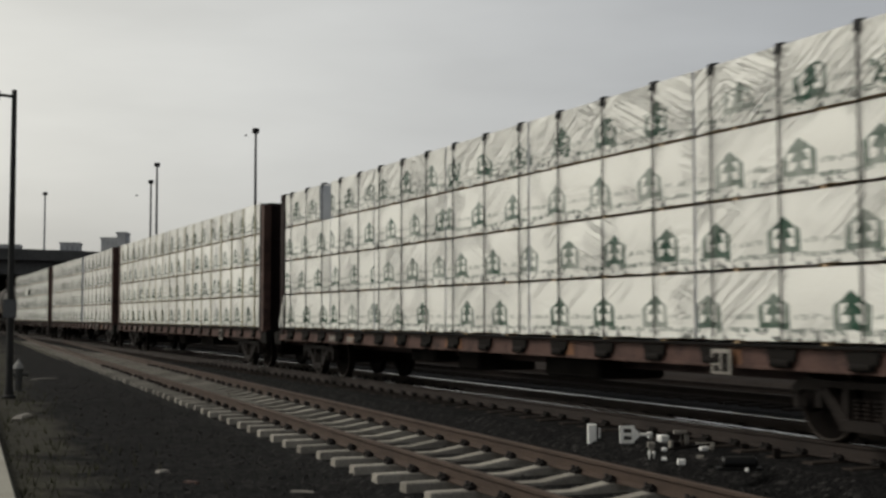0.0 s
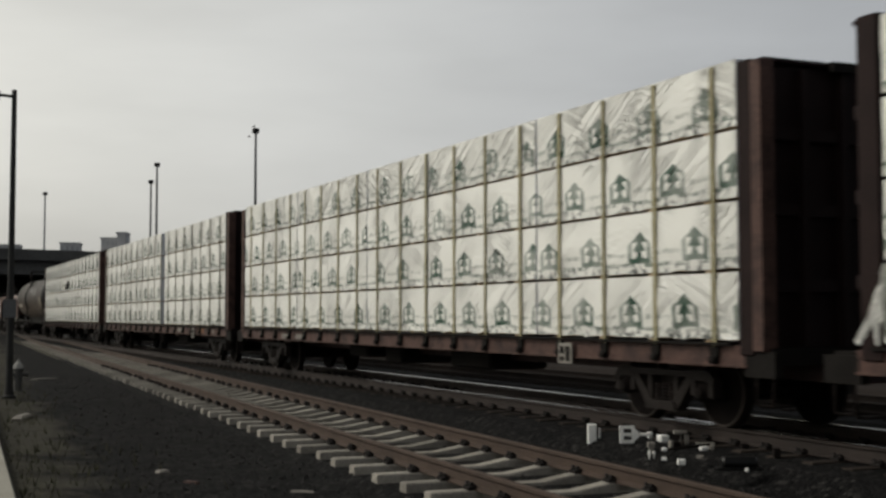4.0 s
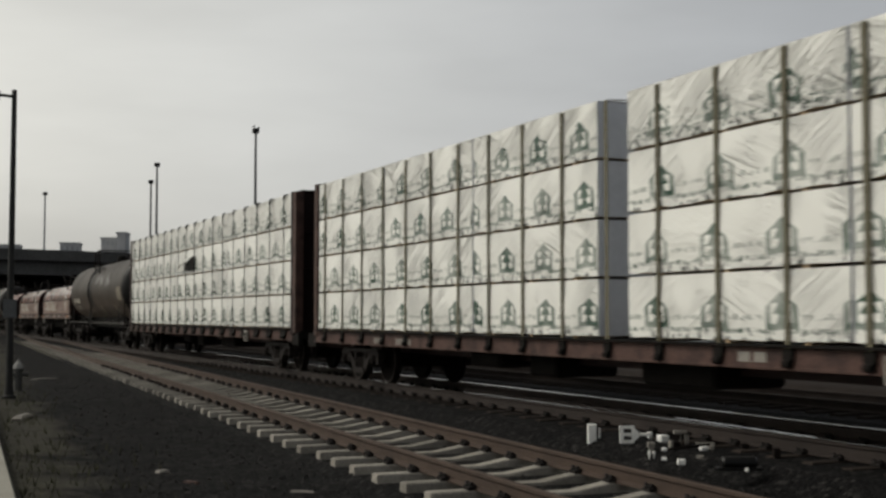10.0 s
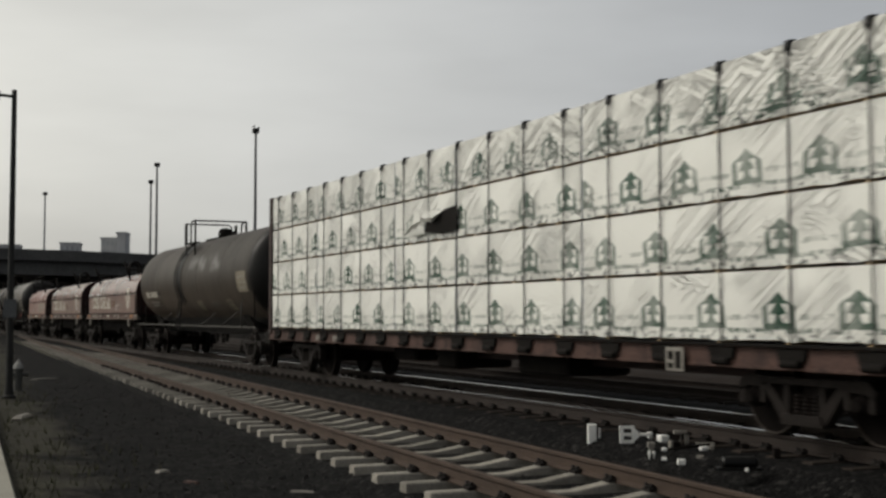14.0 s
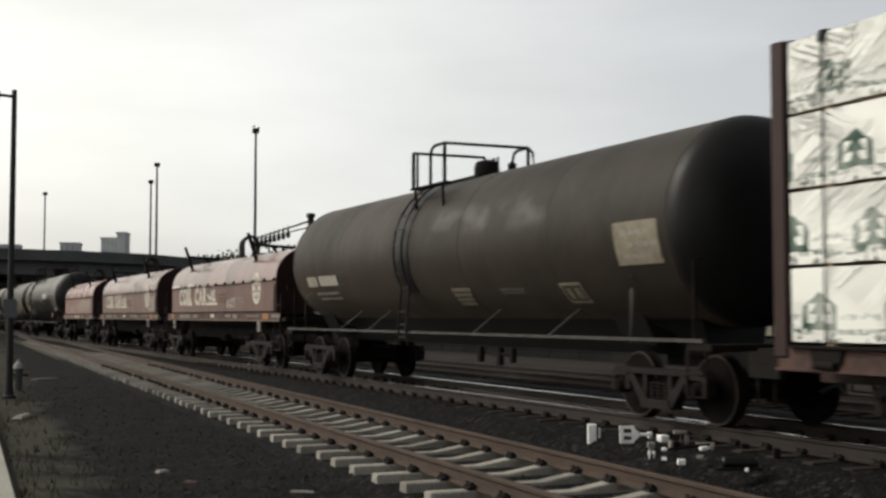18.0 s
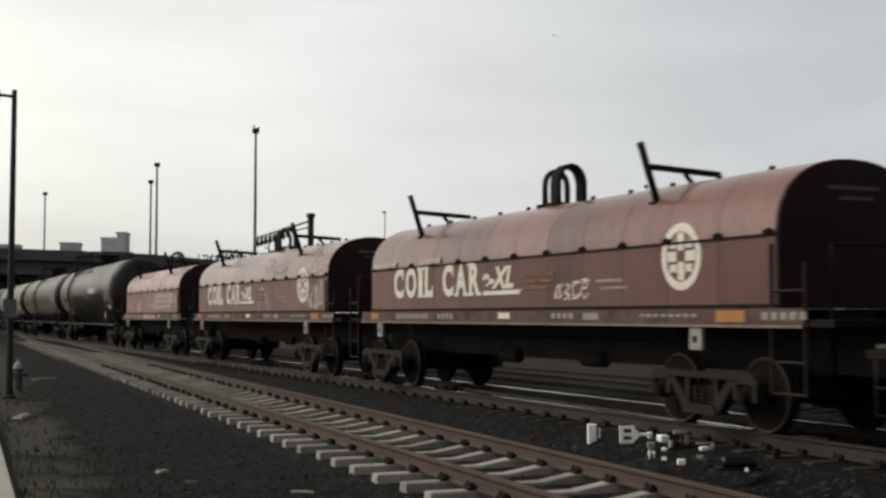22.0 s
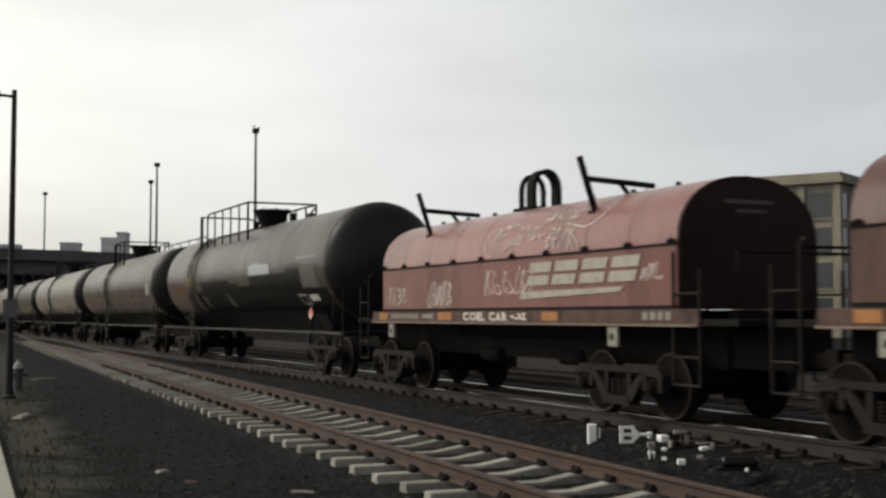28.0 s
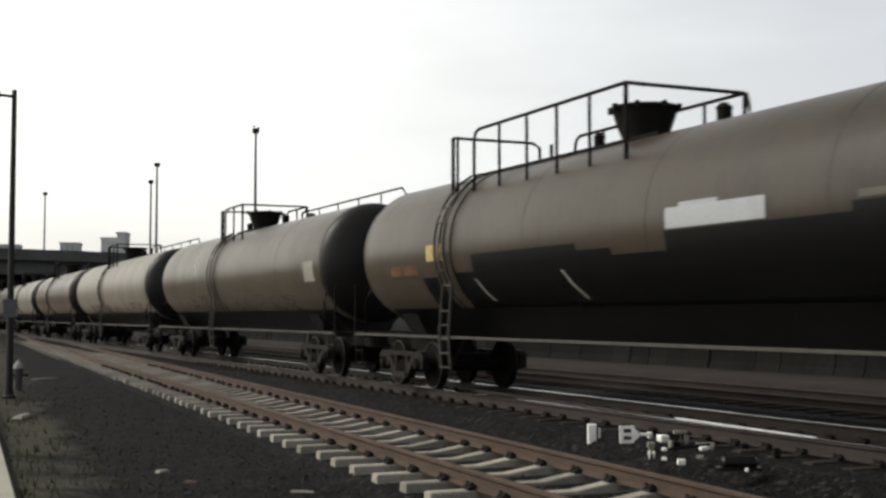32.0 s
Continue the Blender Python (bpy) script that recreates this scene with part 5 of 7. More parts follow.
    L(pos.outputs[0], pick.inputs["Vector"])
    pk = N("ShaderNodeMapRange")
    pk.inputs[1].default_value, pk.inputs[2].default_value = 0.50, 0.62
    L(pick.outputs[0], pk.inputs[0])
    cmix = N("ShaderNodeMix")
    L(pk.outputs[0], cmix.inputs[0])
    L(c1, cmix.inputs[2])
    L(c2, cmix.inputs[3])
    crs = cmix.outputs[0]
    ridge = math_node("ABSOLUTE", math_node("SUBTRACT", crs, 0.5))
    ridge = math_node("SUBTRACT", 1.0, math_node("MULTIPLY", ridge, 18.0), True)
    patch = N("ShaderNodeTexNoise")
    patch.inputs["Scale"].default_value = 0.9
    L(pos.outputs[0], patch.inputs["Vector"])
    pr = N("ShaderNodeMapRange")
    pr.inputs[1].default_value, pr.inputs[2].default_value = 0.42 - 0.10 * slack, 0.64 - 0.12 * slack
    pr.inputs[3].default_value, pr.inputs[4].default_value = 0.04, 1.0
    L(patch.outputs[0], pr.inputs[0])
    crease = math_node("MULTIPLY", ridge, pr.outputs[0])
    # bunched folds along the lower edge, their shade mixed into the colour
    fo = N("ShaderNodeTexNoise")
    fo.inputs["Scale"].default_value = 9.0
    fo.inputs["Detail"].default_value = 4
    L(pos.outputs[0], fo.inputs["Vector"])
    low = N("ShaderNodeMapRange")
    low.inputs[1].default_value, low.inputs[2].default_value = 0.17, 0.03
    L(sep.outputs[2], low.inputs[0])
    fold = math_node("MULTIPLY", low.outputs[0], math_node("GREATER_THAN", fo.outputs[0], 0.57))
    mix = N("ShaderNodeMix")
    mix.data_type = "RGBA"
    mix.inputs[6].default_value = (0.77, 0.77, 0.72, 1)
    mix.inputs[7].default_value = (0.016, 0.060, 0.035, 1)
    L(ink, mix.inputs[0])
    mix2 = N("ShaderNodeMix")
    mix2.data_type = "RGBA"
    # near-black that paints the shade inside the folds
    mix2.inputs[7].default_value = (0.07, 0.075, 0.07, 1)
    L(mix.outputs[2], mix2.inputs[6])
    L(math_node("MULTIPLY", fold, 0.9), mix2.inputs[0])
    L(mix2.outputs[2], b.inputs["Base Color"])
    b.inputs["Roughness"].default_value = 0.25
    bp = N("ShaderNodeBump")
    bp.inputs["Strength"].default_value = 1.0
    bp.inputs["Distance"].default_value = 0.032 + 0.006 * slack
    hsum = math_node("ADD", crease, math_node("MULTIPLY", crs, 0.10))
    facet = math_node("MULTIPLY", math_node("MULTIPLY", crum.outputs["Distance"], crumple), 0.45)
    hsum = math_node("ADD", hsum, facet)
    hsum = math_node("ADD", hsum, math_node("MULTIPLY", fold, 0.5))
    L(hsum, bp.inputs["Height"])
    L(bp.outputs[0], b.inputs["Normal"])
    return m


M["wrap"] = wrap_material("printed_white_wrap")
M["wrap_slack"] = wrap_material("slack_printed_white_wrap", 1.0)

DECK = 1.09
TIER = 0.848
LOAD_HALF = 1.36


GAP = 0.042        # the spacer strips between two bundles


def bundle_wrap(length, seed, shift, material):
    """A five-sided plastic cover over a stack of boards, its faces slack between the edges; shift: where the print begins."""
    w, h = LOAD_HALF - 0.10, TIER - GAP
    ny, nz, nx = max(6, int(length / 0.16)), 7, 5
    b = Build()

    def bulge(y, z, s):
        e = min(1.0, 4 * y / length, 4 * (length - y) / length)
        return 0.016 * math.sin(math.pi * min(1, max(0, z / h))) * e + 0.018 * noise.noise((y * 1.7 + s, z * 3.1, s)) * math.sin(math.pi * z / h * 0.9 + 0.1)

    def side(x, sgn):
        vs, fs = [], []
        for j in range(nz + 1):
            for i in range(ny + 1):
                y, z = length * i / ny, h * j / nz
                rag = 0.03 * noise.noise((y * 3.0, seed, 4.0)) if j == 0 else 0
                vs.append((x + sgn * bulge(y, z, seed * 1.7), y, z + rag))
        for j in range(nz):
            for i in range(ny):
                k = j * (ny + 1) + i
                fs.append((k, k + 1, k + ny + 2, k + ny + 1))
        b.add(vs, fs, True)

    side(-w, -1)
    side(0.0, 1)
    vs, fs = [], []
    for j in range(nx + 1):
        for i in range(ny + 1):
            x, y = -w + w * j / nx, length * i / ny
            vs.append((x, y, h + (0.012 + 0.02 * noise.noise((x * 3, y * 2, seed))) * (1 if 0 < j < nx else 0)))
    for j in range(nx):
        for i in range(ny):
            k = j * (ny + 1) + i
            fs.append((k, k + 1, k + ny + 2, k + ny + 1))
    b.add(vs, fs, True)
    b.v = [(x, y + shift, z) for x, y, z in b.v]
    return b.mesh("wrap", material)


BOARDS = {}


def bundle(x_side, y0, tier, length, car_y, seed, car_word, first):
    """One wrapped bundle of boards on dunnage."""
    t = thing("lumber_bundle", "stack of lumber in white printed plastic wrap, on the flatcar" if tier == 0 else "stack of lumber in white printed plastic wrap, on another bundle", "lumber", "lumber bundles on the " + car_word)
    shift = PRINT / 2 - first
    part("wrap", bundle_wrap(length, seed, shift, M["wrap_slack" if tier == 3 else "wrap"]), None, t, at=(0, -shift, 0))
    key = round(length, 2)
    if key not in BOARDS:
        d = Build()
        n = max(2, int(length / 1.2))
        for i in range(n):
            y = length * (i + 0.5) / n
            d.box(-1.24, -0.02, y - 0.045, y + 0.045, -GAP, -0.002)
        c = Build()
        c.box(-1.235, -0.012, 0.012, length - 0.012, 0.002, TIER - GAP - 0.03)
        e = Build()
        w, h = LOAD_HALF - 0.10, TIER - GAP
        e.box(-w + 0.004, -0.004, -0.003, 0.003, 0.0, h - 0.004)
        e = e.mesh("end_sheet", M["end_sheet"])
        BOARDS[key] = (d.mesh("dunnage", M["wood"]), c.mesh("lumber_core", M["wood"]), e)
    tagged(part("dunnage", BOARDS[key][0], None, t, "sawn wooden spacer strips"), kind="stuff")
    part("lumber_core", BOARDS[key][1], None, t, "stacked sawn boards")
    for y in (0.0, length):
        part("end_sheet", BOARDS[key][2], None, t, "plain plastic sheet over the board ends", at=(0, y, 0))
    x = -0.10 if x_side < 0 else 0.10
    rolling(t, car_y + (y0 if x_side < 0 else y0 + length), TRACK_X + x, DECK + tier * TIER + GAP)
    if x_side > 0:
        MOVERS[-1] = (*MOVERS[-1], 180)


def centerbeam(car_y, label, strap, strap_w, seams, word, guards, strap_y, prints, post, placard_y=-7.2, seed=1, drop=0.03, far_post=(11.14, 11.36)):
    """A centre-beam flatcar: spine, deck, two bulkheads, straps and winches."""
    car = thing("centerbeam_flatcar", label, "flatcar", "lumber flatcars of the train")
    rolling(car, car_y)
    H = DECK + 4 * TIER - 0.01
    b = Build()
    b.box(-1.34, 1.34, -11.1, 11.1, 0.98, 1.05)
    b.box(-0.25, 0.25, -11.9, 11.9, 0.62, 0.98)
    b.box(-1.2, 1.2, -8.4, 8.4, 0.88, 0.975)
    part("deck", b, M["flat_brown"], car)
    for s in (-1, 1):
        q = Build()
        x0, x1 = (s * 1.36, s * 1.27) if s < 0 else (1.27, 1.36)
        q.box(x0, x1, -11.35, 11.35, 0.81, 1.06, c=0.01)
        q.box(x0 - 0.02, x1 + 0.02, -11.35, 11.35, 0.805, 0.835)
        part("side_sill", q, M["flat_red"], car, "faded oxide-red side sill")
        # dark lip that draws the shadow line over the sill
        q = Build()
        q.box(s * 1.385 - 0.05, s * 1.385 + 0.05, -11.1, 11.1, 1.062, 1.092)
        part("deck_edge", q, M["flat_dark"], car, "dark deck lip standing for the shade below the load")
    # floor risers and winches under each strap
    strap_b = Build()
    r = strap_w / 2
    xs = -1.385
    if strap_w > 0.05:
        strap_b.box(xs - 0.006, xs, -r, r, 0.98, H - 0.02)
        strap_b.add([(xs, -r, H - 0.02), (xs, r, H - 0.02), (-0.12, r, H + 0.06), (-0.12, -r, H + 0.06)], [(0, 1, 2, 3)])
        strap_b.add([(xs, -r, H - 0.026), (xs, r, H - 0.026), (-0.12, r, H + 0.054), (-0.12, -r, H + 0.054)], [(0, 1, 2, 3)])
    else:
        strap_b.tube([(xs - 0.01, 0, 0.98), (xs - 0.01, 0, H - 0.03), (xs + 0.03, 0, H + 0.01), (-0.12, 0, H + 0.06)], r, 6)
    sm = strap_b.mesh("strap", strap)
    w = Build()
    k = 1.0 if guards else 0.36
    w.prism([(-0.25 * k, 1.045), (0.25 * k, 1.045), (0.21 * k, 0.92), (0.11 * k, 0.85), (-0.11 * k, 0.85), (-0.21 * k, 0.92)], -1.405, -1.30, "x")
    w.lathe([(-0.15 * k, 0.05), (0.15 * k, 0.05)], 10, "y", Matrix.Translation((-1.40, 0, 0.88)))
    wm = w.mesh("winch", M["flat_dark"])
    g = Build()
    g.prism([(-1.425, H - 0.09), (-1.385, H - 0.09), (-1.37, H - 0.01), (-1.29, H + 0.02), (-1.29, H + 0.05), (-1.395, H + 0.035)], -0.035, 0.035)
    gm = g.mesh("corner_guard", M["guard"])
    for k in range(-9, 9):
        y = strap_y + k * (1.265 if k < 0 else 1.22)
        if abs(y) > 10.9:
            continue
        for s in (-1, 1):
            a = 0 if s < 0 else math.pi
            for name, me in (("strap", sm), ("winch", wm)) + ((("corner_guard", gm),) if guards else ()):
                ob = part(name, me, None, car)
                ob.location = (0, y, 0)
                ob.rotation_euler = (0, 0, a)
    # the spine between the two sides of the load
    c = Build()
    c.box(-0.075, 0.075, -11.1, 11.1, 1.05, H + 0.03)
    c.box(-0.14, 0.14, -11.1, 11.1, H + 0.031, H + 0.12, c=0.02)
    part("center_beam", c, M["spine"], car, "grey painted steel centre beam")
    # bulkheads
    for s in (-1, 1):
        f = Matrix.Diagonal((1, s, 1, 1))
        q = Build()
        q.box(-1.2, 1.2, 11.30, 11.42, 1.05, H + 0.06 - drop, f)
        bh = part("bulkhead", q, M["bulkhead"], car, "oxide-brown steel end bulkhead")
        for x0, x1 in ((-1.39, -1.203), (1.203, 1.39)):
            q = Build()
            y0, y1 = (11.25, 11.50) if s < 0 else far_post
            q.box(x0, x1, y0, y1, 0.95, H + 0.08 - drop, f, 0.015)
            # shaded paint on near posts; paler paints stand for lit posts and flange
            part("corner_post", q, M["post_dark" if s < 0 else post], bh)
            if s < 0:
                q = Build()
                q.box(x0 - 0.012, x1 + 0.012, 11.503, 11.70, 1.0, H + 0.05 - drop, f, 0.01)
                part("edge_flange", q, M["flat_red"], bh, "oxide-red flange of the bulkhead, coloured as lit")
        q = Build()
        q.box(-1.2, 1.2, 11.2, 11.52, H + 0.063 - drop, H + 0.12 - drop, f, 0.015)
        part("top_rail", q, M["bulkhead"], bh)
        for z in (1.7, 2.6, 3.5):
            q = Build()
            q.box(-1.2, 1.2, 11.422, 11.50, z, z + 0.14, f)
            part("rib", q, M["bulkhead"], bh)
        for x in (-0.6, 0.0, 0.6):
            q = Build()
            q.box(x - 0.05, x + 0.05, 11.422, 11.54, 1.05, H - drop, f)
            part("stiffener", q, M["bulkhead"], bh)
        e = Build()
        e.box(-1.30, 1.30, 11.3, 11.75, 0.84, 1.04, f)
        e.box(-1.36, -1.25, 11.3, 11.85, 0.70, 1.0, f)
        e.box(1.25, 1.36, 11.3, 11.85, 0.70, 1.0, f)
        part("end_sill", e, M["flat_dark"], car)
        for x in (-1.3, 1.3):
            st = Build()
            st.tube([(x, s * 11.75, 0.84), (x, s * 11.75, 0.38), (x, s * 11.45, 0.38), (x, s * 11.45, 0.84)], 0.022, 6)
            part("step", st, M["iron"], car)
        k = Build()
        k.box(-0.22, 0.22, 11.5, 11.6, H + 0.0 - drop, H + 0.12 - drop, f)
        part("top_bracket", k, M["flat_dark"], car)
        coupler(car, s * 12.24)
        truck(car, -9.25 if s < 0 else 8.95)
    pl = Build()
    pl.box(-1.435, -1.425, placard_y - 0.19, placard_y + 0.19, 0.72, 1.02)
    p = part("placard", pl, M["grey_paint"], car, "small white stencilled panel")
    q = Build()
    q.box(-1.441, -1.4355, placard_y - 0.14, placard_y - 0.02, 0.75, 0.97)
    q.box(-1.441, -1.4355, placard_y + 0.03, placard_y + 0.14, 0.86, 0.97)
    q.box(-1.441, -1.4355, placard_y + 0.03, placard_y + 0.14, 0.75, 0.82)
    part("stencil", q, M["flat_dark"], p)
    for name, y0, y1, z0, z1 in (("brake_reservoir", -3.2, -1.5, 0.45, 0.8), ("brake_valve", 1.0, 1.9, 0.42, 0.78), ("brake_cylinder", 3.0, 4.2, 0.5, 0.85)):
        bx = Build()
        bx.box(-0.7, 0.5, y0, y1, z0, z1, c=0.04)
        part(name, bx, M["flat_dark"], car)
    for y0, wd, cnt in ((7.45, 0.55, 4), (6.25, 0.8, 6)):
        for i in range(cnt):
            q = Build()
            c0 = y0 - wd * i / cnt
            q.box(-1.3665, -1.3605, c0 - wd / cnt * 0.7, c0, 0.85, 0.97)
            part("mark_bar", q, M["grey_paint"], car)
    # the load
    n = 0
    for side in (-1, 1):
        for tier in range(4):
            for i, (a, c2) in enumerate(seams[tier] if side < 0 else seams[0]):
                n += 1
                bundle(side, a + 0.025, tier, c2 - a - 0.05, car_y, seed * 100 + n, word, prints[tier][i] if side < 0 else 0.5)
    return car


def runs(*cuts):
    return [(cuts[i], cuts[i + 1]) for i in range(len(cuts) - 1)]


A_Y, B_Y, C_Y, D_Y = 19.4, 43.9, 68.4, 92.9
full_a = runs(-11.22, -6.6, -2.2, 1.0, 4.6, 7.42, 10.95)
top_a = full_a[:5] + [(8.17, 10.95)]
full_b = runs(-11.22, -6.2, -1.95, 1.28, 6.2, 11.1)
c_run = runs(-11.22, -6.5, -2.2) + runs(-1.45, 2.7, 6.9, 11.1)
full_d = runs(-11.22, -4.8, -0.4, 2.5, 7.4, 11.1)
# where the first printed mark of each bundle stands, tier by tier
prints_a = ((0.59, 0.87, 0.98, 0.99, 0.04, 0.42), (0.40, 0.59, 1.23, 0.25, 1.16, 0.81), (0.12, 0.96, 0.51, 0.13, 0.25, 0.62), (1.18, 0.8, 0.3, 0.59, 0.25, 0.5))
prints_b = ((1.06, 1.14, 0.89, 0.48, 0.21), (0.84, 0.10, 1.18, 0.91, 0.09), (0.06, 1.19, 0.99, 1.24, 1.13), (0.6, 0.3, 0.9, 0.7, 0.4))
prints_c = ((0.7, 1.09, 0.27, 0.68, 0.48), (0.7, 1.08, 0.32, 0.71, 0.51), (0.3, 0.94, 0.37, 1.03, 0.07), (0.9, 0.99, 0.5, 0.7, 0.07))
prints_d = ((0.80, 0.28, 0.86, 0.85, 0.70), (0.74, 0.33, 0.86, 0.17, 1.12), (0.08, 0.41, 0.7, 0.0, 0.11), (0.66, 0.9, 0.3, 0.75, 0.46))
car_a = centerbeam(A_Y, "oxide-brown centre-beam flatcar with black cables", M["strap_black"], 0.022, [full_a, full_a, full_a, top_a], "first flatcar", True, 0.60, prints_a, "post_dark", seed=1, far_post=(10.96, 11.26))
centerbeam(B_Y, "oxide-brown centre-beam flatcar with tan web straps", M["strap_tan"], 0.085, [full_b] * 4, "second flatcar", False, 0.63, prints_b, "flat_red", seed=2, drop=0.12)
car_c = centerbeam(C_Y, "oxide-brown centre-beam flatcar with a gap in its load", M["strap_drab"], 0.085, [c_run] * 4, "third flatcar", False, 0.83, prints_c, "flat_red", seed=3)
centerbeam(D_Y, "oxide-brown centre-beam flatcar with a torn wrap", M["strap_black"], 0.022, [full_d] * 4, "fourth flatcar", True, 0.74, prints_d, "flat_brown", seed=4)

for car, y0, y1, z0, z1 in [(car_a, a, c, 0.84, 1.02) for a, c in ((0.30, 1.0), (2.95, 3.45), (5.55, 6.1), (-3.6, -3.0), (-7.5, -6.9))] + [(car_c, -8.05, -7.68, 0.86, 1.03), (car_c, -8.48, -8.12, 0.86, 1.03), (car_c, -10.6, -10.22, 0.84, 1.04)]:
    q = Build()
    q.box(-1.3655, -1.3595, y0, y1, z0, z1)
    part("primer_patch", q, M["primer"], car, "worn orange primer patch")
for y0, y1 in ((-9.82, -9.64), (-4.80, -4.58), (-5.09, -4.87)):
    q = Build()
    q.box(-1.3665, -1.3605, y0, y1, 0.88, 1.0)
    part("mark_bar", q, M["grey_paint"], car_c)


# ---- lettering, emblems and scrawls ----
def word_mesh(text, height, width, material, shear=0.0):
    """Flat letters in the built-in font, stretched to a width; they read along -y on the plane x = 0."""
    cu = bpy.data.curves.new("word", "FONT")
    cu.body = text
    cu.extrude = 0.0
    cu.shear = shear
    cu.offset = 0.04
    tmp = bpy.data.objects.new("word", cu)
    scene.collection.objects.link(tmp)
    me = bpy.data.meshes.new_from_object(tmp.evaluated_get(bpy.context.evaluated_depsgraph_get()))
    bpy.data.objects.remove(tmp)
    co = np.empty(len(me.vertices) * 3)
    me.vertices.foreach_get("co", co)
    co = co.reshape(-1, 3)
    lo, hi = co.min(0), co.max(0)
    u = (co[:, 0] - lo[0]) / (hi[0] - lo[0]) * width
    w = (co[:, 1] - lo[1]) / (hi[1] - lo[1]) * height
    out = np.stack([np.zeros(len(u)), -u, w], 1)
    me.vertices.foreach_set("co", out.ravel())
    me.materials.clear()
    me.materials.append(material)
    me.update()
    return me


def word(parent, text, x, y_left, z, height, width, material, label, shear=0.0):
    ob = part("lettering", word_mesh(text, height, width, material, shear), None, parent, label, at=(x, y_left, z))
    return ob


SERIFS = {      # slabs added to each letter, in shares of its box: left, right, bottom, top
    "C": ((0.86, 1.0, 0.62, 0.98), (0.90, 1.0, 0.06, 0.30)),
    "O": (),
    "I": ((-0.24, 1.24, 0.0, 0.09), (-0.24, 1.24, 0.91, 1.0)),
    "L": ((-0.18, 0.48, 0.91, 1.0), (-0.18, 0.3, 0.0, 0.09), (0.86, 1.0, 0.0, 0.36)),
    "A": ((-0.10, 0.28, 0.0, 0.08), (0.66, 1.12, 0.0, 0.08)),
    "R": ((-0.16, 0.42, 0.0, 0.09), (-0.16, 0.3, 0.91, 1.0), (0.74, 1.14, 0.0, 0.09))}
WIDTHS = {"C": 0.80, "O": 0.84, "I": 0.34, "L": 0.60, "A": 0.84, "R": 0.76}


def slab_word(parent, text, x, y_left, z, height, width, material, label):
    """A word in heavy letters with slab serifs, as the cars carry it."""
    total = sum(WIDTHS[c] for c in text) + 0.16 * (len(text) - 1)
    unit = width / total
    u = 0.0
    bm = bmesh.new()
    for c in text:
        w = WIDTHS[c] * unit
        me = word_mesh(c, height, w, material)
        me.transform(Matrix.Translation((0, -u, 0)))
        bm.from_mesh(me)
        bpy.data.meshes.remove(me)
        for u0, u1, w0, w1 in SERIFS[c]:
            vs = [bm.verts.new((-0.0012, -u - w * a, height * k)) for a, k in ((u0, w0), (u1, w0), (u1, w1), (u0, w1))]
            bm.faces.new(vs)
        u += w + 0.16 * unit
    me = bpy.data.meshes.new("lettering")
    bm.to_mesh(me)
    bm.free()
    me.materials.append(material)
    return part("lettering", me, None, parent, label, at=(x, y_left, z))


def ribbon(points, width, surface):
    """A painted stroke along (y, z) points, laid on the skin x = surface(z)."""
    b = Build()
    vs = []
    n = len(points)
    for k, (y, z) in enumerate(points):
        y0, z0 = points[max(k - 1, 0)]
        y1, z1 = points[min(k + 1, n - 1)]
        d = Vector((y1 - y0, z1 - z0))
        if d.length < 1e-6:
            d = Vector((1, 0))
        d.normalize()
        for s in (-1, 1):
            yy, zz = y - d.y * width / 2 * s, z + d.x * width / 2 * s
            vs.append((surface(zz) - 0.006, yy, zz))
    b.add(vs, [(2 * k, 2 * k + 1, 2 * k + 3, 2 * k + 2) for k in range(n - 1)])
    return b


STROKES = (((0.05, 0.0), (0.15, 0.5), (0.2, 1.0)), ((0.1, 1.0), (0.6, 0.95), (0.65, 0.6), (0.1, 0.5)), ((0.1, 0.5), (0.5, 0.3), (0.8, -0.05)),
           ((0.0, 1.0), (0.5, 1.05), (0.9, 0.95)), ((0.85, 1.0), (0.4, 0.5), (0.05, 0.0)), ((0.05, 0.0), (0.5, -0.05), (0.95, 0.1)),
           ((0.6, 1.0), (0.15, 0.8), (0.1, 0.3), (0.5, 0.0), (0.9, 0.3)), ((0.0, 0.1), (0.2, 0.7), (0.4, 1.0), (0.6, 0.6), (0.75, 0.0)), ((0.2, 0.9), (0.75, 0.8), (0.3, 0.45), (0.8, 0.3), (0.1, 0.0)))


def scrawl(parent, y0, y1, z0, z1, count, surface, seed, material=None, width=0.03):
    """Quick spray-painted strokes that cannot be read."""
    rnd = random.Random(seed)
    b = Build()
    step = (y1 - y0) / count
    for k in range(count):
        tall, low = rnd.uniform(0.8, 1.15), rnd.uniform(-0.08, 0.12)
        for stroke in rnd.sample(STROKES, rnd.choice((2, 2, 3))):
            pts = [(y0 + step * (k + 1.05 * u + 0.12 * w + rnd.uniform(-0.05, 0.05)), z0 + (z1 - z0) * (low + w * tall + rnd.uniform(-0.04, 0.04))) for u, w in stroke]
            fine = []
            for p, q in zip(pts, pts[1:]):
                fine += [(p[0] + (q[0] - p[0]) * f, p[1] + (q[1] - p[1]) * f) for f in (0.0, 0.34, 0.67)]
            r = ribbon(fine + [pts[-1]], width * rnd.uniform(0.8, 1.15), surface)
            b.add(r.v, r.f)
    ob = part("graffiti", b, material or M["scrawl"], parent, "white spray-painted scrawl")
    return tagged(ob, kind="stuff")


# ---- tank cars ----
TANK_Z, TANK_R = 2.68, 1.42


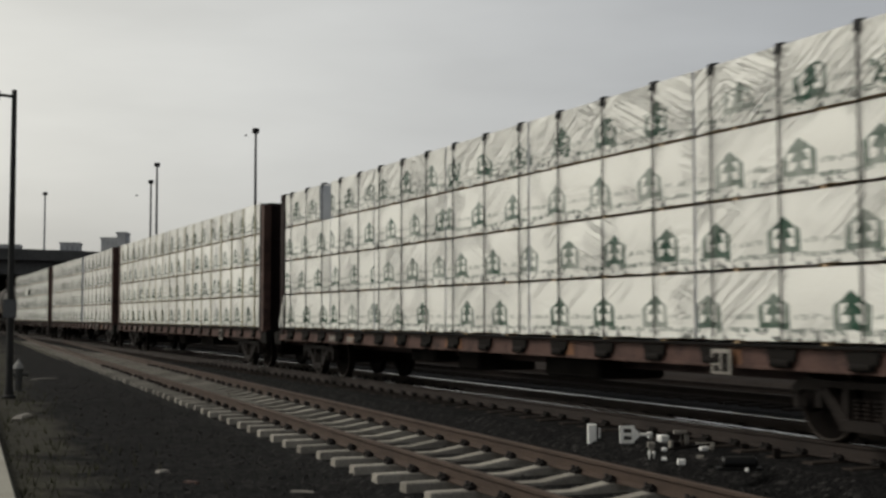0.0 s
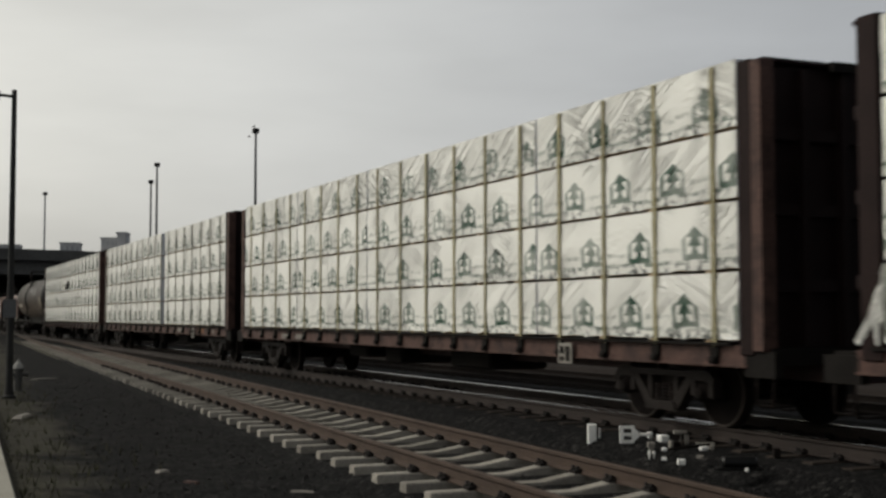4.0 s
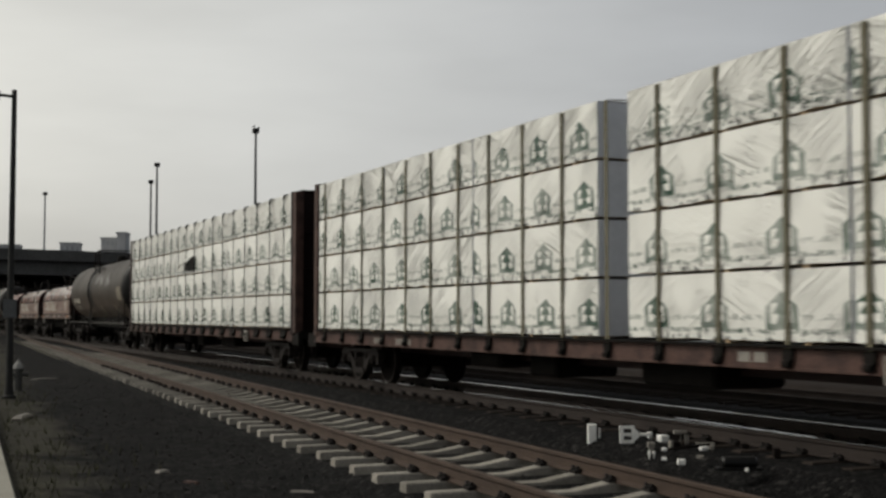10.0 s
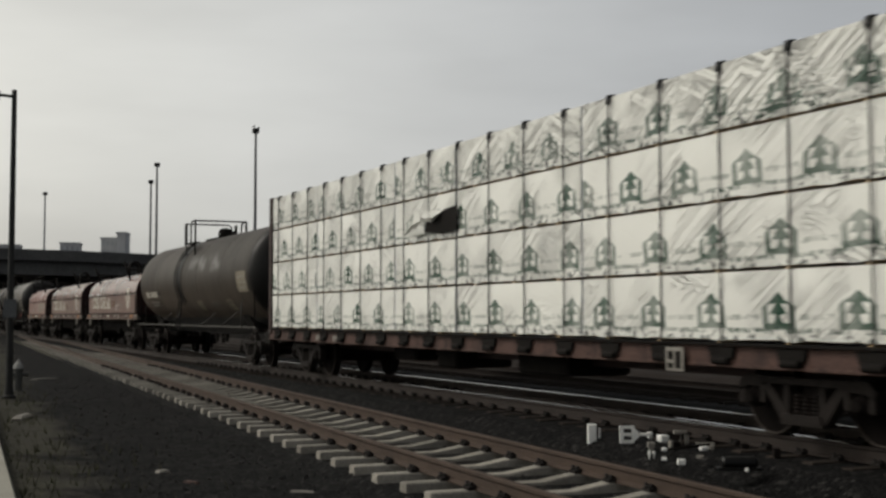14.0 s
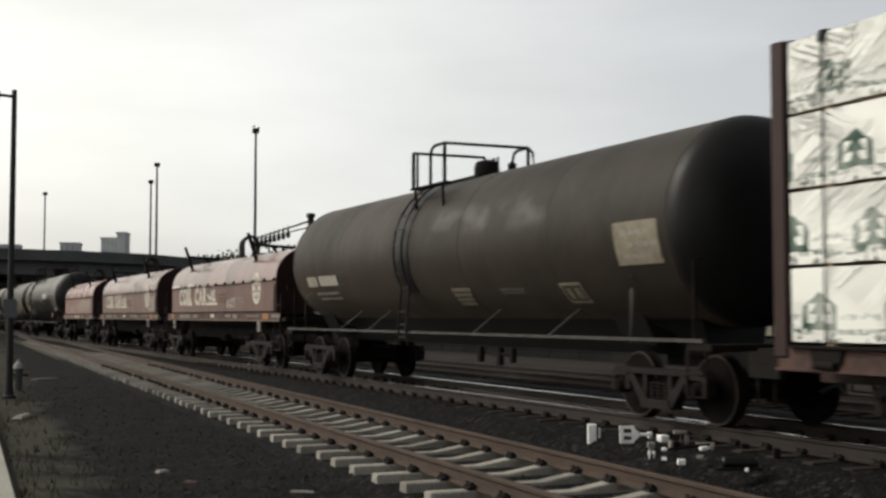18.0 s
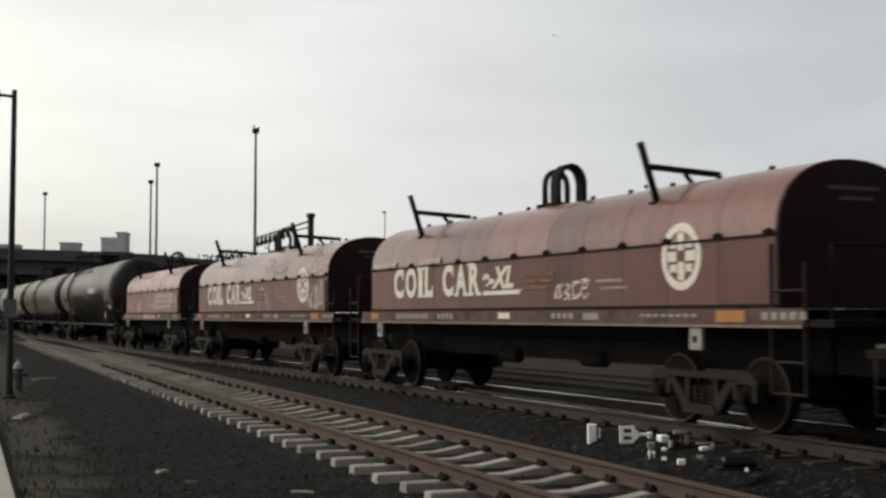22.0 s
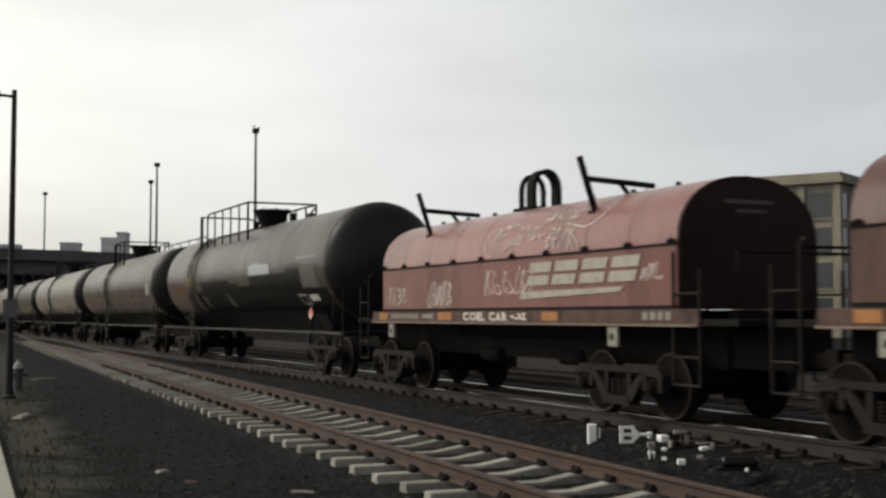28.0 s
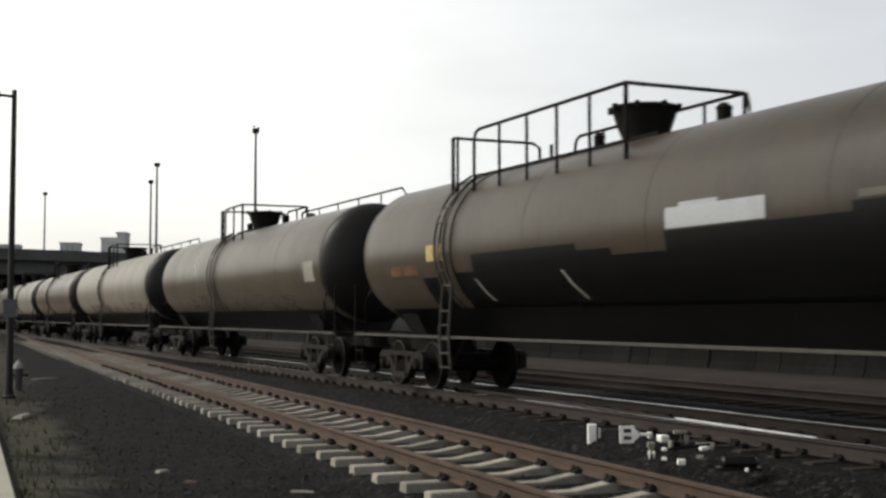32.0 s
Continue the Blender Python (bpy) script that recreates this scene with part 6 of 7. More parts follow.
def shell_patch(y0, y1, a0, a1, r, thick=0.004, lean=0.0):
    """A patch on the near side of a tank; angles in degrees above the level of its axis."""
    b = Build()
    n = max(2, int(abs(a1 - a0) / 4))
    m = max(1, int((y1 - y0) / 1.0))
    vs, fs = [], []
    for rr in (r + thick, r):
        for i in range(n + 1):
            a = radians(a0 + (a1 - a0) * i / n)
            for j in range(m + 1):
                vs.append((-rr * math.cos(a), y0 + (y1 - y0) * j / m + lean * i / n, TANK_Z + rr * math.sin(a)))
    k = m + 1
    o = (n + 1) * k
    for i in range(n):
        for j in range(m):
            q = i * k + j
            fs.append((q, q + 1, q + k + 1, q + k))
    b.add(vs, fs, True)
    fs = []
    for i in range(n):
        for j in (0, m):
            q = i * k + j
            fs.append((q, q + k, q + k + o, q + o))
    for j in range(m):
        for i in (0, n):
            q = i * k + j
            fs.append((q, q + 1, q + 1 + o, q + o))
    b.add(vs, fs, False)
    return b


def tank_skin(z):
    return -math.sqrt(max(0.01, (TANK_R + 0.008) ** 2 - (z - TANK_Z) ** 2))


def tank_car(y, label, straight, over, shell, deck0, deck1, rail_half, ring_y, marks, bowl=True, front_rail=False, gate=0.9, rail_up=0.63, braced=False, trim=0.0, rail_far=None):
    """A tank on two saddles, with draft sills, end platforms, a railed deck on top, ladder and manway."""
    car = thing("tank_car", label, "tank car", "tank cars of the train")
    rolling(car, y)
    hs = straight / 2
    b = Build()
    m = 24
    fr = -hs + trim
    b.lathe([(fr - 0.10, TANK_R - 0.012)] + [(fr + (straight - trim) * i / m, TANK_R) for i in range(m + 1)] + [(hs + 0.10, TANK_R - 0.012)], 64, "y", Matrix.Translation((0, 0, TANK_Z)))
    tank = part("tank", b, shell, car)
    for s in (-1, 1):
        hb = Build()
        hb.lathe([(s * ((hs if s > 0 else -fr) + 0.05 + 0.60 * math.sin(math.pi / 2 * i / 10)), max(0.02, (TANK_R - 0.004) * math.cos(math.pi / 2 * i / 10))) for i in range(11)], 64, "y", Matrix.Translation((0, 0, TANK_Z)))
        # only the near head is black, its shade put into the colour
        part("tank_head", hb, M["tank_end"] if s < 0 else shell, tank, "black domed end, its shade in the colour" if s < 0 else "")
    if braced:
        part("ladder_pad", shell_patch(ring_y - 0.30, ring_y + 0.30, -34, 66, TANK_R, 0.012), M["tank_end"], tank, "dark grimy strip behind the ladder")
    for yy, w, dr in ([] if braced else [(ring_y - 0.24, 0.06, 0.02), (ring_y + 0.24, 0.06, 0.02)]) + [(fr + (straight - trim) * k / 5, 0.02, 0.004) for k in range(0, 6)]:
        c = Build()
        c.lathe([(yy - w, TANK_R - 0.01), (yy - w, TANK_R + dr), (yy + w, TANK_R + dr), (yy + w, TANK_R - 0.01)], 64, "y", Matrix.Translation((0, 0, TANK_Z)))
        part("shell_band" if dr > 0.01 else "weld_seam", c, shell, tank)
    half = over / 2
    for s in (-1, 1):
        f = Matrix.Diagonal((1, s, 1, 1))
        q = Build()
        q.box(-0.3, 0.3, hs - 1.6, half - 0.45, 0.72, 1.02, f)
        part("draft_sill", q, M["flat_dark"], car)
        q = Build()
        q.box(-1.35, 1.35, hs + 0.35, half - 0.42, 0.97, 1.06, f, 0.01)
        part("end_platform", q, M["iron"], car)
        sd = Build()
        sd.prism([(-0.8, 1.0), (0.8, 1.0), (1.05, 1.46), (0.8, 1.28), (0.4, 1.12), (-0.4, 1.12), (-0.8, 1.28), (-1.05, 1.46)], s * (hs - 1.9), s * (hs - 1.1))
        part("saddle", sd, M["flat_dark"], car)
        for x in (-1.33, 1.33):
            h = Build()
            gy = (8.22 if s > 0 else -8.5) if braced else s * (half - 0.5)
            h.tube([(x, gy, 1.05), (x, gy, 2.1), (x * 0.9, gy, 2.14)], 0.022, 6)
            part("grab_post", h, M["iron"], car)
            h = Build()
            gy = (7.33 if s > 0 else -7.08) if braced else s * (hs + 0.2)
            h.tube([(x, gy, 1.05), (x, gy, 1.75), (x * 0.93, gy - s * 0.1, 1.95)], 0.03, 6)
            part("corner_post", h, M["steel_edge" if braced else "iron"], car)
            st = Build()
            st.tube([(x, s * (half - 0.55), 1.0), (x, s * (half - 0.55), 0.4), (x, s * (half - 0.95), 0.4), (x, s * (half - 0.95), 1.0)], 0.022, 6)
            st.tube([(x, s * (half - 0.55), 0.68), (x, s * (half - 0.95), 0.68)], 0.018, 6)
            part("step", st, M["iron"], car)
        h = Build()
        h.tube([(-1.25, gy, 2.05), (1.25, gy, 2.05)], 0.02, 6)
        part("end_handrail", h, M["iron"], car)
        sb = Build()
        sb.box(s * 1.335 - 0.03, s * 1.335 + 0.03, -half + 0.6, half - 0.6, *((1.08, 1.125) if braced else (1.01, 1.055)))
        part("side_rail", sb, M["steel_edge"], car, "thin steel running bar along the side")
        coupler(car, s * (half - 0.03))
        truck(car, (-7.35 if s < 0 else 6.9) if braced else s * (half - 2.6))
    for yy in (4.77, 3.03, -2.12, -4.80) if braced else ():
        br = Build()
        br.tube([(-1.33, yy + 0.05, 1.12), (-0.87, yy - 0.12, 1.53)], 0.015, 5)
        part("brace", br, M["steel_edge"], car)
    # black sill, added to fill the shade below the tank as well
    q = Build()
    q.prism([(-0.42, 0.87 if braced else 1.0), (0.42, 0.87 if braced else 1.0)] + ([(0.56, 1.42), (-0.56, 1.42)] if braced else [(0.95, 1.56), (-0.95, 1.56)]), -hs + 0.4, hs - 0.4)
    part("center_sill", q, M["tank_black"], car, "black underframe that also fills in the shade below the tank")
    if braced:
        for yy, z in ((-0.4, 0.56), (-1.2, 0.52), (-1.7, 0.58)):
            q = Build()
            q.box(-0.42, -0.32, yy - 0.07, yy + 0.07, z, 0.85, None, 0.015)
            part("outlet_post", q, M["flat_dark"], car)
        q = Build()
        q.tube([(-0.37, -1.75, 0.72), (-0.37, -0.9, 0.72)], 0.035, 6)
        part("outlet_pipe", q, M["flat_dark"], car)
    top = TANK_Z + TANK_R
    rh = rail_half
    dx = min(rh - 0.03, 0.5)
    pf = Build()
    pf.box(-0.5 if rail_far else -dx, 0.55 if rail_far else dx, deck0, deck1, top - 0.09, top - 0.03)
    part("top_deck", pf, M["flat_dark"], car, "dark grating deck on the crown")
    if rail_far:
        pf = Build()
        pf.box(-rh - 0.03, -rh + 0.16, deck0 - 0.05, deck1 + 0.1, top - 0.225, top - 0.19)
        for yy in (deck0 + 0.1, deck1 - 0.1):
            pf.tube([(-rh, yy, top - 0.24), (-rh + 0.03, yy, TANK_Z + math.sqrt(TANK_R ** 2 - rh ** 2) - 0.02)], 0.03, 5)
        part("side_plank", pf, M["flat_dark"], car, "dark grating plank beside the crown")
    z1 = top + rail_up
    skin = lambda x: TANK_Z + math.sqrt(max(0.05, TANK_R ** 2 - x * x)) - 0.02
    rf = rail_far or rh
    for s in (-1, 1):
        x = -rh if s < 0 else rf
        z0 = top - 0.22 if rail_far and s < 0 else skin(x)
        r = Build()
        L0 = deck1 - deck0
        c0 = deck1 - (gate if L0 > 3 or gate < 0.9 else 0.45)
        r.tube([(x, deck0, z0), (x, deck0, z1)], 0.034, 6)
        r.tube([(x, deck0, z1), (x, c0 - 0.2, z1), (x, c0 - 0.05, z1 - 0.05), (x, c0, z1 - 0.2), (x, c0, z0)], 0.03, 6)
        n = max(2 if L0 > 2 else 1, int((c0 - deck0) / 1.15) + 1)
        for i in range(1, n):
            yy = deck0 + (c0 - deck0) * i / n
            r.tube([(x, yy, z0), (x, yy, z1)], 0.026, 6)
        part("railing", r, M["iron"], car)
        r = Build()
        r.tube([(x, deck1, z0), (x, deck1, z1 - 0.02)], 0.036, 6)
        r.tube([(x, deck1 - 0.2, z0), (x, deck1 - 0.2, z1 - 0.02)], 0.026, 6)
        part("gate_post", r, M["iron"], car)
    e = Build()
    e.tube([(-rh, deck0, z1), (rf, deck0, z1)], 0.03, 6)
    part("front_rail", e, M["iron"], car)
    e = Build()
    e.tube([(-rh, deck1, z1 - 0.02), (rf * 0.6, deck1, z1 - 0.02), (rf * 0.75, deck1, z1 - 0.1), (rf * 0.78, deck1, skin(rf * 0.78))], 0.03, 6)
    part("rear_rail", e, M["iron"], car)
    e = Build()
    e.tube([(rf, deck0, z1 - 0.1), (rf, deck0 - 0.05, z1 - 0.02), (rf * 0.7, deck0 - 0.5, top + 0.35), (rf * 0.7, deck0 - 0.55, top - 0.06)], 0.026, 6)
    part("grab_hoop", e, M["iron"], car)
    my = deck0 + (1.1 if bowl else 0.67)
    mw = Build()
    if bowl:
        mw.lathe([(top - 0.08, 0.34), (top + 0.05, 0.36), (top + 0.20, 0.42), (top + 0.36, 0.47), (top + 0.43, 0.49), (top + 0.48, 0.53), (top + 0.52, 0.51), (top + 0.54, 0.2)], 24, "z", Matrix.Translation((0, my, 0)))
    else:
        mw.lathe([(top - 0.08, 0.24), (top + 0.10, 0.25), (top + 0.20, 0.25), (top + 0.30, 0.2), (top + 0.34, 0.07)], 20, "z", Matrix.Translation((0, my, 0)))
    mo = part("manway", mw, M["flat_dark"], car, "black flared manway housing" if bowl else "black domed manway")
    for k in range(8 if bowl else 0):
        a = k * math.pi / 4
        bl = Build()
        bl.box(0.50, 0.57, -0.03, 0.03, top + 0.43, top + 0.54)
        ob = part("bolt", bl, M["flat_dark"], mo)
        ob.rotation_euler = (0, 0, a)
        ob.location = (0, my, 0)
    for xx, yy, rr, hh in ((0.1, deck0 - 0.75, 0.11, 0.3), (-0.2, my + 1.0, 0.09, 0.24)) if bowl else ((0.1, deck0 - 0.2, 0.08, 0.2),):
        vl = Build()
        vl.lathe([(top - 0.05, rr), (top + hh * 0.7, rr), (top + hh * 0.75, rr * 1.2), (top + hh, rr * 0.5)], 12, "z", Matrix.Translation((xx, yy, 0)))
        part("valve", vl, M["flat_dark"], car)
    ld = Build()
    R2 = TANK_R + 0.10
    angs = [radians(-28 + k * 11) for k in range(9)]
    for yy in (ring_y - 0.2, ring_y + 0.2):
        ld.tube([(-1.37, yy, 0.85 if braced else 0.45), (-1.41, yy, 1.1)] + [(-R2 * math.cos(a), yy, TANK_Z + R2 * math.sin(a)) for a in angs], 0.024, 6)
    for k in range(2 if braced else 0, 5):
        ld.tube([(-1.4, ring_y - 0.2, 0.5 + k * 0.25), (-1.4, ring_y + 0.2, 0.5 + k * 0.25)], 0.015, 5)
    for a in angs:
        ld.tube([(-R2 * math.cos(a), ring_y - 0.2, TANK_Z + R2 * math.sin(a)), (-R2 * math.cos(a), ring_y + 0.2, TANK_Z + R2 * math.sin(a))], 0.015, 5)
    part("ladder", ld, M["tank_end" if braced else "steel_edge"], car, "curved steel ladder up the shell")
    for s in () if braced else (-1, 1):
        lb = Build()
        lb.tube([(-1.35, ring_y + 0.2 * s, 0.5), (-1.35, ring_y + 0.75 * s, 1.03)], 0.022, 5)
        part("ladder_stay", lb, M["iron"], car)
    if front_rail:
        wk = Build()
        x, y0, y1 = 0.75, deck0 - 0.3, -hs - 0.1
        zz = skin(x)
        wk.tube([(x, y0, zz), (x, y0, top + 0.42), (x, y1 + 0.25, top + 0.42), (x, y1, top + 0.25), (x, y1, zz)], 0.026, 6)
        for i in range(1, 5):
            yy = y0 + (y1 - y0) * i / 5
            wk.tube([(x, yy, zz), (x, yy, top + 0.42)], 0.02, 5)
        part("safety_rail", wk, M["iron"], car)
    def up(a):
        """Marks stand at their height on a shell of 1.54 m about 2.56 m; the angle at which this shell reaches it."""
        return math.degrees(math.asin(max(-0.96, min(0.96, (2.56 + 1.54 * math.sin(radians(a)) - TANK_Z) / TANK_R))))

    for name, kind, y0, y1, a0, a1, words, *lean in marks:
        a0, a1 = up(a0), up(a1)
        part(name, shell_patch(y0, y1, a0, a1, TANK_R, 0.005 if kind == "tank_black" else 0.009, *lean), M[kind], car, words)
    return car


def mark_row(name, kind, y_left, width, count, a0, a1, gap=0.3):
    """A row of upright bars, as wide and as spaced as the painted characters that they stand for."""
    w = width / count
    return [(name, kind, y_left - w * (i + 1 - gap / 2), y_left - w * (i + gap / 2), a0, a1, "") for i in range(count)]


T1_Y = 114.35
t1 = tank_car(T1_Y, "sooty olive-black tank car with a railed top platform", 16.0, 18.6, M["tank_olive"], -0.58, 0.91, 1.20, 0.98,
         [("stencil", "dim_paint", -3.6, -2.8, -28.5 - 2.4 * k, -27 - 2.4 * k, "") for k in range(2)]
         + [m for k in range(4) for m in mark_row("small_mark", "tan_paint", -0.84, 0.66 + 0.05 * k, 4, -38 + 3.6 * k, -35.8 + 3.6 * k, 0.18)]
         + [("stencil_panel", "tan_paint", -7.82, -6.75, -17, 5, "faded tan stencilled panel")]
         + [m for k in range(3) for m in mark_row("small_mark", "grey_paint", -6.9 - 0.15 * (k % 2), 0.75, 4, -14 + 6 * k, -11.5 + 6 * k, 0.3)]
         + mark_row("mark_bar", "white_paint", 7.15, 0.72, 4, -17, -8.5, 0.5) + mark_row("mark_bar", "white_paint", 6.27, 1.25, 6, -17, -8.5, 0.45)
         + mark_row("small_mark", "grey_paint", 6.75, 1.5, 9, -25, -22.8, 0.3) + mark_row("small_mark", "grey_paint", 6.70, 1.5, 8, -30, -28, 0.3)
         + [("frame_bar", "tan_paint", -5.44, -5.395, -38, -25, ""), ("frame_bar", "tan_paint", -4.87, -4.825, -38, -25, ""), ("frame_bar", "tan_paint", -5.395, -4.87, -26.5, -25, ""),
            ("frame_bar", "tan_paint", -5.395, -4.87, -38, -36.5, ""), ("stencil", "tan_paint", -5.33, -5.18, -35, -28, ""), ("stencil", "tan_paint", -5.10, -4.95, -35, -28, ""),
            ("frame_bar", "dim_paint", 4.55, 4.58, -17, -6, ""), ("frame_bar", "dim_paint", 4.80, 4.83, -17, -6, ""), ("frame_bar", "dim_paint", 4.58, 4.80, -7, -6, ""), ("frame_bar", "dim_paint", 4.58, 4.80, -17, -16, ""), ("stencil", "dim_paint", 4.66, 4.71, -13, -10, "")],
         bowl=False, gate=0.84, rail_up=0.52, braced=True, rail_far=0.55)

t2_marks = [("paint_patch", "tank_black", 0.25, 3.8, -58, -3, "fresh black paint patch"), ("paint_patch", "tank_black", -0.7, 0.25, -58, -7, "fresh black paint patch"),
            ("paint_patch", "tank_black", -2.05, -0.7, -58, -11, "fresh black paint patch"), ("paint_patch", "tank_black", -5.5, -2.05, -58, -2, "fresh black paint patch"),
            ("paint_patch", "tank_black", -6.7, -5.5, -58, 2, "fresh black paint patch"), ("paint_patch", "tank_black", -8.5, -6.7, -58, -18, "fresh black paint patch"),
            ("paint_patch", "tank_black", 3.8, 4.6, -58, -14, "fresh black paint patch"), ("paint_patch", "tank_black", 5.2, 6.1, -40, -16, "fresh black paint patch"),
            # pale colour that paints a sheen on the shell
            ("gloss_patch", "beam_grey", -4.1, -2.1, -1, 9, "pale grey paint patch"), ("gloss_patch", "beam_grey", -3.2, -2.4, 9, 11, "pale grey paint patch"),
            ("stencil_panel", "dim_paint", -7.95, -6.8, -17, 4, "pale stencilled panel"), ("stencil", "grey_paint", -8.0, -6.5, 9, 12, ""), ("stencil", "dim_paint", -6.8, -5.6, 3, 6, ""),
            ("stencil", "white_paint", -7.6, -6.95, -30, -24, ""), ("label_plate", "yellow_paint", 5.0, 5.7, -5, 6, "faded yellow label plate"),
            ("stripe", "grey_paint", 3.55, 3.63, -35, -19, "", 0.25), ("stripe", "grey_paint", 0.45, 0.53, -35, -17, "", 0.3)]
t2_marks += [("frame_bar", "grey_paint", -6.8, -6.72, -34, -23, "", 0.12), ("frame_bar", "grey_paint", -6.28, -6.2, -34, -23, "", 0.12), ("frame_bar", "grey_paint", -6.7, -6.1, -25, -23, ""), ("frame_bar", "grey_paint", -6.8, -6.2, -34, -32, "")]
t2_marks += mark_row("mark_bar", "primer", 7.6, 0.6, 4, -14, -7) + mark_row("mark_bar", "primer", 6.9, 0.65, 5, -14, -7)
t2 = tank_car(179.6, "dusty black tank car with fresh black paint patches", 17.8, 20.5, M["tank_tan"], -0.6, 5.3, 1.04, 4.9, t2_marks, trim=0.28)
pl = Build()
pl.prism([(-0.17, 0.0), (0.0, 0.17), (0.17, 0.0), (0.0, -0.17)], -1.40, -1.39, "x")
pc = part("hazard_placard", pl, M["red_paint"], t2, "red and white diamond placard", at=(0, -7.65, 1.47))
q = Build()
q.prism([(-0.12, -0.02), (0.12, -0.02), (0.0, -0.14)], -1.406, -1.401, "x")
q.prism([(-0.06, 0.05), (0.06, 0.05), (0.0, 0.11)], -1.406, -1.401, "x")
part("placard_face", q, M["white_paint"], pc)
q = Build()
q.tube([(-1.38, 0, -0.16), (-1.35, 0, -0.45)], 0.02, 5)
part("placard_stalk", q, M["iron"], pc)
t3 = tank_car(200.65, "dusty brown-black tank car with pale smears", 18.0, 20.9, M["tank_tan"], -0.6, 1.9, 1.0, 1.5,
              [("stencil_panel", "grey_paint", -8.6, -7.8, -12, 6, "pale stencilled panel")], front_rail=True)
scrawl(t3, 5.4, -6.5, 1.5, 2.0, 9, tank_skin, 3, M["dim_paint"], 0.04)
t4 = tank_car(222.77, "pale grey weathered tank car", 19.0, 21.8, M["tank_light"], -0.6, 1.9, 1.0, 1.5, [], front_rail=True)
scrawl(t4, 6.0, -8.0, 1.5, 1.9, 9, tank_skin, 5, M["dim_paint"], 0.045)
tank_car(244.03, "dusty grey-brown tank car", 16.6, 19.4, M["tank_tan"], -0.6, 1.9, 1.0, 1.5, [])
tank_car(264.48, "pale weathered tank car with dark spill marks", 17.4, 20.4, M["tank_light"], -0.6, 1.9, 1.0, 1.5, [])
tank_car(285.24, "dark weathered tank car", 17.4, 20.4, M["tank_tan"], -0.6, 1.9, 1.0, 1.5, [])


# ---- coil cars ----
HOOD_HALF, HOOD_Z0, HOOD_Z1, HOOD_Z2 = 1.15, 2.38, 2.40, 3.30
STRETCH = 1.033    # on the places of marks along the hood


def arch(half, z0, z1, z2, n=18):
    """The hood's section: upright sides and a rounded top."""
    o = [(-half, z0)]
    for i in range(n + 1):
        a = math.pi * (1 - i / n)
        c, s = math.cos(a), math.sin(a)
        o.append((half * math.copysign(abs(c) ** 0.9, c), z1 + (z2 - z1) * abs(s) ** 0.9))
    o.append((half, z0))
    return o


def hood_skin(z):
    """The near skin of the side wall and hood at height z."""
    if z <= HOOD_Z1:
        return -HOOD_HALF - (0.004 if z > HOOD_Z0 else 0.0)
    s = min(0.999, (z - HOOD_Z1) / (HOOD_Z2 - HOOD_Z1)) ** (1 / 0.9)
    return -HOOD_HALF * math.sqrt(max(0.0, 1 - s * s)) ** 0.9 - 0.004


def hood_panel_mesh(w, paint):
    b = Build()
    b.prism(arch(HOOD_HALF, HOOD_Z0, HOOD_Z1, HOOD_Z2), -w / 2 + 0.006, w / 2 - 0.006, smooth=True)
    return b.mesh("hood_panel", M[paint])


def side_panel_mesh(w, paint):
    b = Build()
    b.box(-0.025, 0.025, -w / 2 + 0.005, w / 2 - 0.005, 1.52, 2.365)
    return b.mesh("side_panel", M[paint])


def emblem(car, y, z):
    """A white ring with a cross and bars inside, painted over side wall and hood."""
    b = Build()

    def flat(outline_pts):
        vs = [(hood_skin(w) - 0.008, u, w) for u, w in outline_pts]
        return vs

    n = 40
    r0, r1 = 0.44, 0.33
    vs = []
    for k in range(n):
        a = 2 * math.pi * k / n
        for r in (r0, (r0 + r1) / 2, r1):
            w = z + r * math.sin(a)
            vs.append((hood_skin(w) - 0.008, y + r * math.cos(a), w))
    fs = []
    for k in range(n):
        j = (k + 1) % n
        for s in (0, 1):
            fs.append((3 * k + s, 3 * j + s, 3 * j + s + 1, 3 * k + s + 1))
    b.add(vs, fs)
    ring = part("emblem", b, M["white_paint"], car, "round white painted emblem")
    for u0, u1, w0, w1 in ((-0.07, 0.07, -0.31, -0.07), (-0.07, 0.07, 0.08, 0.31), (-0.31, -0.1, -0.06, 0.07), (0.1, 0.31, -0.06, 0.07), (-0.25, -0.1, 0.11, 0.2), (0.1, 0.25, 0.11, 0.2), (-0.24, -0.1, -0.2, -0.1), (0.1, 0.24, -0.2, -0.1)):
        m = 5
        vs, fs = [], []
        for i in range(m + 1):
            w = z + w0 + (w1 - w0) * i / m
            vs += [(hood_skin(w) - 0.008, y + u0, w), (hood_skin(w) - 0.008, y + u1, w)]
        bar = Build()
        bar.add(vs, [(2 * i, 2 * i + 1, 2 * i + 3, 2 * i + 2) for i in range(m)])
        part("emblem_bar", bar, M["white_paint"], ring)


def lift_stand():
    b = Build()
    b.tube([(-0.86, 0, 2.90), (-1.16, 0, 3.80)], 0.052, 8)
    b.tube([(-1.05, 0, 3.47), (0.16, 0, 3.41)], 0.045, 8)
    b.tube([(-0.46, 0, 3.44), (-0.28, 0, 3.24)], 0.035, 6)
    b.box(-0.96, -0.80, -0.09, 0.09, 2.86, 2.99)
    return b.mesh("lift_stand", M["flat_dark"])


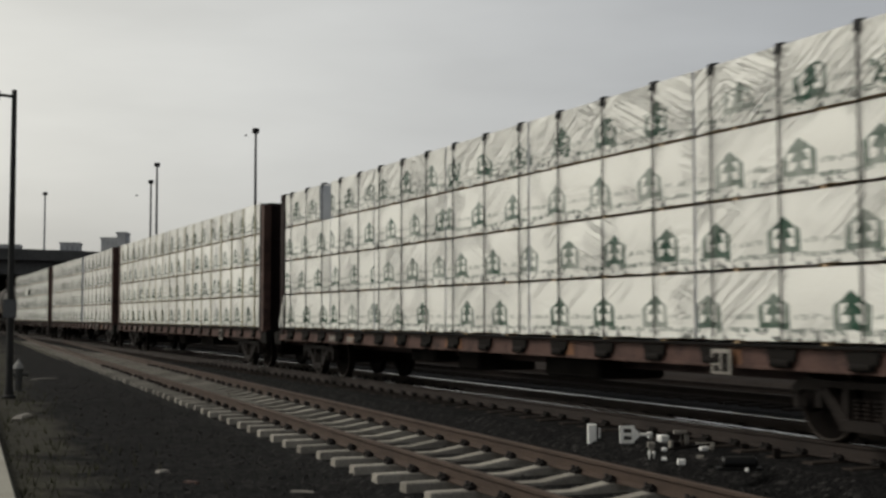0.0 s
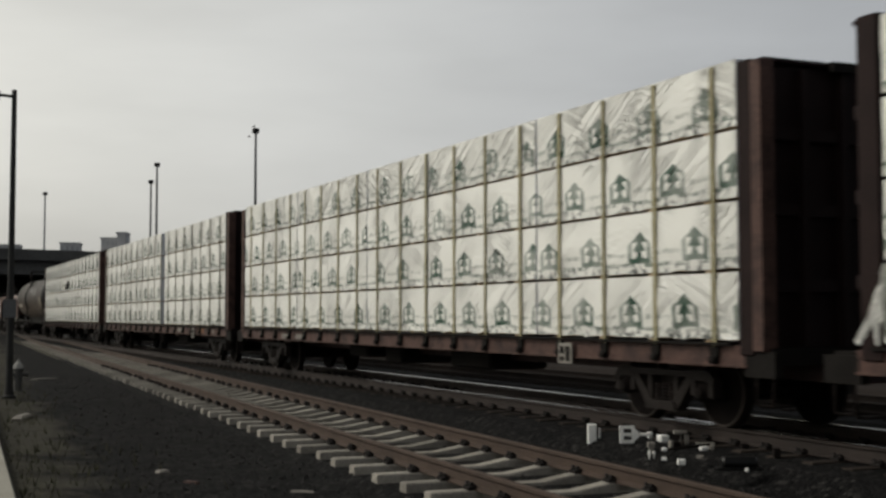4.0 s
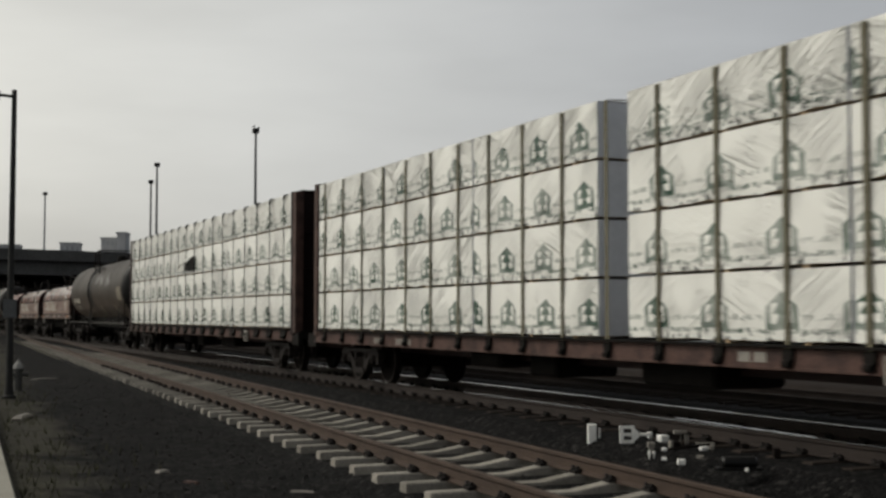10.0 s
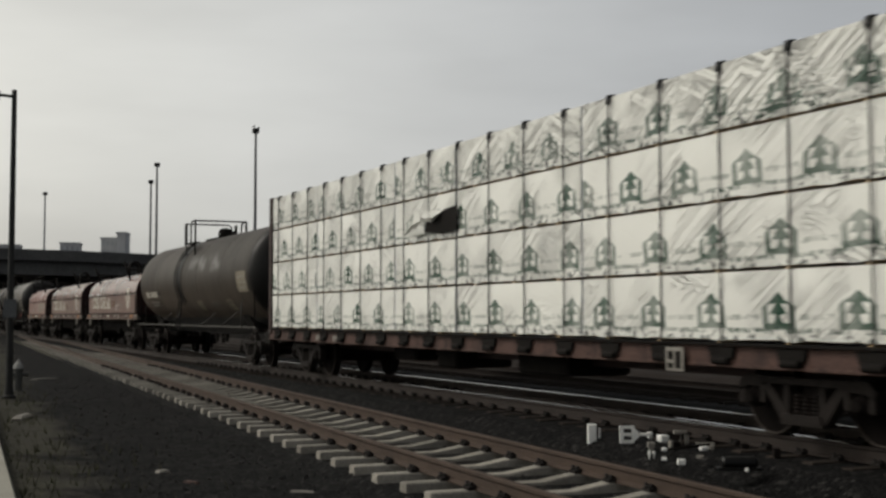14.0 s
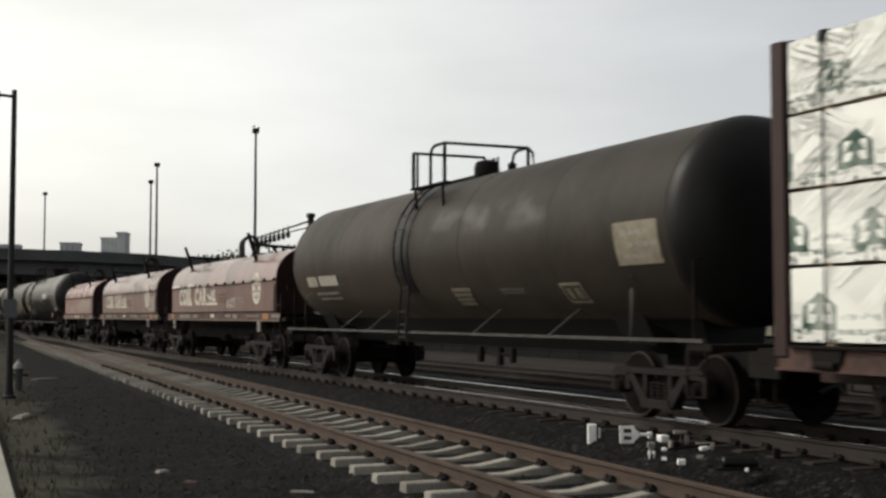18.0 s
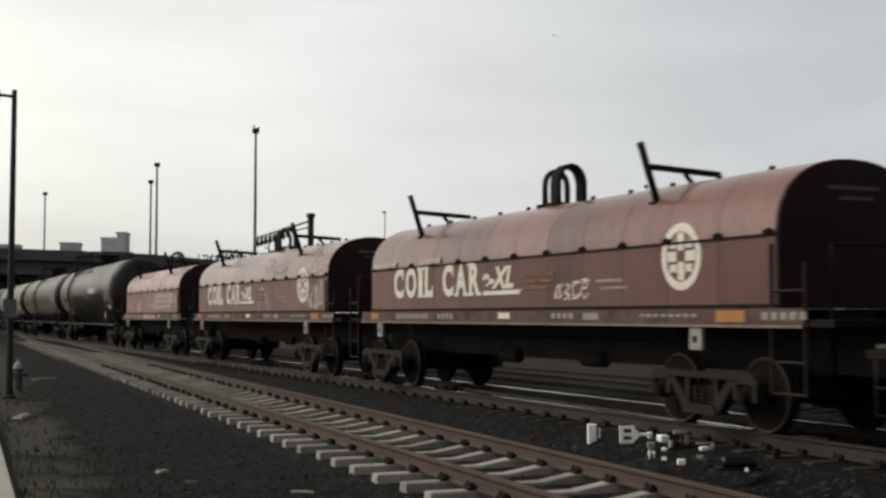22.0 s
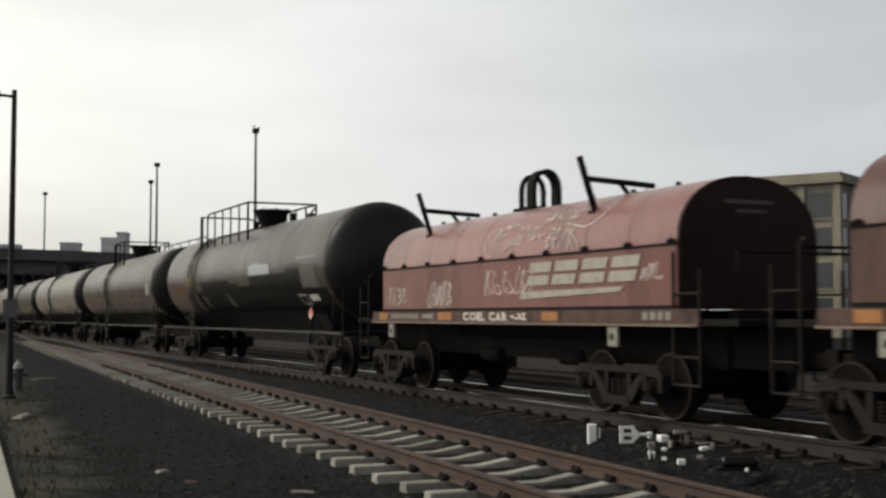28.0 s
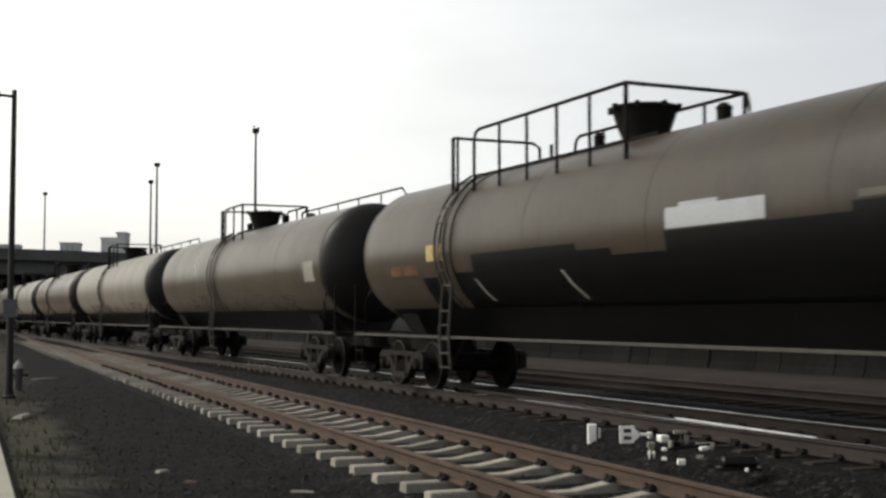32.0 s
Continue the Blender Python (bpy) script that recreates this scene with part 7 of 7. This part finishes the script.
def lift_loop(depth, half, height):
    b = Build()
    pts = [(-half, 0), (-half, height * 0.55)] + [(-half * math.cos(math.pi * k / 8), height * 0.55 + height * 0.45 * math.sin(math.pi * k / 8)) for k in range(1, 8)] + [(half, height * 0.55), (half, 0)]
    rings = []
    for k, (x, z) in enumerate(pts):
        x0, z0 = pts[max(0, k - 1)]
        x1, z1 = pts[min(len(pts) - 1, k + 1)]
        d = Vector((x1 - x0, z1 - z0)).normalized()
        nx, nz = -d.y * 0.035, d.x * 0.035
        rings.append([(x - nx, -depth, z - nz), (x + nx, -depth, z + nz), (x + nx, depth, z + nz), (x - nx, depth, z - nz)])
    b.loft(rings)
    b.box(-half - 0.12, -half + 0.1, -depth - 0.06, depth + 0.06, -0.14, 0.02)
    b.box(half - 0.1, half + 0.12, -depth - 0.06, depth + 0.06, -0.14, 0.02)
    return b.mesh("lift_loop", M["flat_dark"])


def latch_mesh():
    b = Build()
    b.box(-0.035, 0.0, -0.085, -0.048, -0.035, 0.035, None, 0.006)
    b.box(-0.035, 0.0, 0.048, 0.085, -0.035, 0.035, None, 0.006)
    b.box(-0.035, 0.0, -0.018, 0.018, -0.015, 0.055)
    return b.mesh("latch", M["flat_dark"])


def knob_mesh():
    b = Build()
    b.box(-0.035, 0.035, -0.035, 0.035, 0, 0.07, None, 0.012)
    return b.mesh("knob", M["flat_dark"])


COIL = {"stand": lift_stand(), "loop_a": lift_loop(0.04, 0.22, 0.62), "loop_b": lift_loop(0.13, 0.25, 0.66), "latch": latch_mesh(), "knob": knob_mesh()}


def coil_car(y, label, hood_len, over, stand_y, paint=("coil_red", "coil_side"), hoop_y=0.82):
    car = thing("coil_car", label, "coil car", "covered coil cars of the train")
    rolling(car, y)
    hl, half = hood_len / 2, over / 2
    n = round(hood_len / 1.13)
    w = hood_len / n
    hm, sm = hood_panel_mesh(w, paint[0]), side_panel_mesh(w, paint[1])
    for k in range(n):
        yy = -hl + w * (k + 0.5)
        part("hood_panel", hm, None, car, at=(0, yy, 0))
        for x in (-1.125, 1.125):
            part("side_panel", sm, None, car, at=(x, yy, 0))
    for k in range(n + 1):
        yy = -hl + w * k
        yy = max(-hl + 0.12, min(hl - 0.12, yy))
        part("latch", COIL["latch"], None, car, at=(-1.152, yy, 2.39))
        if 0 < k < n:
            part("knob", COIL["knob"], None, car, at=(-0.30, yy, 3.255))
    j = Build()
    j.box(-1.175, -1.15, -hl, hl, 2.355, 2.378)
    # the lower strip paints the shadow between side panels and sill
    j.box(-1.17, -1.15, -hl, hl, 1.495, 1.555)
    part("joint_strip", j, M["flat_dark"], car, "dark strips for the hood seam and the shadow above the sill")
    for k in (-1, 1):
        f = Matrix.Diagonal((1, k, 1, 1))
        e = Build()
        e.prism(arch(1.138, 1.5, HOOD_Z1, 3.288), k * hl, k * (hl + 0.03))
        end = part("end_wall", e, M["coil_end"], car, "oxide-red rounded end, coloured dark as in shade")
        e = Build()
        e.box(-0.40, 0.40, hl + 0.031, hl + 0.036, 2.92, 2.97, f)
        part("end_stencil", e, M["dim_paint"], end)
        e = Build()
        e.box(-0.22, 0.30, hl + 0.031, hl + 0.036, 2.80, 2.84, f)
        part("end_stencil", e, M["dim_paint"], end)
        q = Build()
        q.box(-1.15, 1.15, hl + 0.04, half - (0.42 if k < 0 else 0.12), 1.28, 1.37, f, 0.01)
        part("end_platform", q, M["flat_dark"], car)
        q = Build()
        q.box(-0.3, 0.3, hl - 2, half - 0.42, 0.72, 1.275, f)
        part("draft_sill", q, M["flat_dark"], car)
        for x in (-1.16, 1.16):
            lad = Build()
            y0, y1 = (-hl + 0.08, -hl - 0.5) if k < 0 else (hl + 0.8, hl + 1.3)
            lad.tube([(x, y0, 0.5), (x, y0, 2.25), (x * 0.97, y0 - k * 0.05, 2.3)], 0.024, 6)
            lad.tube([(x, y1, 0.5), (x, y1, 2.02)], 0.024, 6)
            for z in (0.52, 0.88, 1.7):
                lad.tube([(x, y0, z), (x, y1, z)], 0.018, 6)
            part("ladder", lad, M["frame_iron"], car, "worn steel corner ladder")
            pad = Build()
            pad.box(-0.03, 0.03, -0.13, 0.13, 0.98, 1.27, None, 0.01)
            pd = part("jacking_pad", pad, M["grey_paint"], car, "pale stencilled plate", at=(x, k * (hl - (1.55 if k < 0 else 0.55)), 0))
            if x < 0:
                dot = Build()
                dot.lathe([(-0.036, 0.05), (-0.031, 0.05)], 10, "x", Matrix.Translation((0, 0, 1.12)))
                part("pad_hole", dot, M["flat_dark"], pd)
        hr = Build()
        hr.tube([(-1.1, k * (half - 0.5), 1.37), (-1.1, k * (half - 0.5), 2.2), (1.1, k * (half - 0.5), 2.2), (1.1, k * (half - 0.5), 1.37)], 0.022, 6)
        part("end_handrail", hr, M["iron"], car)
        coupler(car, k * (half - 0.03))
        truck(car, k * (hl - (1.53 if k < 0 else 0.5)))
        part("lift_stand", COIL["stand"], None, car, "black bent-tube hood stand", at=(0, STRETCH * stand_y[0 if k > 0 else 1], 0))
        sl = Build()
        sl.box(k * 1.17 - 0.02, k * 1.17 + 0.02, -hl - 0.5, hl + 0.5, 1.31, 1.50, None, 0.006)
        sill = part("side_sill", sl, M["flat_red"], car, "faded oxide-red side sill")
        fl = Build()
        fl.box(k * 1.185 - 0.035, k * 1.185 + 0.035, -hl - 0.5, hl + 0.5, 1.275, 1.308)
        part("sill_flange", fl, M["flange"], sill, "pale worn lower edge")
    part("lift_loop", COIL["loop_a"], None, car, "black lifting hoop", at=(0, STRETCH * hoop_y, 3.31))
    part("lift_loop", COIL["loop_b"], None, car, "black lifting hoop", at=(0, STRETCH * hoop_y - 0.43, 3.31))
    c = Build()
    c.box(-0.35, 0.35, -hl, hl, 0.7, 1.49)
    part("center_sill", c, M["flat_dark"], car)
    c = Build()
    c.prism([(-1.0, 1.49), (1.0, 1.49), (0.6, 1.08), (-0.6, 1.08)], -hl + 2.6, hl - 2.6)
    part("coil_trough", c, M["flat_dark"], car, "dark sloping underside of the troughs")
    for yy, x, z in ((-1.2, -0.6, 0.62), (1.6, -0.65, 0.6)):
        c = Build()
        c.lathe([(-0.35, 0.07), (-0.3, 0.13), (0.3, 0.13), (0.35, 0.07)], 12, "y")
        part("brake_reservoir", c, M["flat_dark"], car, at=(x + 0.25, yy, z + 0.12))
    return car


def sill_marks(car, items):
    """Painted bars on the sill; a long row of small characters becomes as many small bars."""
    rows = []
    for kind, y0, y1, z0, z1 in items:
        n = int((y1 - y0) / 0.15) if kind == "grey_paint" and y1 - y0 > 0.6 else 1
        rows += [(kind, y0 + (y1 - y0) * k / n, y0 + (y1 - y0) * (k + (0.62 if n > 1 else 1.0)) / n, z0, z1) for k in range(n)]
    for kind, y0, y1, z0, z1 in rows:
        b = Build()
        b.box(-1.197, -1.1925, STRETCH * y0, STRETCH * y1, z0, z1)
        part("stencil", b, M[kind], car)


WALL_X = -1.162


def bent_lip(car, y0, y1):
    """A pale glossy strip, bent outwards, added at the hood's lower edge for a highlight."""
    b = Build()
    b.loft([[(-1.190, y, 2.40), (-1.186, y, 2.425), (-1.150, y, 2.505), (-1.130, y, 2.50)] for y in (y0, (y0 * 2 + y1) / 3, y1)])
    part("bent_lip", b, M["lip"], car, "outward-bent strip added for a highlight along the hood")


k1 = coil_car(131.44, "oxide-red covered coil car with a round white emblem", 13.17, 15.9, (4.32, -3.65), hoop_y=0.62)
k2 = coil_car(147.55, "oxide-red covered coil car with white scrawled graffiti", 13.17, 15.9, (4.15, -3.65))
for k in (k1, k2):
    slab_word(k, "COIL", WALL_X, 5.29, 1.77, 0.585, 1.96, M["white_paint"], "large cream painted word")
    slab_word(k, "CAR", WALL_X, 2.87, 1.77, 0.585, 1.58, M["white_paint"], "large cream painted word")
    word(k, "e-XL", WALL_X, 1.22, 1.87, 0.38, 1.2, M["white_paint"], "small cream painted letters", 0.3)
    b = Build()
    b.box(WALL_X - 0.003, WALL_X, -0.2, 1.15, 1.77, 1.84)
    part("underline", b, M["white_paint"], k)
    emblem(k, -4.70, 2.185)
    sill_marks(k, [("orange_paint", -5.85, -5.3, 1.34, 1.48), ("grey_paint", 3.4, 5.0, 1.36, 1.46), ("grey_paint", 2.3, 3.0, 1.36, 1.46), ("white_paint", 0.1, 0.5, 1.37, 1.47), ("grey_paint", -1.9, -1.2, 1.38, 1.46),
                   ("grey_paint", -2.6, -2.2, 1.36, 1.46), ("grey_paint", -4.9, -3.6, 1.40, 1.44), ("orange_paint", 5.9, 6.3, 1.34, 1.48), ("grey_paint", -6.9, -6.1, 1.37, 1.46)])
    for kind, y0, y1, z0, z1 in (("primer", -1.3, -0.3, 2.05, 2.09), ("primer", -1.3, -0.4, 1.94, 1.98), ("primer", -1.2, -0.3, 1.84, 1.88), ("grey_paint", -0.3, 0.4, 1.82, 1.86), ("grey_paint", -3.2, -2.5, 1.90, 1.94), ("grey_paint", -3.3, -2.6, 1.80, 1.83)):
        b = Build()
        b.box(WALL_X - 0.002, WALL_X + 0.001, STRETCH * y0, STRETCH * y1, z0, z1)
        part("stencil", b, M[kind], k)
bent_lip(k1, 5.15, 6.50)
bent_lip(k1, 2.95, 3.95)
scrawl(k1, -1.34, -2.38, 1.66, 1.92, 4, hood_skin, 21, None, 0.03)
scrawl(k2, -4.98, -6.25, 1.65, 2.25, 4, hood_skin, 22, None, 0.038)
scrawl(k2, -5.14, -6.45, 2.46, 2.88, 4, hood_skin, 23, None, 0.034)
scrawl(k2, -0.97, -3.3, 2.55, 2.9, 5, hood_skin, 24, M["grey_paint"], 0.026)
part("graffiti", ribbon([(-0.78, 1.60), (-0.79, 1.95), (-0.86, 2.12), (-0.98, 2.21), (-1.12, 2.12), (-1.34, 1.98), (-1.46, 1.86), (-1.54, 1.70), (-1.60, 1.60)], 0.045, hood_skin), M["scrawl"], k2, "white spray-painted arch")
scrawl(k2, -0.93, -1.96, 1.7, 2.2, 3, hood_skin, 26, M["grey_paint"], 0.03)

k3 = coil_car(162.60, "oxide-red covered coil car with a slanted white brand", 10.54, 13.9, (3.27, -2.7), ("coil_pink", "coil_pink_side"))
# the brand: slanted white blocks over a long slanted bar
for i in range(4):
    y0 = -1.09 - i * 0.826
    for u0, u1, w0, w1 in ((0.0, 0.70, 0.0, 0.42), (0.0, 0.70, 0.56, 1.0)):
        b = Build()
        z0, z1 = 1.90 + 0.36 * w0, 1.90 + 0.36 * w1
        s0, s1 = 0.16 * w0, 0.16 * w1
        b.prism([(y0 - u0 - s0, z0), (y0 - u1 - s0, z0), (y0 - u1 - s1, z1), (y0 - u0 - s1, z1)], WALL_X - 0.003, WALL_X + 0.001, "x")
        part("brand_block", b, M["cream_paint"], k3)
b = Build()
b.prism([(-0.85, 1.68), (-3.9, 1.76), (-4.0, 1.83), (-0.95, 1.80)], WALL_X - 0.003, WALL_X + 0.001, "x")
part("brand_bar", b, M["cream_paint"], k3, "long white slanted bar")
slab_word(k3, "COIL", -1.194, 1.25, 1.335, 0.145, 0.86, M["white_paint"], "small cream painted word")
slab_word(k3, "CAR", -1.194, 0.20, 1.335, 0.145, 0.66, M["white_paint"], "small cream painted word")
word(k3, "e-XL", -1.194, -0.55, 1.345, 0.12, 0.6, M["white_paint"], "small cream painted letters", 0.3)
sill_marks(k3, [("orange_paint", 1.7, 2.3, 1.34, 1.48), ("orange_paint", -2.1, -1.6, 1.34, 1.48), ("grey_paint", 3.2, 4.6, 1.36, 1.46), ("orange_paint", 4.75, 5.2, 1.34, 1.48), ("grey_paint", -5.0, -4.3, 1.36, 1.47), ("grey_paint", 2.5, 3.0, 1.37, 1.45)])
for i, (a, c, lo, hi, n, wd) in enumerate(((4.95, 4.0, 1.62, 1.98, 4, 0.030), (2.94, 1.83, 1.60, 2.06, 5, 0.034), (0.45, -1.30, 1.78, 2.16, 8, 0.028), (0.20, -1.65, 2.62, 2.92, 7, 0.024), (-1.74, -2.60, 2.46, 2.82, 4, 0.026), (-1.5, -2.5, 2.92, 3.04, 4, 0.022), (-4.4, -4.95, 1.9, 2.1, 3, 0.024))):
    scrawl(k3, a, c, lo, hi, n, hood_skin, 60 + i, None, wd)
for sweep in (((0.28, 2.92), (0.42, 2.76), (0.43, 2.58), (0.33, 2.45), (0.22, 2.42)), ((-0.18, 2.43), (-0.32, 2.54), (-0.55, 2.60), (-0.86, 2.60)),
              ((-2.45, 2.80), (-2.8, 2.74), (-3.08, 2.80), (-3.22, 2.90), (-3.28, 3.0)), ((-2.3, 2.74), (-2.55, 2.62), (-2.70, 2.50), (-2.75, 2.42))):
    part("graffiti", ribbon(list(sweep), 0.026, hood_skin), M["scrawl"], k3, "sweeping white spray-painted stroke")


# ---- torn wrap on the fourth flatcar ----
def torn_wrap():
    h = thing("torn_wrap", "torn flap of white plastic wrap over dark boards", "plastic wrap")
    rolling(h, D_Y, TRACK_X, 0)
    b = Build()
    b.prism([(-0.55, 2.95), (0.05, 2.90), (0.85, 2.98), (0.75, 3.20), (0.35, 3.22), (-0.05, 3.34), (-0.6, 3.38)], -1.425, -1.415, "x")
    part("tear", b, M["flat_dark"], h, "dark gap where the wrap is torn")
    f = Build()
    f.add([(-1.43, 0.0, 3.32), (-1.52, 0.55, 3.36), (-1.50, 0.95, 3.22), (-1.43, 0.5, 3.13), (-1.55, 0.2, 3.20)], [(0, 1, 4), (1, 2, 4), (2, 3, 4), (3, 0, 4)])
    f.add([(-1.44, 0.9, 3.22), (-1.53, 1.25, 3.12), (-1.50, 1.75, 2.93), (-1.44, 1.1, 2.92)], [(0, 1, 2, 3)])
    f.add([(-1.43, 0.85, 2.95), (-1.50, 1.42, 2.95), (-1.47, 1.22, 3.40), (-1.43, 0.95, 3.3)], [(0, 1, 2, 3)])
    part("flap", f, M["wrap"], h)


torn_wrap()


def loose_wrap():
    t = thing("loose_wrap", "loose skirt of white plastic wrap hanging off the load", "plastic wrap")
    rolling(t, A_Y, TRACK_X, 0)
    b = Build()
    vs, n = [], 8
    for i in range(n + 1):
        for j in range(n + 1):
            u, w = i / n, j / n
            y = 10.90 + 0.42 * w * (u ** 1.4) + 0.03 * math.sin(9 * u + 5 * w)
            vs.append((-1.37 - 0.05 * math.sin(3.1 * u) - 0.03 * math.sin(11 * w + 4 * u), y, 1.93 - 0.80 * u + 0.02 * math.sin(13 * w)))
    b.add(vs, [(i * (n + 1) + j, i * (n + 1) + j + 1, (i + 1) * (n + 1) + j + 1, (i + 1) * (n + 1) + j) for i in range(n) for j in range(n)], True)
    part("skirt", b, M["wrap"], t)


loose_wrap()


# ---- birds ----
def bird(label):
    t = thing("bird", label, "bird", "birds by the mast")
    b = Build()
    b.lathe([(-0.24, 0.01), (-0.15, 0.06), (0.0, 0.085), (0.14, 0.05), (0.2, 0.045), (0.26, 0.01)], 10, "y")
    part("body", b, M["bird"], t)
    for s in (-1, 1):
        w = Build()
        w.loft([[(s * 0.05, -0.08, 0.02), (s * 0.05, 0.1, 0.02), (s * 0.05, 0.1, 0.04), (s * 0.05, -0.08, 0.04)], [(s * 0.35, -0.05, 0.14), (s * 0.35, 0.09, 0.14), (s * 0.35, 0.09, 0.15), (s * 0.35, -0.05, 0.15)], [(s * 0.68, -0.08, 0.04), (s * 0.68, -0.02, 0.04), (s * 0.68, -0.02, 0.045), (s * 0.68, -0.08, 0.045)]])
        part("wing", w, M["bird"], t)
    return t


bird_a = bird("dark bird alighting on the light mast")
bird_b = bird("dark bird wheeling round the light mast")
bird_c = bird("small dark bird crossing the grey sky")
for ob in bird_c.children:
    ob.scale = (0.5, 0.5, 0.5)


def sky_place(side, up, ahead):
    x, y, _ = bearing(side, ahead)
    return x, y, up


# ---- how the train moves ----
def travelled(t):
    """How far the train has gone after t seconds."""
    s = 0.0
    for (t0, v0), (t1, v1) in zip(SPEEDS, SPEEDS[1:]):
        if t <= t0:
            break
        e = min(t, t1)
        v = v0 + (v1 - v0) * (e - t0) / (t1 - t0)
        s += (v0 + v) / 2 * (e - t0)
    return s


def motions():
    end = 32.0
    steps = [2.0 * i for i in range(17)]
    for ob, x, y0, z, *turn in MOVERS:
        a = turn[0] if turn else 0
        walk(ob, [(t, pose(x, y0 - travelled(t), z, 0, 0, a)) for t in steps])
    # two birds about the tall light mast, each settling on it, and one that flies by
    a = [(0.0, -29.66, 28.53), (0.5, -28.56, 29.88), (1.0, -28.47, 29.90), (end, -28.47, 29.90)]
    walk(bird_a, [(t, pose(*sky_place(side, up, 185), 0, 0, -100)) for t, side, up in a])
    c = [(0.0, -46.33, 19.64), (0.5, -48.38, 20.06), (1.0, -47.61, 21.68), (1.5, -44.55, 22.62), (2.0, -40.37, 23.38), (2.5, -35.35, 24.58), (3.0, -30.66, 26.88), (3.5, -28.28, 28.15), (4.5, -31.86, 28.67), (5.5, -35.09, 26.88), (6.0, -33.73, 26.03), (6.5, -29.73, 26.28), (7.0, -25.81, 27.56),
         (7.5, -24.36, 28.84), (8.0, -25.81, 29.52), (8.5, -27.60, 29.94), (9.0, -28.02, 29.90), (end, -28.02, 29.90)]
    walk(bird_b, [(t, pose(*sky_place(side, up, 186.5), 0, 0, -100)) for t, side, up in c])
    d = [(0.0, -108.73, 14.01), (17.0, -108.73, 14.01), (18.5, -65.98, 21.14), (20.0, -33.81, 25.91), (21.0, -12.88, 28.81), (22.0, 10.91, 28.92), (23.0, 33.76, 27.50), (24.5, 66.64, 24.97), (end, 99.52, 24.97)]
    walk(bird_c, [(t, pose(*sky_place(side, up, 120), 0, 0, -110)) for t, side, up in d])
    n = 256
    turns = [pose(0, 0, WHEEL_R, math.degrees(travelled(end * i / n) / WHEEL_R)) for i in range(n + 1)]
    for ob, y in WHEELSETS:
        shift = Matrix.Translation((0, y, 0))
        walk(ob, [(end * i / n, shift @ m) for i, m in enumerate(turns)])


motions()
